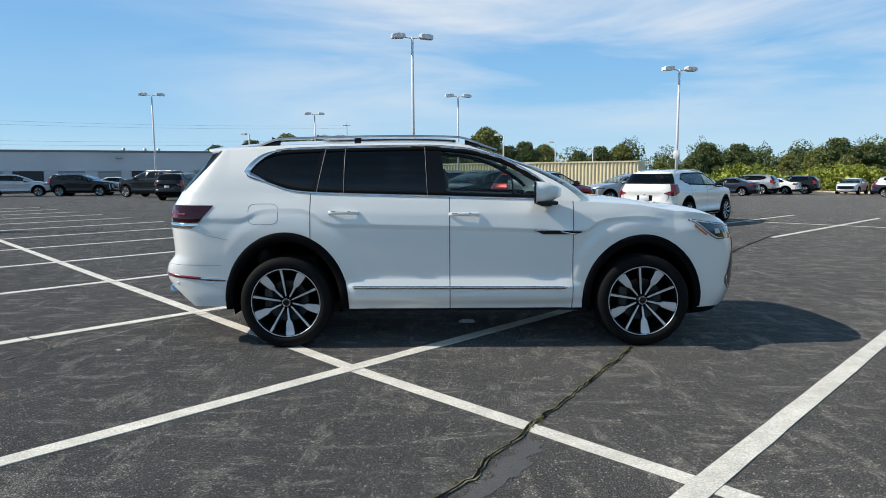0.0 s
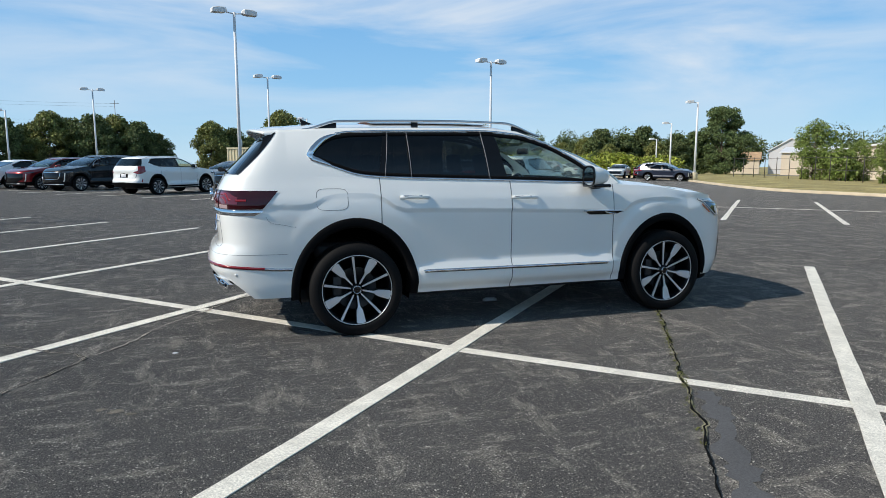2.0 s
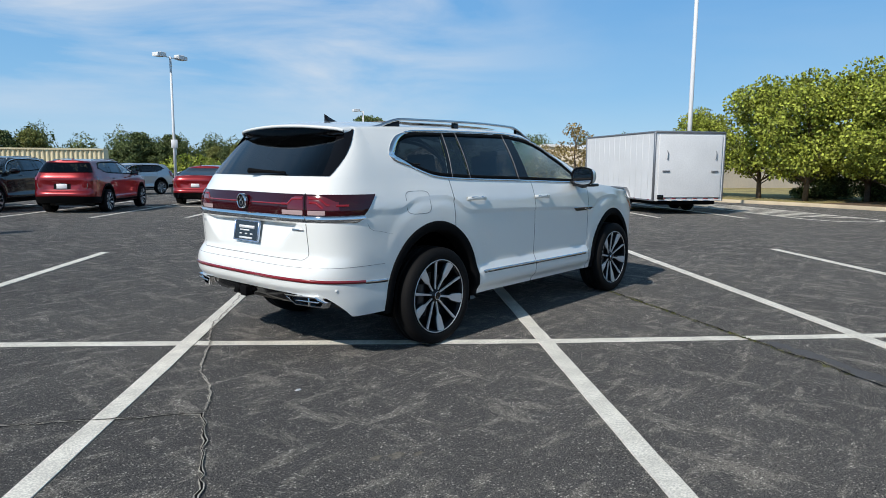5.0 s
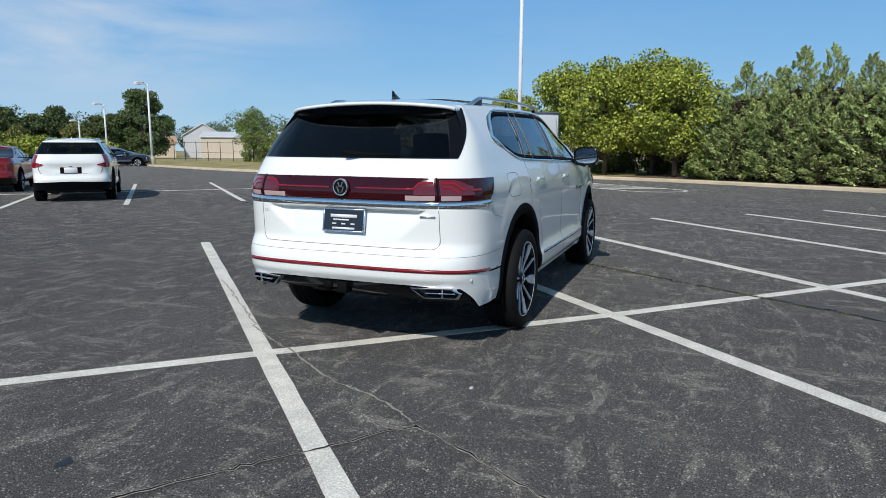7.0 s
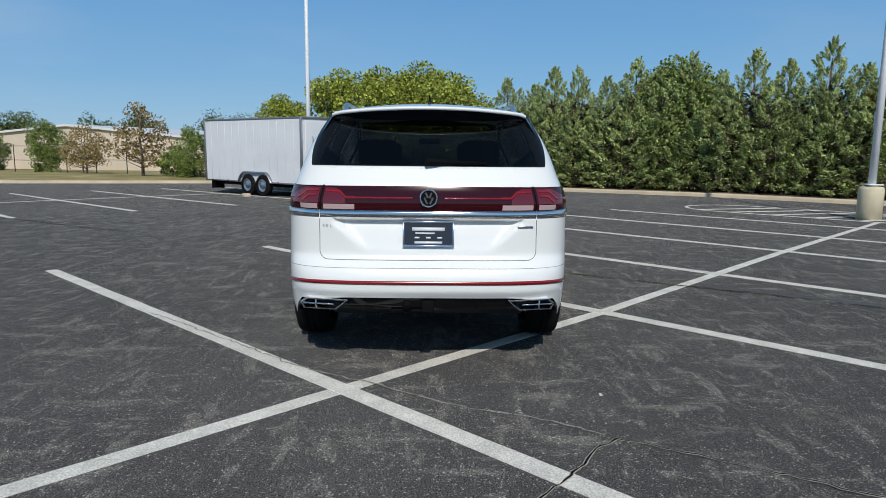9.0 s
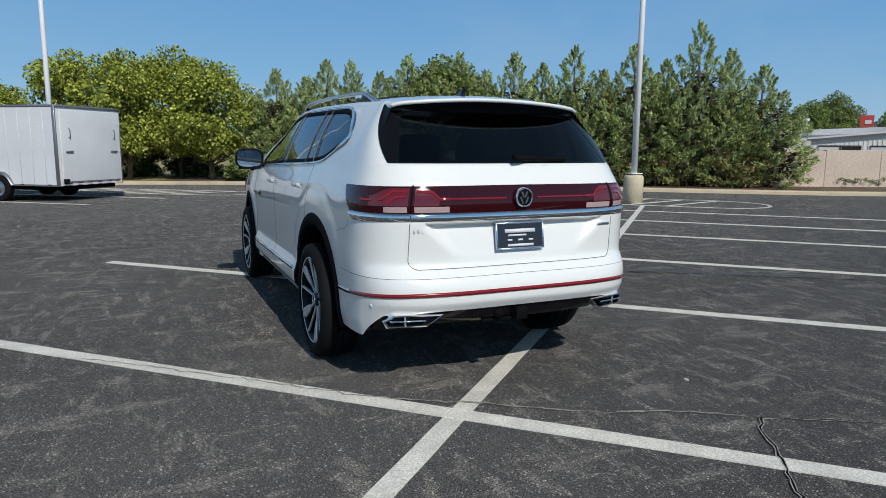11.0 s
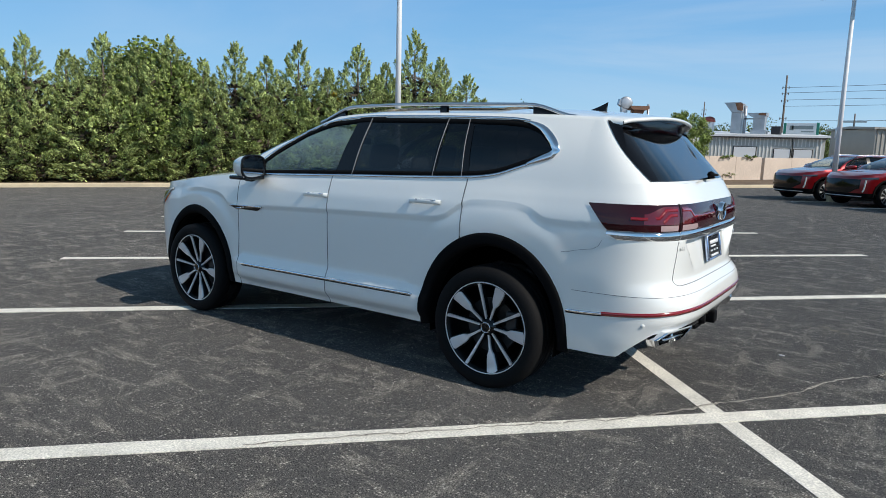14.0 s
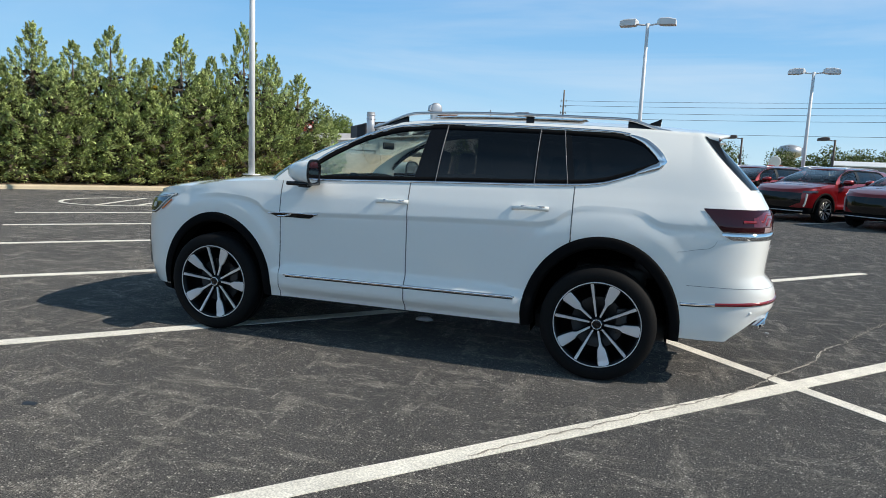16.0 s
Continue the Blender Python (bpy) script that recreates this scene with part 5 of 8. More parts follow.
    part("drive_badge", box((0.006, 0.10, 0.014), pose((p0.x + p1.x) / 2 - 0.005, -(p0.y + p1.y) / 2, 0.957, 0, 0, -90 - lean), 0.002), SATIN, root)
    # aerial fin and dome on the roof
    bm = bmesh.new()
    rows = []
    for t in np.linspace(0, 1, 8):
        x = mix(-1.62, -1.80, t)
        h, w = 0.065 * t ** 1.4, 0.028 * (1 - 0.5 * t)
        rows.append([Vector((x, -w, 1.742)), Vector((x - 0.01, -w * 0.3, 1.745 + h)), Vector((x - 0.01, w * 0.3, 1.745 + h)), Vector((x, w, 1.742))])
    lattice(bm, rows)
    bm.faces.new([bm.verts.new(v) for v in rows[-1]])
    part("aerial_fin", tidy(bm), GLOSS_BLACK, root, "black shark-fin aerial")
    # glass roof panel
    bm = bmesh.new()
    rows = []
    for x in np.linspace(-1.25, -0.05, 16):
        rows.append([Vector((x, y, shape.roof_edge(x) + 0.016 + (1 - (y / 0.66) ** 2) * (0.055 * step(-3.0, -1.6, x) * step(0.5, -0.3, x) + 0.012))) for y in np.linspace(-0.45, 0.45, 11)])
    part("sunroof", lattice(bmesh.new(), rows), GLOSS_BLACK, root, "dark glass roof panel")
    bm.free()
    part("rear_view_mirror", box((0.03, 0.22, 0.06), pose(0.42, 0, 1.52), 0.015, 2), INTERIOR, root)
    return root


main_car()


kerb_and_verge()

# the long cracks near the car
CRACK_TAN = material("tan_crack_dirt", (0.22, 0.205, 0.125), 0.95, var=(9, 0.4, 4), fine=(70, 0.4, 4))
crack([(1.43, -0.96), (1.16, -1.42), (0.95, -1.73), (0.66, -2.21), (0.51, -2.45), (0.34, -2.70), (0.20, -2.95), (0.06, -3.16), (-0.04, -3.37), (-0.20, -3.58), (-0.57, -4.12), (-1.0, -4.75), (-1.8, -5.9)], 0.017, 1, name="long_crack")
crack([(1.43, -0.96), (1.16, -1.42), (0.95, -1.73), (0.66, -2.21), (0.51, -2.45), (0.34, -2.70), (0.20, -2.95), (0.06, -3.16), (-0.04, -3.37), (-0.20, -3.58)], 0.026, 1, CRACK_TAN, "dusty_crack_edge", -0.001)
crack([(2.1, 0.3), (1.7, -0.5), (1.43, -0.96)], 0.022, 2)
crack([(4.80, 5.16), (5.6, 6.4), (6.99, 8.37), (8.2, 10.1)], 0.03, 12)
crack([(-1.0, 2.4), (-1.44, 1.89), (-1.85, 1.45), (-2.31, 0.95), (-2.50, 0.70), (-2.72, 0.32), (-2.96, -0.01), (-3.12, -0.27), (-3.18, -0.47), (-3.31, -0.70), (-3.49, -0.945)], 0.0025, 3)
crack([(-3.49, -0.945), (-3.62, -1.2), (-3.75, -1.41), (-3.88, -1.62), (-4.17, -2.09), (-4.9, -3.3)], 0.010, 4)
crack([(-3.49, -0.945), (-3.62, -0.82), (-3.80, -0.69), (-3.95, -0.57), (-4.19, -0.36), (-4.47, -0.17), (-5.1, 0.35), (-6.2, 1.2)], 0.011, 5)
for seed, pts in ((3, [(-1.0, 2.4), (-1.44, 1.89), (-1.85, 1.45), (-2.31, 0.95), (-2.50, 0.70), (-2.72, 0.32), (-2.96, -0.01), (-3.12, -0.27), (-3.18, -0.47), (-3.31, -0.70), (-3.49, -0.945)]), (4, [(-3.49, -0.945), (-3.62, -1.2), (-3.75, -1.41), (-3.88, -1.62), (-4.17, -2.09), (-4.9, -3.3)]), (5, [(-3.49, -0.945), (-3.62, -0.82), (-3.80, -0.69), (-3.95, -0.57), (-4.19, -0.36), (-4.47, -0.17), (-5.1, 0.35), (-6.2, 1.2)])):
    crack(pts, 0.017 if seed == 3 else 0.021, seed, CRACK_DUST, "dusty_crack_edge", -0.001)
SEALED = material("smooth_patch_asphalt", (0.105, 0.106, 0.110), 0.9, spec=0.12, var=(2.0, 0.10, 5), fine=(180, 0.30, 2), bump=(200, 0.6, 0.004))
crack([(0.33, -2.94), (0.20, -3.17), (0.07, -3.40), (-0.10, -3.64), (-0.46, -4.20), (-0.9, -4.86)], 0.15, 21, SEALED, "sealed_band", -0.007, "smooth sealed band of asphalt beside a crack")
WEED_RND = random.Random(5)
for (x0, y0), (x1, y1), count in (((1.40, -1.0), (0.80, -1.98), 80), ((0.42, -2.58), (0.24, -2.88), 30), ((0.9, -1.8), (-0.3, -3.7), 40)):
    verts, faces = [], []
    for _ in range(count):
        t = WEED_RND.random()
        x, y = mix(x0, x1, t) + WEED_RND.gauss(0, 0.012), mix(y0, y1, t) + WEED_RND.gauss(0, 0.012)
        for _ in range(4):
            a, h = WEED_RND.uniform(0, 6.28), WEED_RND.uniform(0.008, 0.02)
            dx, dy = 0.016 * math.cos(a), 0.016 * math.sin(a)
            k = len(verts)
            verts += [(x - dy * 0.3, y + dx * 0.3, 0.003), (x + dy * 0.3, y - dx * 0.3, 0.003), (x + dx, y + dy, h)]
            faces.append((k, k + 1, k + 2))
    tagged(from_arrays("weeds", verts, faces, WEEDS), "low yellow-green weeds growing in a crack", "weeds", "", "stuff")


def flat_blot(name, x, y, r, mat, seed, label, category, squash=0.6, dz=0.003):
    """An uneven patch on the asphalt."""
    rnd = random.Random(seed)
    pts = []
    for k in range(26):
        a = 2 * math.pi * k / 26
        q = r * (1 + 0.55 * noise.noise((math.cos(a) * 1.7 + seed, math.sin(a) * 1.7, seed * 0.37)) + rnd.uniform(-0.08, 0.08))
        pts.append((x + q * math.cos(a), y + q * squash * math.sin(a), ground_z(x, y) + dz))
    return tagged(from_arrays(name, [(x, y, ground_z(x, y) + dz + 0.001)] + pts, [(0, k + 1, (k + 1) % 26 + 1) for k in range(26)], mat), label, category, "", "structure")


RUST = material("pale_scuff", (0.15, 0.135, 0.11), 0.95, var=(14, 0.35, 4), fine=(90, 0.4, 3), bump=(80, 0.8, 0.006))
PALE_DUST = material("pale_litter", (0.62, 0.64, 0.66), 0.8, fine=(60, 0.2, 3))
OIL = material("dark_oil_spot", (0.018, 0.018, 0.02), 0.5)
for x, y, r, k in ((-3.13, -2.13, 0.05, 31), (-3.22, -2.08, 0.035, 32), (-3.05, -2.2, 0.03, 33)):
    flat_blot("asphalt_scuff", x, y, r, RUST, k, "small pale scuff on the asphalt", "stain", 0.7)
flat_blot("oil_spot", -4.43, 0.37, 0.045, OIL, 5, "small dark oil spot on the asphalt", "stain", 0.8)
flat_blot("oil_spot", 1.42, 2.69, 0.05, OIL, 6, "small dark oil spot on the asphalt", "stain", 0.5)


def litter(x, y, size, seed):
    """A crumpled scrap lying on the ground."""
    rnd = random.Random(seed)
    bm = bmesh.new()
    bmesh.ops.create_icosphere(bm, subdivisions=2, radius=1.0)
    for v in bm.verts:
        q = 1 + rnd.uniform(-0.2, 0.2)
        v.co = Vector((x + v.co.x * size * q, y + v.co.y * size * 0.55 * q, ground_z(x, y) + 0.004 + max(0, v.co.z) * size * 0.35 * q))
    return tagged(part("paper_scrap", bm, PALE_DUST), "small crumpled pale scrap on the asphalt", "litter")


litter(-2.89, -1.025, 0.022, 1)
litter(0.05, -0.06, 0.085, 2)


# ---- lamp posts ----
def lamp_head(bm, at, out):
    """A shoebox lamp head with a sloped hood and a flat lens below."""
    o = Vector(out).normalized()
    side = Vector((-o.y, o.x, 0))
    c = Vector(at)
    rows = []
    for t, w, up, dn in ((0.0, 0.10, 0.06, -0.04), (0.10, 0.20, 0.13, -0.10), (0.42, 0.22, 0.13, -0.12), (0.66, 0.22, 0.07, -0.12), (0.68, 0.21, 0.03, -0.12)):
        p = c + o * t
        rows.append([p + side * w + Vector((0, 0, dn)), p + side * w + Vector((0, 0, up - 0.03)), p + side * (w - 0.03) + Vector((0, 0, up)), p - side * (w - 0.03) + Vector((0, 0, up)), p - side * w + Vector((0, 0, up - 0.03)), p - side * w + Vector((0, 0, dn))])
    lattice(bm, rows)
    for r in (rows[0], rows[-1]):
        bm.faces.new([bm.verts.new(v) for v in r])
    lattice(bm, [[r[0], r[-1]] for r in rows])
    return tidy(bm)


def lamp_post(x, y, top, heads=2, face=None, mat=None, label="tall white steel lamp post with two lamp heads", base=True, thick=0.085):
    z0 = ground_z(x, y)
    root = tagged(new("street_lamp"), label, "street lamp", "parking lot lamps")
    root.matrix_basis = Matrix.Translation((x, y, z0))
    mat = mat or POLE_WHITE
    h = top - z0
    foot = 0.80 if base else 0.0
    if base:
        part("lamp_base", lathe([(0.0, -0.2), (0.265, -0.2), (0.265, 0.70), (0.245, 0.76), (0.0, 0.80)], 24, "z"), POLE_CONCRETE, root, "round concrete footing")
        part("base_plate", box((0.34, 0.34, 0.03), pose(0, 0, 0.815), 0.006), mat, root)
    part("lamp_pole", add_tube(bmesh.new(), [(0, 0, foot), (0, 0, h * 0.5), (0, 0, h - 0.05)], [thick, thick * 0.86, thick * 0.72], 14), mat, root)
    part("pole_box", box((0.07, 0.09, 0.34), pose(thick, 0, 2.3), 0.01), mat, root)
    d = Vector(face or U_AX).normalized()
    arms = (d, -d) if heads == 2 else (d,)
    for o in arms:
        part("lamp_arm", add_tube(bmesh.new(), [o * 0.02 + Vector((0, 0, h - 0.12)), o * 0.36 + Vector((0, 0, h - 0.08))], 0.03, 8), mat, root)
        head = part("lamp_head", lamp_head(bmesh.new(), o * 0.34 + Vector((0, 0, h - 0.02)), o), mat, root, smooth=False)
        part("lamp_lens", box((0.3, 0.3, 0.012), Matrix.Translation(o * 0.72 + Vector((0, 0, h - 0.143)))), LENS, head)
    return root


ACROSS = (1.0, 0.25, 0)
lamp_post(-1.75, 26.7, 8.15, 2, ACROSS)
lamp_post(0.85, 45.5, 7.45, 2, ACROSS)
lamp_post(-12.3, 10.6, 8.45, 2, ACROSS)
signed_post = lamp_post(13.1, 31.6, 7.25, 2, ACROSS)
part("pole_sign", box((0.34, 0.03, 0.46), pose(-0.06, -0.14, 2.75, 0, 0, -28), 0.006), POLE_WHITE, signed_post, "pale sign plate on the pole")
lamp_post(-13.8, 63.0, 7.75, 2, ACROSS)
lamp_post(-24.9, 49.8, 8.25, 2, ACROSS)
lamp_post(18.5, 4.57, 9.3, 2, ACROSS)
lamp_post(8.46, -10.25, 9.3, 2, ACROSS)
lamp_post(-1.4, -21.4, 6.85, 2, (1, -0.1, 0))
lamp_post(-8.53, -27.75, 5.95, 2, (1, -0.1, 0))
ONE = "white steel lamp post with one lamp head"
for x, y, z in ((36.2, 41.2, 6.2), (45.8, 57.2, 5.35), (54.0, 71.0, 4.0), (-23.06, 70.88, 6.2), (6.4, 68.6, 5.75), (15.4, 87.4, 5.75), (25.9, 110.7, 5.6)):
    lamp_post(x, y, z, 1, (-0.9, 0.3, 0), label=ONE, thick=0.10)
for x, y in ((-8.0, -44.26), (-13.44, -43.26)):
    lamp_post(x, y, 3.75, 1, (1, 0.1, 0), POLE_BROWN, "brown steel lamp post with a flat head", False)


# ---- plants ----
def leaf_material(name, base, var, gloss=0.6):
    m = bpy.data.materials.new(name)
    m.use_nodes = True
    nodes, links = m.node_tree.nodes, m.node_tree.links
    p = nodes["Principled BSDF"]
    p.inputs["Roughness"].default_value = gloss
    p.inputs["Specular IOR Level"].default_value = 0.3
    geo = nodes.new("ShaderNodeNewGeometry")
    ramp = nodes.new("ShaderNodeValToRGB")
    ramp.color_ramp.elements[0].color = (*[c * (1 - var) for c in base], 1)
    ramp.color_ramp.elements[1].color = (*[min(1, c * (1 + var) + 0.01 * var) for c in base], 1)
    links.new(geo.outputs["Random Per Island"], ramp.inputs["Fac"])
    co = nodes.new("ShaderNodeTexCoord")
    n = nodes.new("ShaderNodeTexNoise")
    n.inputs["Scale"].default_value, n.inputs["Detail"].default_value = 3.2, 2.0
    links.new(co.outputs["Object"], n.inputs["Vector"])
    r = nodes.new("ShaderNodeMapRange")
    r.inputs["From Min"].default_value, r.inputs["From Max"].default_value = 0.3, 0.7
    r.inputs["To Min"].default_value, r.inputs["To Max"].default_value = 0.55, 1.45
    links.new(n.outputs["Fac"], r.inputs["Value"])
    x = nodes.new("ShaderNodeMix")
    x.data_type, x.blend_type = "RGBA", "MULTIPLY"
    x.inputs[0].default_value = 1.0
    links.new(ramp.outputs["Color"], x.inputs[6])
    links.new(r.outputs["Result"], x.inputs[7])
    links.new(x.outputs[2], p.inputs["Base Color"])
    tr = nodes.new("ShaderNodeBsdfTranslucent")
    links.new(x.outputs[2], tr.inputs["Color"])
    ms = nodes.new("ShaderNodeMixShader")
    ms.inputs[0].default_value = 0.12
    links.new(p.outputs[0], ms.inputs[1])
    links.new(tr.outputs[0], ms.inputs[2])
    links.new(ms.outputs[0], nodes["Material Output"].inputs["Surface"])
    return m


JUNIPER = leaf_material("juniper_foliage", (0.33, 0.395, 0.145), 0.62)
# dead twigs within the crowns, coloured extra dark to deepen the hedge's shaded gaps
DEAD_TWIG_SHADE = leaf_material("shade_dark_dead_twigs", (0.06, 0.046, 0.03), 0.5)
JUNIPER_DARK = leaf_material("dark_evergreen_foliage", (0.12, 0.165, 0.06), 0.5)
YELLOW_GREEN = leaf_material("yellow_green_leaves", (0.29, 0.33, 0.05), 0.68)
GREEN = leaf_material("green_leaves", (0.19, 0.25, 0.06), 0.5)
DULL = leaf_material("dull_distant_leaves", (0.115, 0.15, 0.055), 0.5)
DULL_WARM = leaf_material("warm_distant_leaves", (0.21, 0.225, 0.07), 0.5)
AUTUMN = leaf_material("brown_autumn_leaves", (0.27, 0.20, 0.08), 0.5)
GOLD = leaf_material("golden_leaves", (0.42, 0.30, 0.03), 0.4)
BARK = material("bark", (0.13, 0.10, 0.075), 0.9, var=(3, 0.25, 5), fine=(25, 0.3, 4), bump=(20, 0.8, 0.02))


def leaf_cloud(name, centres, ways, sizes, mat, parent, seed, narrow=0.5, crossed=True, three=False, faces=None):
    """One crown of many small leaf sprays: at each centre one blade or two crossed ones, long along way."""
    rng = np.random.default_rng(seed)
    c, w, s = np.asarray(centres, float), np.asarray(ways, float), np.asarray(sizes, float)[:, None]
    w /= np.linalg.norm(w, axis=1)[:, None] + 1e-9
    r = rng.normal(size=c.shape)
    if faces is not None:
        r = np.asarray(faces, float) + 0.33 * r
    a = np.cross(w, r)
    a /= np.linalg.norm(a, axis=1)[:, None] + 1e-9
    if three:
        v = np.stack([c - w * s * 0.4 + a * s * narrow * 0.5, c + w * s * 0.6, c - w * s * 0.3 - a * s * narrow * 0.5], 1).reshape(-1, 3)
        return from_arrays(name, v.tolist(), np.arange(len(v)).reshape(-1, 3).tolist(), mat, parent)
    b = np.cross(w, a)
    verts = []
    for side in (a, b) if crossed else (a,):
        verts += [c - w * s * 0.5, c + side * s * narrow * 0.5 + w * s * 0.05, c + w * s * 0.6, c - side * s * narrow * 0.5]
    v = np.stack(verts, 1).reshape(-1, 3)
    k = np.arange(len(c))[:, None] * (8 if crossed else 4)
    f = np.concatenate([k + [[0, 1, 2, 3]], k + [[4, 5, 6, 7]]]) if crossed else k + [[0, 1, 2, 3]]
    return from_arrays(name, v.tolist(), f.tolist(), mat, parent)


def juniper(seed, height, radius, mat, tufts=260, sprays=108):
    """An upright juniper: trunk, dead brown twigs within coloured darker as inner shade, and upswept pointed tufts of
    sprays on a cone that ends in a slim spire.
    """
    rng = np.random.default_rng(seed)
    root = new("juniper_tree")
    part("trunk", add_tube(bmesh.new(), [(0, 0, -0.2), (0.03, 0, height * 0.4), (0, 0.02, height * 0.9)], [0.10, 0.07, 0.012], 7), BARK, root)
    leaders = [(0.0, 0.0, 1.0, 1.0, 0.56)]
    for k in range(4):
        a = 2 * math.pi * (k + rng.uniform(-0.3, 0.3)) / 4
        d = radius * rng.uniform(0.42, 0.60)
        leaders.append((d * math.cos(a), d * math.sin(a), rng.uniform(0.50, 0.84), rng.uniform(0.52, 0.66), 0.14))
    centres, ways, sizes, faces, inner, inner_ways = [], [], [], [], [], []
    for ox, oy, top, wide, share in leaders:
        n = int(tufts * share)
        turn = rng.uniform(0, 6.28)
        for i in range(n):
            h = ((i + rng.uniform(0.1, 0.9)) / n) ** 1.05
            prof = (1.0 - 0.25 * h if h < 0.5 else 0.02 + 0.855 * (2 - 2 * h) ** 1.05) * (0.80 + 0.20 * min(1.0, h / 0.18))
            a = turn + i * 2.39996 + rng.uniform(-0.3, 0.3)
            reach = radius * wide * prof * rng.uniform(0.52, 1.22)
            out = np.array([math.cos(a), math.sin(a), 0.0])
            foot = np.array([ox, oy, 0.12 + h * height * top * 0.97]) + out * reach * 0.72
            way = out * (1.0 - 0.72 * h) + [0, 0, 0.45 + 0.9 * h] + rng.normal(size=3) * 0.18
            way /= np.linalg.norm(way)
            length = (0.22 + 0.26 * prof) * rng.uniform(0.75, 1.3)
            along = rng.uniform(0, 1, size=(sprays, 1)) ** 0.8
            thick = (0.030 + 0.090 * prof) * (1 - 0.75 * along)
            off = rng.normal(size=(sprays, 3)) * thick
            off -= (off @ way)[:, None] * way
            centres.append(foot + along * length * way + off)
            ways.append(way + rng.normal(size=(sprays, 3)) * 0.38)
            faces.append(off / (np.linalg.norm(off, axis=1)[:, None] + 1e-6) + 0.5 * way * along)
            sizes.append(rng.uniform(0.055, 0.115, sprays) * (0.7 + 0.4 * prof))
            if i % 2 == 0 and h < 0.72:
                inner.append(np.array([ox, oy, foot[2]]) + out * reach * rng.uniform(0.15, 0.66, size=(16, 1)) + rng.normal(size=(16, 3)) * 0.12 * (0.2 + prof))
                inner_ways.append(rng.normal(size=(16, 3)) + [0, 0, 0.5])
    leaf_cloud("crown", np.concatenate(centres), np.concatenate(ways), np.concatenate(sizes), mat, root, seed, 0.42, False, True, np.concatenate(faces))
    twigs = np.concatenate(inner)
    leaf_cloud("shaded_dead_foliage", twigs, np.concatenate(inner_ways), rng.uniform(0.12, 0.24, len(twigs)), DEAD_TWIG_SHADE, root, seed + 1, 0.55, False, True)
    return root


def broadleaf(seed, height, radius, mat, clumps=46, per=120, leaf=0.16, low=0.18, name="tree", sparse=1.0, three=False):
    """A leafy tree: tapered trunk, limbs to each bough, boughs of single leaves with gaps between."""
    rng = np.random.default_rng(seed)
    root = new(name)
    bm = add_tube(bmesh.new(), [(0, 0, -0.2), (0.05, 0.02, height * 0.25), (-0.04, 0.05, height * 0.6), (0.02, 0, height * 0.85)], [0.16 * height / 6, 0.11 * height / 6, 0.06 * height / 6, 0.02], 8)
    centres, ways, sizes = [], [], []
    for i in range(clumps):
        h = rng.uniform(low, 1.0)
        prof = math.sin(math.pi * min(1, (h - low) / (1 - low) * 0.82 + 0.16)) ** 0.6
        a = rng.uniform(0, 2 * math.pi)
        reach = radius * prof * rng.uniform(0.35, 1.0)
        bough = np.array([reach * math.cos(a), reach * math.sin(a), h * height])
        start = Vector((0, 0, max(0.15 * height, (h - 0.22) * height)))
        end = Vector(bough.tolist())
        if i % 2 == 0:
            add_tube(bm, [start, start.lerp(end, 0.55) + Vector((0, 0, -0.08)), end], [0.035 * height / 6, 0.022 * height / 6, 0.008], 5)
        size = radius * rng.uniform(0.20, 0.38)
        m = int(per * sparse)
        d = rng.normal(size=(m, 3))
        d /= np.linalg.norm(d, axis=1)[:, None]
        d *= rng.uniform(0.35, 1.05, size=(m, 1)) ** 0.5
        centres.append(bough + d * size * [1, 1, 0.75])
        ways.append(d + rng.normal(size=(m, 3)) * 0.8 + [0, 0, -0.15])
        sizes.append(rng.uniform(0.6, 1.3, m) * leaf)
        if three:
            k = 60
            e = rng.normal(size=(k, 3))
            e *= rng.uniform(0.1, 0.62, size=(k, 1)) / np.linalg.norm(e, axis=1)[:, None]
            centres.append(bough + e * size * [1, 1, 0.75])
            ways.append(rng.normal(size=(k, 3)))
            sizes.append(rng.uniform(0.24, 0.38, k) * size)
    part("trunk", bm, BARK, root)
    leaf_cloud("crown", np.concatenate(centres), np.concatenate(ways), np.concatenate(sizes) * 1.15, mat, root, seed, 0.8, False, three)
    return root


def plant(template, u, v, turn, scale, label, category="tree", group="", dz=0.1, first=False):
    m = Matrix.Translation(lot(u, v, dz)) @ Matrix.Rotation(turn, 4, "Z")
    if first:
        template.matrix_basis = m @ Matrix.Diagonal((*scale, 1))
        ob = template
    else:
        template.scale = (1, 1, 1)
        ob = copy_thing(template, m)
        ob.scale = scale
    return tagged(ob, label, category, group)


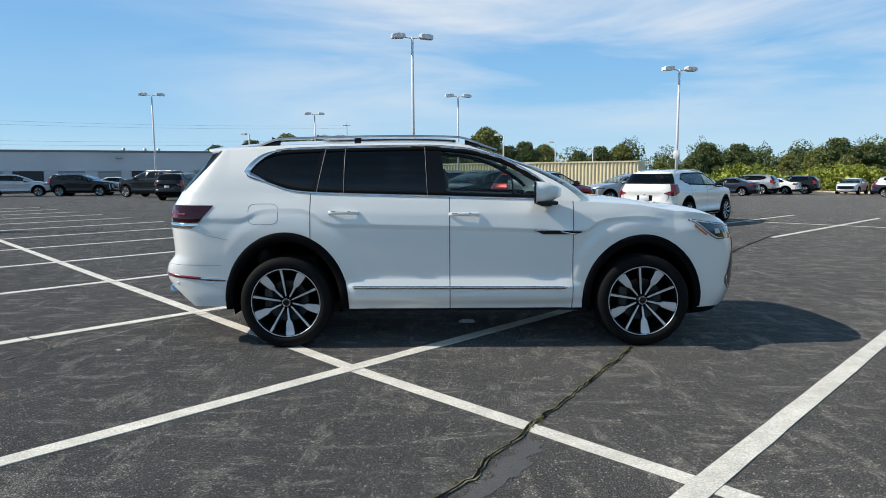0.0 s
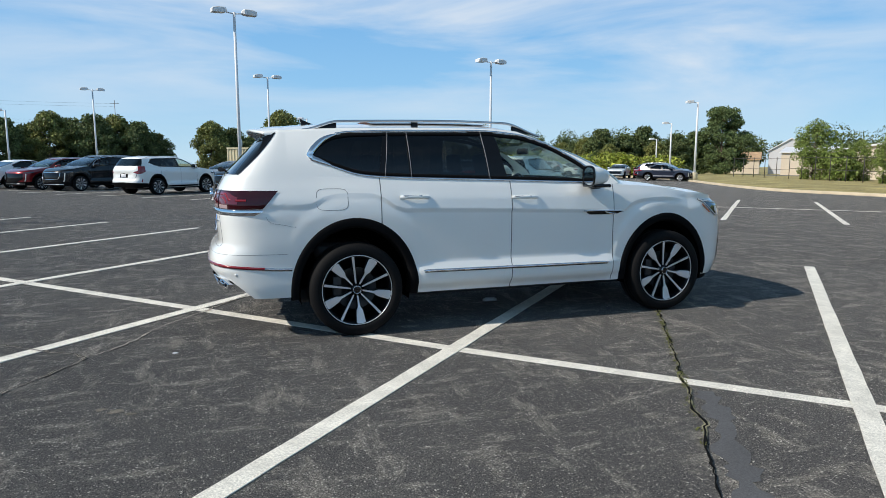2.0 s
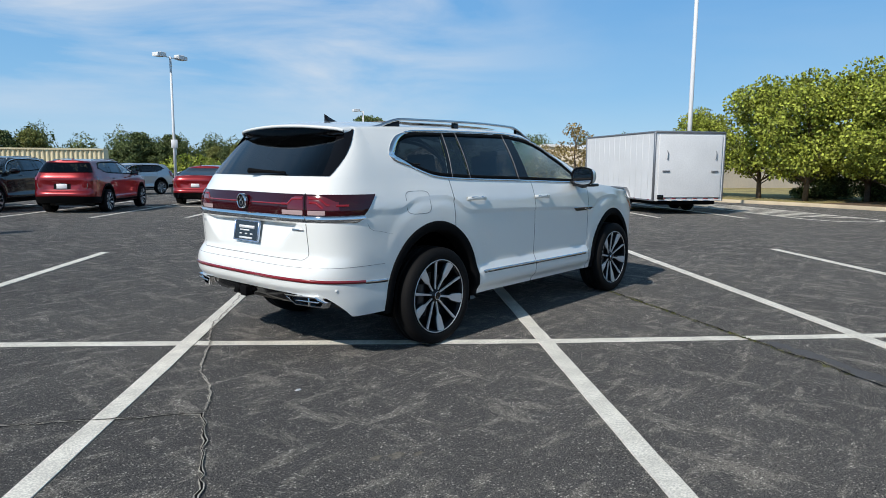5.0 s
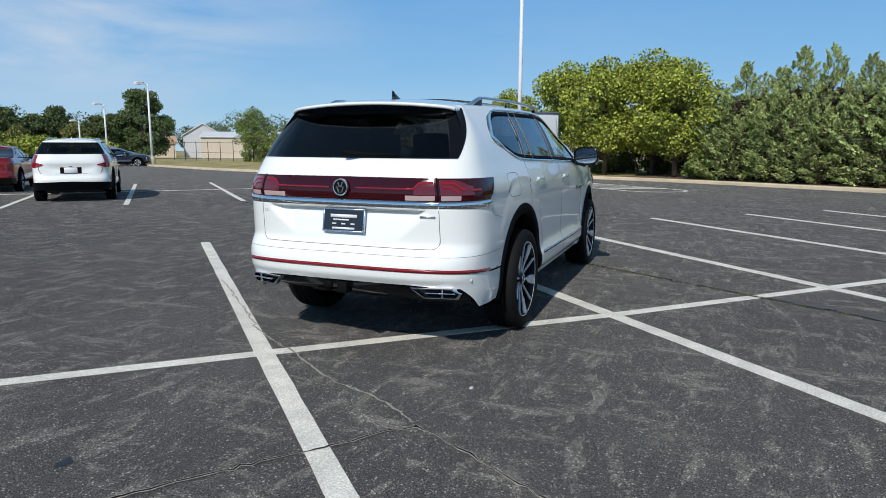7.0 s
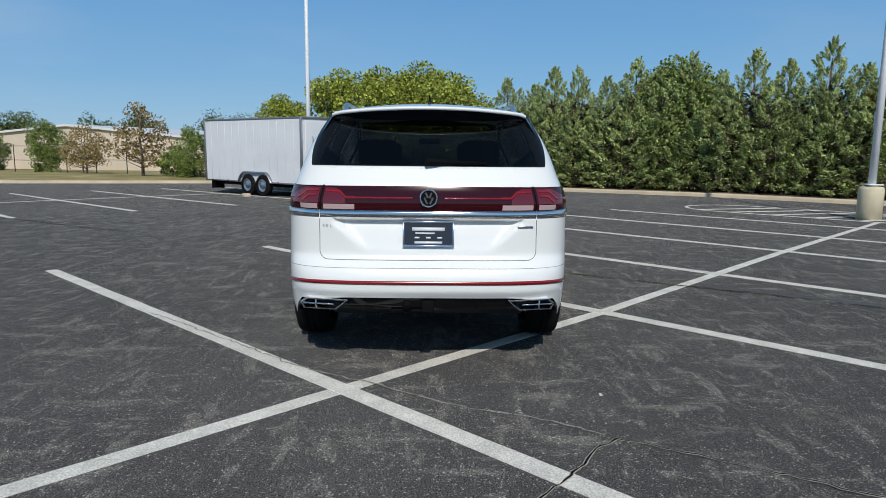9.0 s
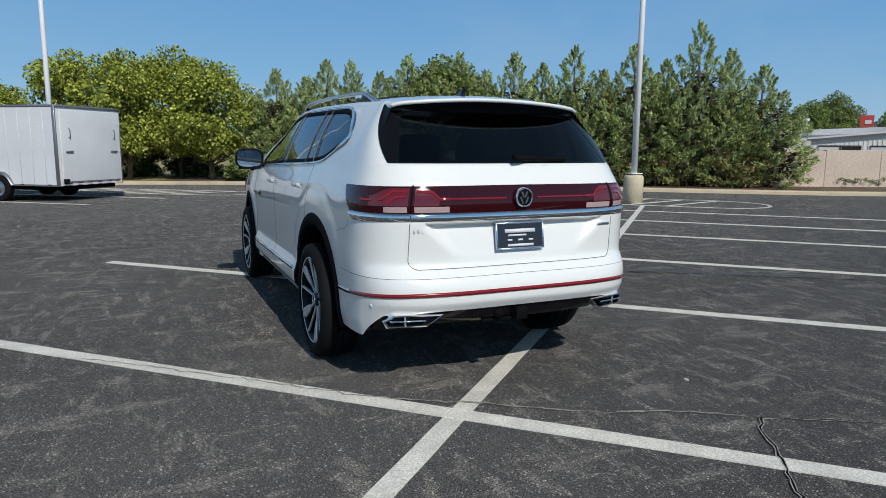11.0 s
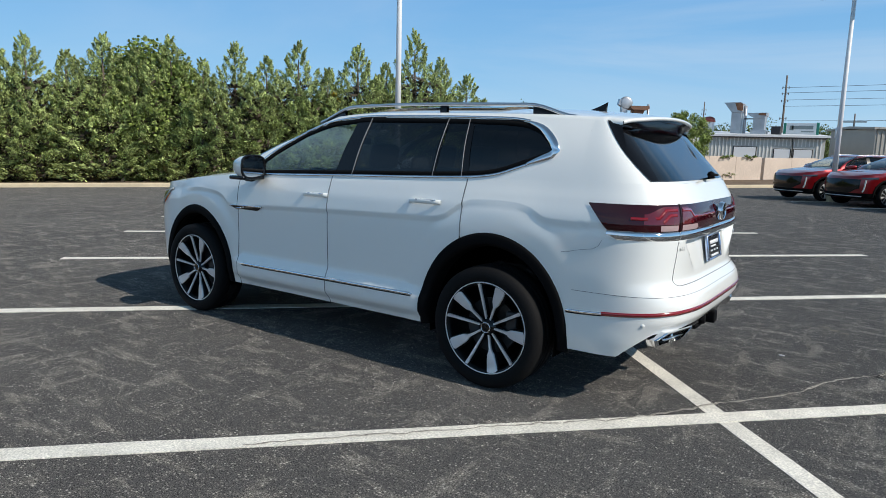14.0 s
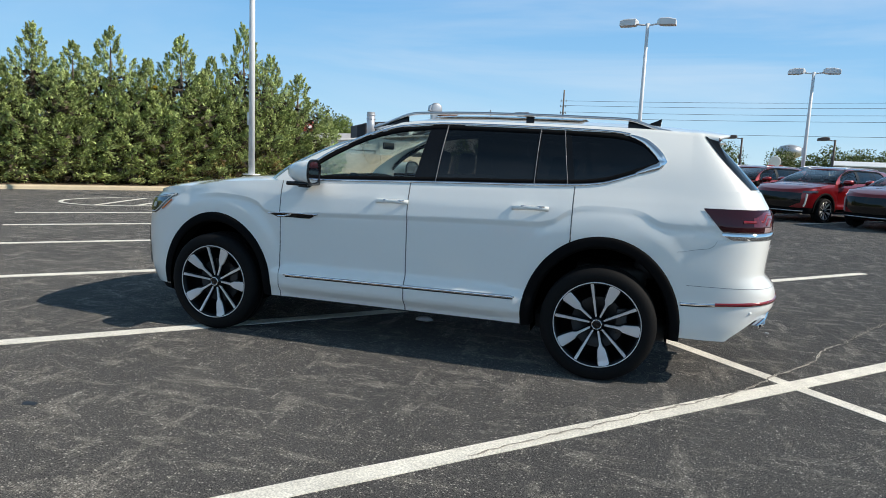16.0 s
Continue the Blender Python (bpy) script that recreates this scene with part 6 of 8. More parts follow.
def hedge():
    rnd = random.Random(11)
    temps = [juniper(21, 5.0, 1.45, JUNIPER), juniper(22, 5.0, 1.3, JUNIPER), juniper(23, 5.0, 1.55, JUNIPER), juniper(24, 5.0, 1.4, JUNIPER)]
    loose = juniper(25, 5.0, 1.5, JUNIPER, 150, 66)
    heights = [4.3, 4.9, 5.8, 4.6, 5.1, 4.2, 5.1, 4.5, 4.9, 4.3, 5.0, 4.6, 5.0, 4.4, 4.8, 4.9, 4.3, 4.6]
    used = set()
    for k, h in enumerate(heights):
        v = -3.6 + k * 1.16
        u = 21.9 - 0.125 * (v + 3.6) + rnd.uniform(-0.3, 0.3)
        i = k % 4
        s = h / 4.8
        w = 1.32 + rnd.uniform(-0.1, 0.15)
        plant(temps[i], u, v, rnd.uniform(0, 6.28), (w, w, s), "dense olive-green juniper in the boundary hedge", "tree", "boundary junipers", 0.1, i not in used) if i in used else None
        if i not in used:
            used.add(i)
            firsts.append((temps[i], u, v, rnd.uniform(0, 6.28), (w, w, s)))
    # a second, looser line behind closes the gaps
    for k in range(13):
        v = -2.6 + k * 1.6
        plant(loose, 23.6 - 0.125 * (v + 3.6) + rnd.uniform(-0.3, 0.3), v, rnd.uniform(0, 6.28), (1.15, 1.15, rnd.uniform(0.8, 0.95)), "dense olive-green juniper in the boundary hedge", "tree", "boundary junipers", 0.05, k == 12)
    for t, u, v, a, s in firsts:
        plant(t, u, v, a, s, "dense olive-green juniper in the boundary hedge", "tree", "boundary junipers", 0.1, True)


firsts = []
hedge()

TREES = {
    "yellow": broadleaf(31, 5.2, 2.3, YELLOW_GREEN, 66, 220, 0.115, 0.27),
    "green": broadleaf(32, 6.0, 2.4, GREEN, 74, 230, 0.125, 0.04),
    "dull": broadleaf(33, 7.0, 3.2, DULL, 80, 150, 0.265, 0.03, three=True),
    "dull_b": broadleaf(34, 7.0, 3.0, DULL_WARM, 72, 150, 0.265, 0.03, three=True),
    "dark": broadleaf(35, 7.5, 3.0, JUNIPER_DARK, 74, 300, 0.18, 0.05, three=True),
    "autumn": broadleaf(36, 3.6, 1.6, AUTUMN, 46, 48, 0.11, 0.22),
    "shrub": broadleaf(37, 1.8, 1.1, GREEN, 34, 90, 0.13, 0.03, name="shrub"),
    "brush": broadleaf(38, 1.5, 1.0, AUTUMN, 30, 60, 0.09, 0.03, name="shrub"),
    "gold": broadleaf(39, 1.0, 0.5, GOLD, 14, 60, 0.10, 0.05, name="shrub"),
}
TREE_LABEL = {
    "yellow": "bushy yellow-green tree at the lot's edge", "green": "leafy green tree on the verge", "dull": "dull green tree in the far woods", "dull_b": "dull green tree in the far woods",
    "dark": "tall dark green tree past the verge or dark backing tree added there", "autumn": "sparse tree with browning autumn leaves", "shrub": "low green shrub on the verge", "brush": "dry brown brush at the hedge's foot", "gold": "patch of golden leaves in the hedge",
}
PLACES = {
    "yellow": [(18.6, 19.2, 1), (19.4, 21.6, 1.05), (17.2, 22.6, 0.98), (16.6, 25.2, 0.95), (14.6, 27.4, 0.8)],
    "green": [(12, 32.6, 0.45), (6.0, 64.5, 0.8), (9.5, 63.5, 0.55), (10.3, 52.2, 0.58), (21.3, 8.9, 0.9), (22, 10.2, 0.8), (63.9, -13.7, 1.0), (61, -11.4, 0.92), (45.6, -14.2, 0.66)],
    "autumn": [(10.6, 44.8, 0.95), (10.4, 35.2, 1.15), (13, 30.6, 0.72), (11.8, 49, 0.8)],
    # the half-size ones are added behind the yellow trees to darken their gaps
    "dark": [(-4.6, 112.5, 1.42), (21.5, 18.5, 0.5), (20.6, 21.8, 0.52), (19.4, 24.6, 0.5), (-8.5, 113, 0.85)],
    "dull": [(-36.4, 92.3, 0.92), (-32.2, 93.6, 0.87), (-20.8, 97.5, 0.92), (-15.6, 104.0, 0.92), (-26.0, 101.4, 0.68), (-41.6, 98.8, 0.63), (-10.4, 104.0, 0.78), (-17.6, 100.1, 0.87), (-46.8, 104.0, 0.58), (-108.5, 52.8, 0.99), (-94.6, 52.1, 1.02), (-98.2, 57.8, 1.01), (-96.6, 63.9, 1.08), (-88.3, 61.8, 1.15), (-84.6, 66.5, 0.94), (-87.7, 72.2, 0.86), (-75.3, 76.5, 0.91), (-76.4, 83.7, 0.96), (-70.8, 89.1, 0.99), (-64.7, 86.1, 0.99), (-69.6, 110.4, 0.9), (-63.6, 108.2, 0.94)],
    "dull_b": [(-23.4, 98.8, 0.73), (-28.6, 104.0, 0.68), (-37.7, 101.4, 0.68), (-13.0, 98.8, 0.68), (-19.0, 94.9, 0.58), (-52.0, 109.2, 0.58), (-100.9, 52.2, 0.88), (-93.3, 58.1, 1.12), (-89.7, 66.6, 1.09), (-76.2, 72.9, 0.96), (-69.6, 81.7, 1.24), (-65.5, 92.9, 0.92), (-60.0, 110.1, 0.98)],
    "shrub": [(7.9, 62.0, 1.5), (19.4, 15, 0.8), (18.4, 17.4, 0.75), (20, 9, 0.6), (20.4, 3, 0.55), (11.9, 34, 0.94)],
    "brush": [(20, 13.2, 1), (20.1, 10.8, 0.95), (20.3, 7.4, 1), (20.4, 5.2, 0.9), (20.7, 1.4, 1.05), (20.8, -0.4, 1), (20.9, -2, 1), (20.1, 12, 0.9), (20.5, 4.2, 0.8), (20.6, 2.3, 0.9), (21, -3.2, 0.9)],
    "gold": [(20.6, 2, 0)],
}
TREE_RND = random.Random(17)
for kind, spots in PLACES.items():
    for i, (u, v, s) in reversed(list(enumerate(spots))):
        if kind == "gold":
            plant(TREES[kind], u, v, 0, (0.6, 0.6, 0.6), TREE_LABEL[kind], "shrub", "", 3.0, True)
            continue
        q = s * TREE_RND.uniform(0.92, 1.08)
        cat = "shrub" if kind in ("shrub", "brush") else "tree"
        group = {"dull": "far woods", "dull_b": "far woods", "brush": "dry brush", "shrub": "verge shrubs"}.get(kind, "")
        plant(TREES[kind], u, v, TREE_RND.uniform(0, 6.28), (s, s, q), TREE_LABEL[kind], cat, group, 0.05, i == 0)


def far_woods(name, line, height, seed, mat, leaf=1.0, depth=14.0):
    """A distant belt of trees as one mass of leaf clumps with an uneven top."""
    rng = np.random.default_rng(seed)
    centres, ways, sizes = [], [], []
    for (x0, y0), (x1, y1) in zip(line, line[1:]):
        k = math.hypot(x1 - x0, y1 - y0)
        for _ in range(int(k / 2.1)):
            t = rng.random()
            x, y = mix(x0, x1, t) + rng.normal() * depth * 0.25, mix(y0, y1, t) + rng.normal() * depth * 0.25
            h = height * rng.uniform(0.6, 1.1)
            r = rng.uniform(2.4, 4.4)
            d = rng.normal(size=(700, 3))
            d /= np.linalg.norm(d, axis=1)[:, None]
            lump = 1 + 0.09 * np.sin(d @ rng.normal(size=(3, 5)) * 5).sum(1, keepdims=True) / 2
            centres.append(np.array([x, y, h * 0.52 - 1.0]) + d * [r, r, h * 0.5] * rng.uniform(0.84, 1.0, size=(700, 1)) * lump)
            ways.append(d + rng.normal(size=d.shape) * 0.6)
            sizes.append(rng.uniform(0.18, 0.36, 700) * leaf)
            e = rng.normal(size=(360, 3))
            e *= rng.uniform(0.3, 0.90, size=(360, 1)) / np.linalg.norm(e, axis=1)[:, None]
            centres.append(np.array([x, y, h * 0.5 - 1.0]) + e * [r, r, h * 0.5])
            ways.append(rng.normal(size=(360, 3)))
            sizes.append(rng.uniform(0.45, 0.75, 360))
    c = np.concatenate(centres)
    ob = leaf_cloud(name, c, np.concatenate(ways), np.concatenate(sizes), mat, None, seed, 0.9, False, True)
    return tagged(ob, "belt of dull green woods in the distance", "woods", "", "stuff")


far_woods("far_woods", [(30, 134), (45, 138), (85, 138)], 9.0, 1, DULL, 1.0)
far_woods("far_woods", [(85, 138), (118, 120), (128, 100), (132, 70), (126, 35), (115, 0)], 9.2, 2, DULL, 1.0)
far_woods("far_woods", [(60, -75), (40, -110), (-18, -160), (-60, -150), (-110, -120)], 8.5, 3, DULL, 1.0)
far_woods("scrub_belt", [(28, 67), (38, 67), (46, 64)], 3.2, 4, YELLOW_GREEN, 0.8, 6.0)


# ---- parked cars of the other rows ----
def parked_car(name, label, paint, kind="suv", front="bars", rear_lamp="tall", size=(0.95, 0.95, 0.94)):
    """A parked car: the common shell, re-profiled, with its own lamps, grille and bumpers."""
    shape = Shape(0.62 if kind == "sedan" else 0.0)
    root = tagged(new(name), label, "car")
    basic_car(root, shape, paint, False)
    for cx, cz, _, _ in Shape.ARCHES:
        for s in (1, -1):
            make_wheel(root, (cx, s * 0.862, 0.386), s, False, squeeze=size[2] / size[0])
    skin, cab = shape.skin, shape.cabin
    on = lambda x, z: Vector((x, shape.upper_y(x, z), z))  # noqa: E731
    for s in (1, -1):
        make_mirror(root, s, paint)
        x_rear = -1.28 if kind == "sedan" else -1.80
        part("window_chrome", tidy(ribbon(on, [(x, shape.window_top(x) + 0.006) for x in np.linspace(x_rear, 0.76, 24)], 0.02, 0.006, 0.012, s)), CHROME if front == "bars" else GLOSS_BLACK, root)
        if rear_lamp == "tall" and kind == "suv":
            tl = patch(skin, 0.53, 0.84, lambda c: mix(0.97, 1.06, step(0.58, 0.84, c)), lambda c: 1.315, 9, 6, 0.014, s)
            patch(skin, 0.40, 0.545, lambda c: mix(1.03, 0.97, (c - 0.40) / 0.145), lambda c: mix(1.06, 1.12, (c - 0.40) / 0.145), 6, 2, 0.014, s, tl)
        else:
            tl = patch(skin, 0.47, 0.90, lambda c: mix(1.10, 1.04, step(0.47, 0.7, c)), lambda c: 1.19 + 0.05 * (c - 0.47), 10, 4, 0.012, s)
        part("tail_lamp", tidy(tl), LAMP_RED_LIT, root, "red tail lamp")
        part("tailgate_gap", tidy(ribbon(skin, [(0.0, 0.80), (0.30, 0.80), (0.44, 0.81), (0.47, 0.90), (0.47, 0.99)], 0.014, 0.006, 0.008, s)), GAP, root)
        part("plate_recess", tidy(patch(skin, 0.0, 0.17, lambda c: 0.81, lambda c: 1.0 - 0.02 * (c / 0.17), 4, 3, 0.005, s)), TRIM_BLACK if kind == "suv" else paint, root)
        part("rear_reflector", tidy(patch(skin, 0.66, 0.70, lambda c: 0.62, lambda c: 0.74, 2, 2, 0.012, s)), REFLECTOR, root)
        part("rear_window", tidy(patch(cab, 0.0, 0.66, lambda c: 0.06, lambda c: 0.92, 12, 6, 0.006, s)), PRIVACY, root)
        part("headlamp", tidy(patch(skin, 2.10, 2.50, lambda c: 0.93, lambda c: 1.0 - 0.05 * (c - 2.1), 8, 3, 0.010, s)), LAMP_CLEAR, root, "slim headlamp")
        part("running_lamp", tidy(ribbon(skin, [(2.40, 0.90), (2.40, 0.75), (2.41, 0.60), (2.44, 0.50)], 0.045, 0.012, 0.01, s)), LENS, root, "upright running lamp")
        part("front_grille", tidy(patch(skin, 2.50, 3.0, lambda c: (0.62 if front == "bars" else mix(0.62, 0.44, step(2.5, 2.75, c))), lambda c: 0.92, 8, 4, 0.008, s)), GLOSS_BLACK, root, "dark grille")
        if front == "bars":
            part("grille_surround", tidy(ribbon(skin, [(3.0, 0.93), (2.75, 0.93), (2.55, 0.92), (2.56, 0.78), (2.62, 0.62), (2.8, 0.60), (3.0, 0.60)], 0.03, 0.014, 0.012, s)), CHROME, root)
        part("front_bumper_trim", tidy(patch(skin, 2.05, 3.0, lambda c: 0.30, lambda c: 0.46, 12, 3, 0.010, s)), TRIM_BLACK, root, "black lower front bumper")
        part("bumper_bright_strip", tidy(ribbon(skin, [(c, 0.36) for c in np.linspace(2.45, 3.0, 12)], 0.03, 0.018, 0.012, s)), SATIN, root)
        part("rear_bumper_trim", tidy(patch(skin, 0.0, 0.98, lambda c: 0.36, lambda c: 0.60 - 0.05 * c, 14, 4, 0.010, s)), TRIM_BLACK if kind == "suv" else GLOSS_BLACK, root, "black lower rear bumper")
        part("sill_trim", tidy(ribbon(lambda x, z: Vector((x, shape.side(x, z), z)), [(x, 0.38) for x in np.linspace(-0.95, 0.95, 20)], 0.11, 0.008, 0.012, s)), TRIM_BLACK, root)
        for x in (-0.98, 0.02):
            z = 1.13
            part("door_handle", box((0.20, 0.03, 0.03), pose(x, s * (shape.side(x, z) + 0.015), z), 0.01), paint, root)
    if kind == "suv":
        for s in (1, -1):
            part("roof_rail", add_tube(bmesh.new(), [(mix(-1.8, 0.1, t), s * 0.58, shape.roof_edge(mix(-1.8, 0.1, t)) + 0.02 + 0.04 * math.sin(math.pi * t) ** 0.3) for t in np.linspace(0, 1, 14)], 0.016, 6), SATIN, root)
    part("number_plate", box((0.012, 0.31, 0.15), pose(-2.565, 0, 0.90), 0.003), PLATE_INK, root, "pale plate")
    part("aerial_fin", box((0.16, 0.03, 0.06), pose(-1.7, 0, 1.755, 0, -14, 0), 0.01), paint, root)
    root.scale = size
    return root


def park(car, u, v, turn_deg, label="", first=False, size=None):
    """Stands a car in the lot: turn 0 points it along the stall, away from the first row."""
    m = Matrix.Translation(lot(u, v)) @ Matrix.Rotation(TH + radians(turn_deg), 4, "Z")
    if first:
        s = tuple(size or car.scale)
        car.matrix_basis = m @ Matrix.Diagonal((*s, 1))
        ob = car
    else:
        ob = copy_thing(car, m)
        if size:
            ob.scale = size
    return tagged(ob, label or ob["label"], "", "parked cars")


white_suv = parked_car("suv", "white sport utility car parked nose-in", CAR_WHITE, "suv", "bars", "tall", (0.90, 0.96, 0.93))
black_suv = parked_car("suv", "black sport utility car with a chrome grille", CAR_BLACK, "suv", "bars", "tall", (0.97, 0.98, 0.96))
red_suv = parked_car("suv", "bright red sport utility car with a dark grille", CAR_RED, "suv", "dark", "wide", (0.96, 0.98, 0.90))
maroon_car = parked_car("sedan", "dark red sedan parked nose-in", CAR_MAROON, "sedan", "bars", "tall", (0.98, 0.96, 0.84))
white_car = parked_car("sedan", "white sedan parked in a stall", CAR_WHITE, "sedan", "bars", "tall", (0.96, 0.95, 0.84))
silver_suv = parked_car("suv", "silver sport utility car in a stall", CAR_SILVER, "suv", "bars", "tall", (0.95, 0.95, 0.92))
navy_car = parked_car("sedan", "navy blue sedan in a stall", CAR_BLUE, "sedan", "bars", "wide", (0.95, 0.93, 0.84))

# copies first, each template last
park(black_suv, -13.8, 17.0, 180, "black sport utility car with a chrome grille")
park(black_suv, -28.0, 17.5, 180, "black sport utility car with a chrome grille")
park(red_suv, -10.7, 17.3, 0, "bright red sport utility car parked nose-in", size=(0.92, 0.95, 0.92))
park(red_suv, -30.8, 17.4, 180, "bright red sport utility car with a dark grille")
park(white_suv, -22.1, 16.8, 0, "white sport utility car parked nose-in")
park(white_car, -33.6, 17.6, 0, "white sedan parked in a stall", True)
park(black_suv, -37.5, 15.5, 40, "black sport utility car standing askew")
park(maroon_car, -8.3, 22.3, 0, "glossy red sedan parked nose-in", True)
park(silver_suv, -14.8, 30.5, 150, "silver sport utility car in a stall", True)
park(navy_car, -20.5, 22.6, 180, "dark blue sedan in a stall")
park(navy_car, -24, 22.8, 180, "dark blue sedan in a stall")
park(white_suv, -5.35, 17.0, 0, "white sport utility car parked nose-in", True)
# far group by the woods
park(navy_car, -17.9, 53.0, 95, "navy blue sedan in a stall", True)
park(silver_suv, -18.6, 59.0, 95, "silver sport utility car parked far off", size=(1.05, 0.98, 1.0))
park(white_car, -17.3, 61.6, 95)
park(black_suv, -16.4, 64.0, 95, "black sport utility car by the woods")
park(white_car, -11.9, 66.8, 180)
park(navy_car, -5.8, 57.0, -100, "dark sedan by the grass tip")
park(silver_suv, -6.4, 60.5, -100, "silver sport utility car in a stall")
park(maroon_car, -9.5, 68.5, 180)
# cars before the service building
park(black_suv, -44.6, 16.2, 115, "large black sport utility car", size=(1.06, 1.02, 1.08))
park(black_suv, -51.0, 13.6, -40, "dark sport utility car")
park(silver_suv, -53.0, 9.6, -20, "pale tan sport utility car")
park(navy_car, -53.5, 14.5, 0)
park(white_car, -54.5, 17.4, -30)
park(silver_suv, -53.5, 24.0, 180, "silver sport utility car in a stall")
# the row of red cars
for u in (3.9, 6.55):
    park(red_suv, u, -15.5, 0, "bright red sport utility car with a dark grille")
park(red_suv, 9.2, -15.6, 0, "bright red sport utility car with a dark grille", True)
park(red_suv, 11.8, -15.6, 0, "bright red sport utility car with a dark grille")
park(maroon_car, 1.2, -15.5, 0)
park(black_suv, 4.2, -21.6, 180, "black sport utility car")
park(navy_car, 7.0, -21.6, 180)
park(silver_suv, 9.6, -21.6, 180, "silver sport utility car in a stall")
park(red_suv, 12.4, -21.4, 180, "bright red sport utility car")
park(red_suv, 14.4, -15.7, 0, "bright red sport utility car with a dark grille")
park(black_suv, -16.7, 17.1, 180, "black sport utility car with a chrome grille", True)


# ---- enclosed trailer ----
TRAILER_WHITE = material("trailer_aluminium_white", (0.72, 0.73, 0.74), 0.4, var=(1.2, 0.05, 4), fine=(20, 0.04, 3))
TRAILER_GREY = material("trailer_grey_trim", (0.25, 0.26, 0.28), 0.35, 0.6)


def trailer():
    root = tagged(new("cargo_trailer"), "white enclosed cargo trailer with tandem wheels", "trailer")
    L, W, z0, z1 = 5.25, 2.35, 0.45, 2.62
    bm = bmesh.new()
    rows = []
    for z, inset in ((z0, 0.0), (z1 - 0.06, 0.0), (z1 - 0.015, 0.02), (z1, 0.08)):
        rows.append([Vector((x, y, z)) for x, y in ((inset, -W + inset), (inset, -inset), (L - inset, -inset), (L - inset, -W + inset), (inset, -W + inset))])
    lattice(bm, rows)
    bm.faces.new([bm.verts.new(v) for v in rows[-1][:-1]])
    bm.faces.new([bm.verts.new(v) for v in rows[0][:-1]])
    part("trailer_body", tidy(bm), TRAILER_WHITE, root, smooth=False)
    for k in range(1, 13):
        part("side_seam", box((0.010, 0.004, z1 - z0 - 0.12), pose(k * L / 13, 0.0005, (z0 + z1) / 2)), TRAILER_WHITE, root)
    bm = bmesh.new()
    for x, y in ((-0.005, 0.0), (-0.005, -W), (L, 0.0)):
        add_box(bm, (0.09, 0.05, z1 - z0 - 0.02), pose(x + (0.04 if x < 1 else -0.04), y, (z0 + z1) / 2), 0.008)
    for y in (0.0, -W):
        add_box(bm, (L, 0.04, 0.06), pose(L / 2, y, z1 - 0.02), 0.008)
        add_box(bm, (L, 0.03, 0.05), pose(L / 2, y, z0 + 0.01), 0.006)
    add_box(bm, (0.05, W, 0.07), pose(-0.01, -W / 2, z1 - 0.02), 0.008)
    part("trailer_trim", bm, TRAILER_GREY, root, "grey metal edge trim")
    door = part("ramp_door", box((0.04, W - 0.22, z1 - z0 - 0.22), pose(-0.03, -W / 2, (z0 + z1) / 2), 0.012, 2), TRAILER_WHITE, root)
    for y in (-0.35, -W + 0.35):
        part("door_latch", box((0.04, 0.24, 0.05), pose(-0.07, y, 1.38), 0.01), TRAILER_GREY, door)
        part("door_handle", add_tube(bmesh.new(), [(-0.05, y - 0.02, 1.75), (-0.10, y - 0.02, 1.78), (-0.10, y - 0.02, 1.98), (-0.05, y - 0.02, 2.02)], 0.012, 6), TRAILER_GREY, door)
    for k in range(6):
        part("reflector_tape", box((0.012, 0.17, 0.03), pose(-0.055, -0.3 - k * 0.36, z0 + 0.07)), REFLECTOR, root, "red reflector tape")
        part("side_marker", box((0.10, 0.012, 0.025), pose(0.3 + k * 0.9, 0.02, z0 + 0.03)), REFLECTOR, root)
    part("tail_lamp", box((0.03, 0.2, 0.14), pose(-0.055, -0.2, z0 + 0.12), 0.01), GLOSS_BLACK, root)
    for x in (1.95, 2.75):
        for y, s in ((-0.02, 1), (-W + 0.02, -1)):
            hub = new("wheel")
            hub.parent = root
            hub.matrix_basis = Matrix.Translation((x, y, 0.36)) @ Matrix.Diagonal((1, s, 1, 1))
            part("tyre", lathe([(0.20, -0.09), (0.33, -0.10), (0.355, -0.07), (0.36, 0.0), (0.355, 0.07), (0.33, 0.10), (0.20, 0.09)], 28), RUBBER, hub)
            part("rim", lathe([(0.215, 0.09), (0.205, 0.10), (0.19, 0.07), (0.12, 0.06), (0.09, 0.09), (0.0, 0.10)], 24), SATIN, hub, "silver steel rim")
    bm = bmesh.new()
    arch = []
    for i in range(19):
        t = i / 18
        x = mix(1.47, 3.23, t)
        z = 0.46 + 0.36 * min(1, math.sin(math.pi * t) * 1.9) ** 0.6
        arch.append([Vector((x, 0.005, z)), Vector((x, 0.12, z)), Vector((x, 0.12, z - 0.04))])
    lattice(bm, arch)
    part("mudguard", bm, TRAILER_GREY, root, "grey tandem mudguard")
    part("dark_underside", box((L - 0.3, W - 0.3, 0.12), pose(L / 2, -W / 2, z0 - 0.07)), TRIM_BLACK, root)
    part("front_jack", add_tube(bmesh.new(), [(L + 0.7, -W / 2, 0.05), (L + 0.7, -W / 2, 0.8)], 0.04, 8), TRIM_BLACK, root)
    part("drawbar", add_tube(bmesh.new(), [(L - 0.2, -0.6, 0.42), (L + 1.1, -W / 2, 0.42), (L - 0.2, -W + 0.6, 0.42)], 0.04, 6), TRIM_BLACK, root)
    part("rear_stand", box((0.06, 0.5, 0.30), pose(L - 0.35, -0.25, 0.30), 0.01), TRIM_BLACK, root)
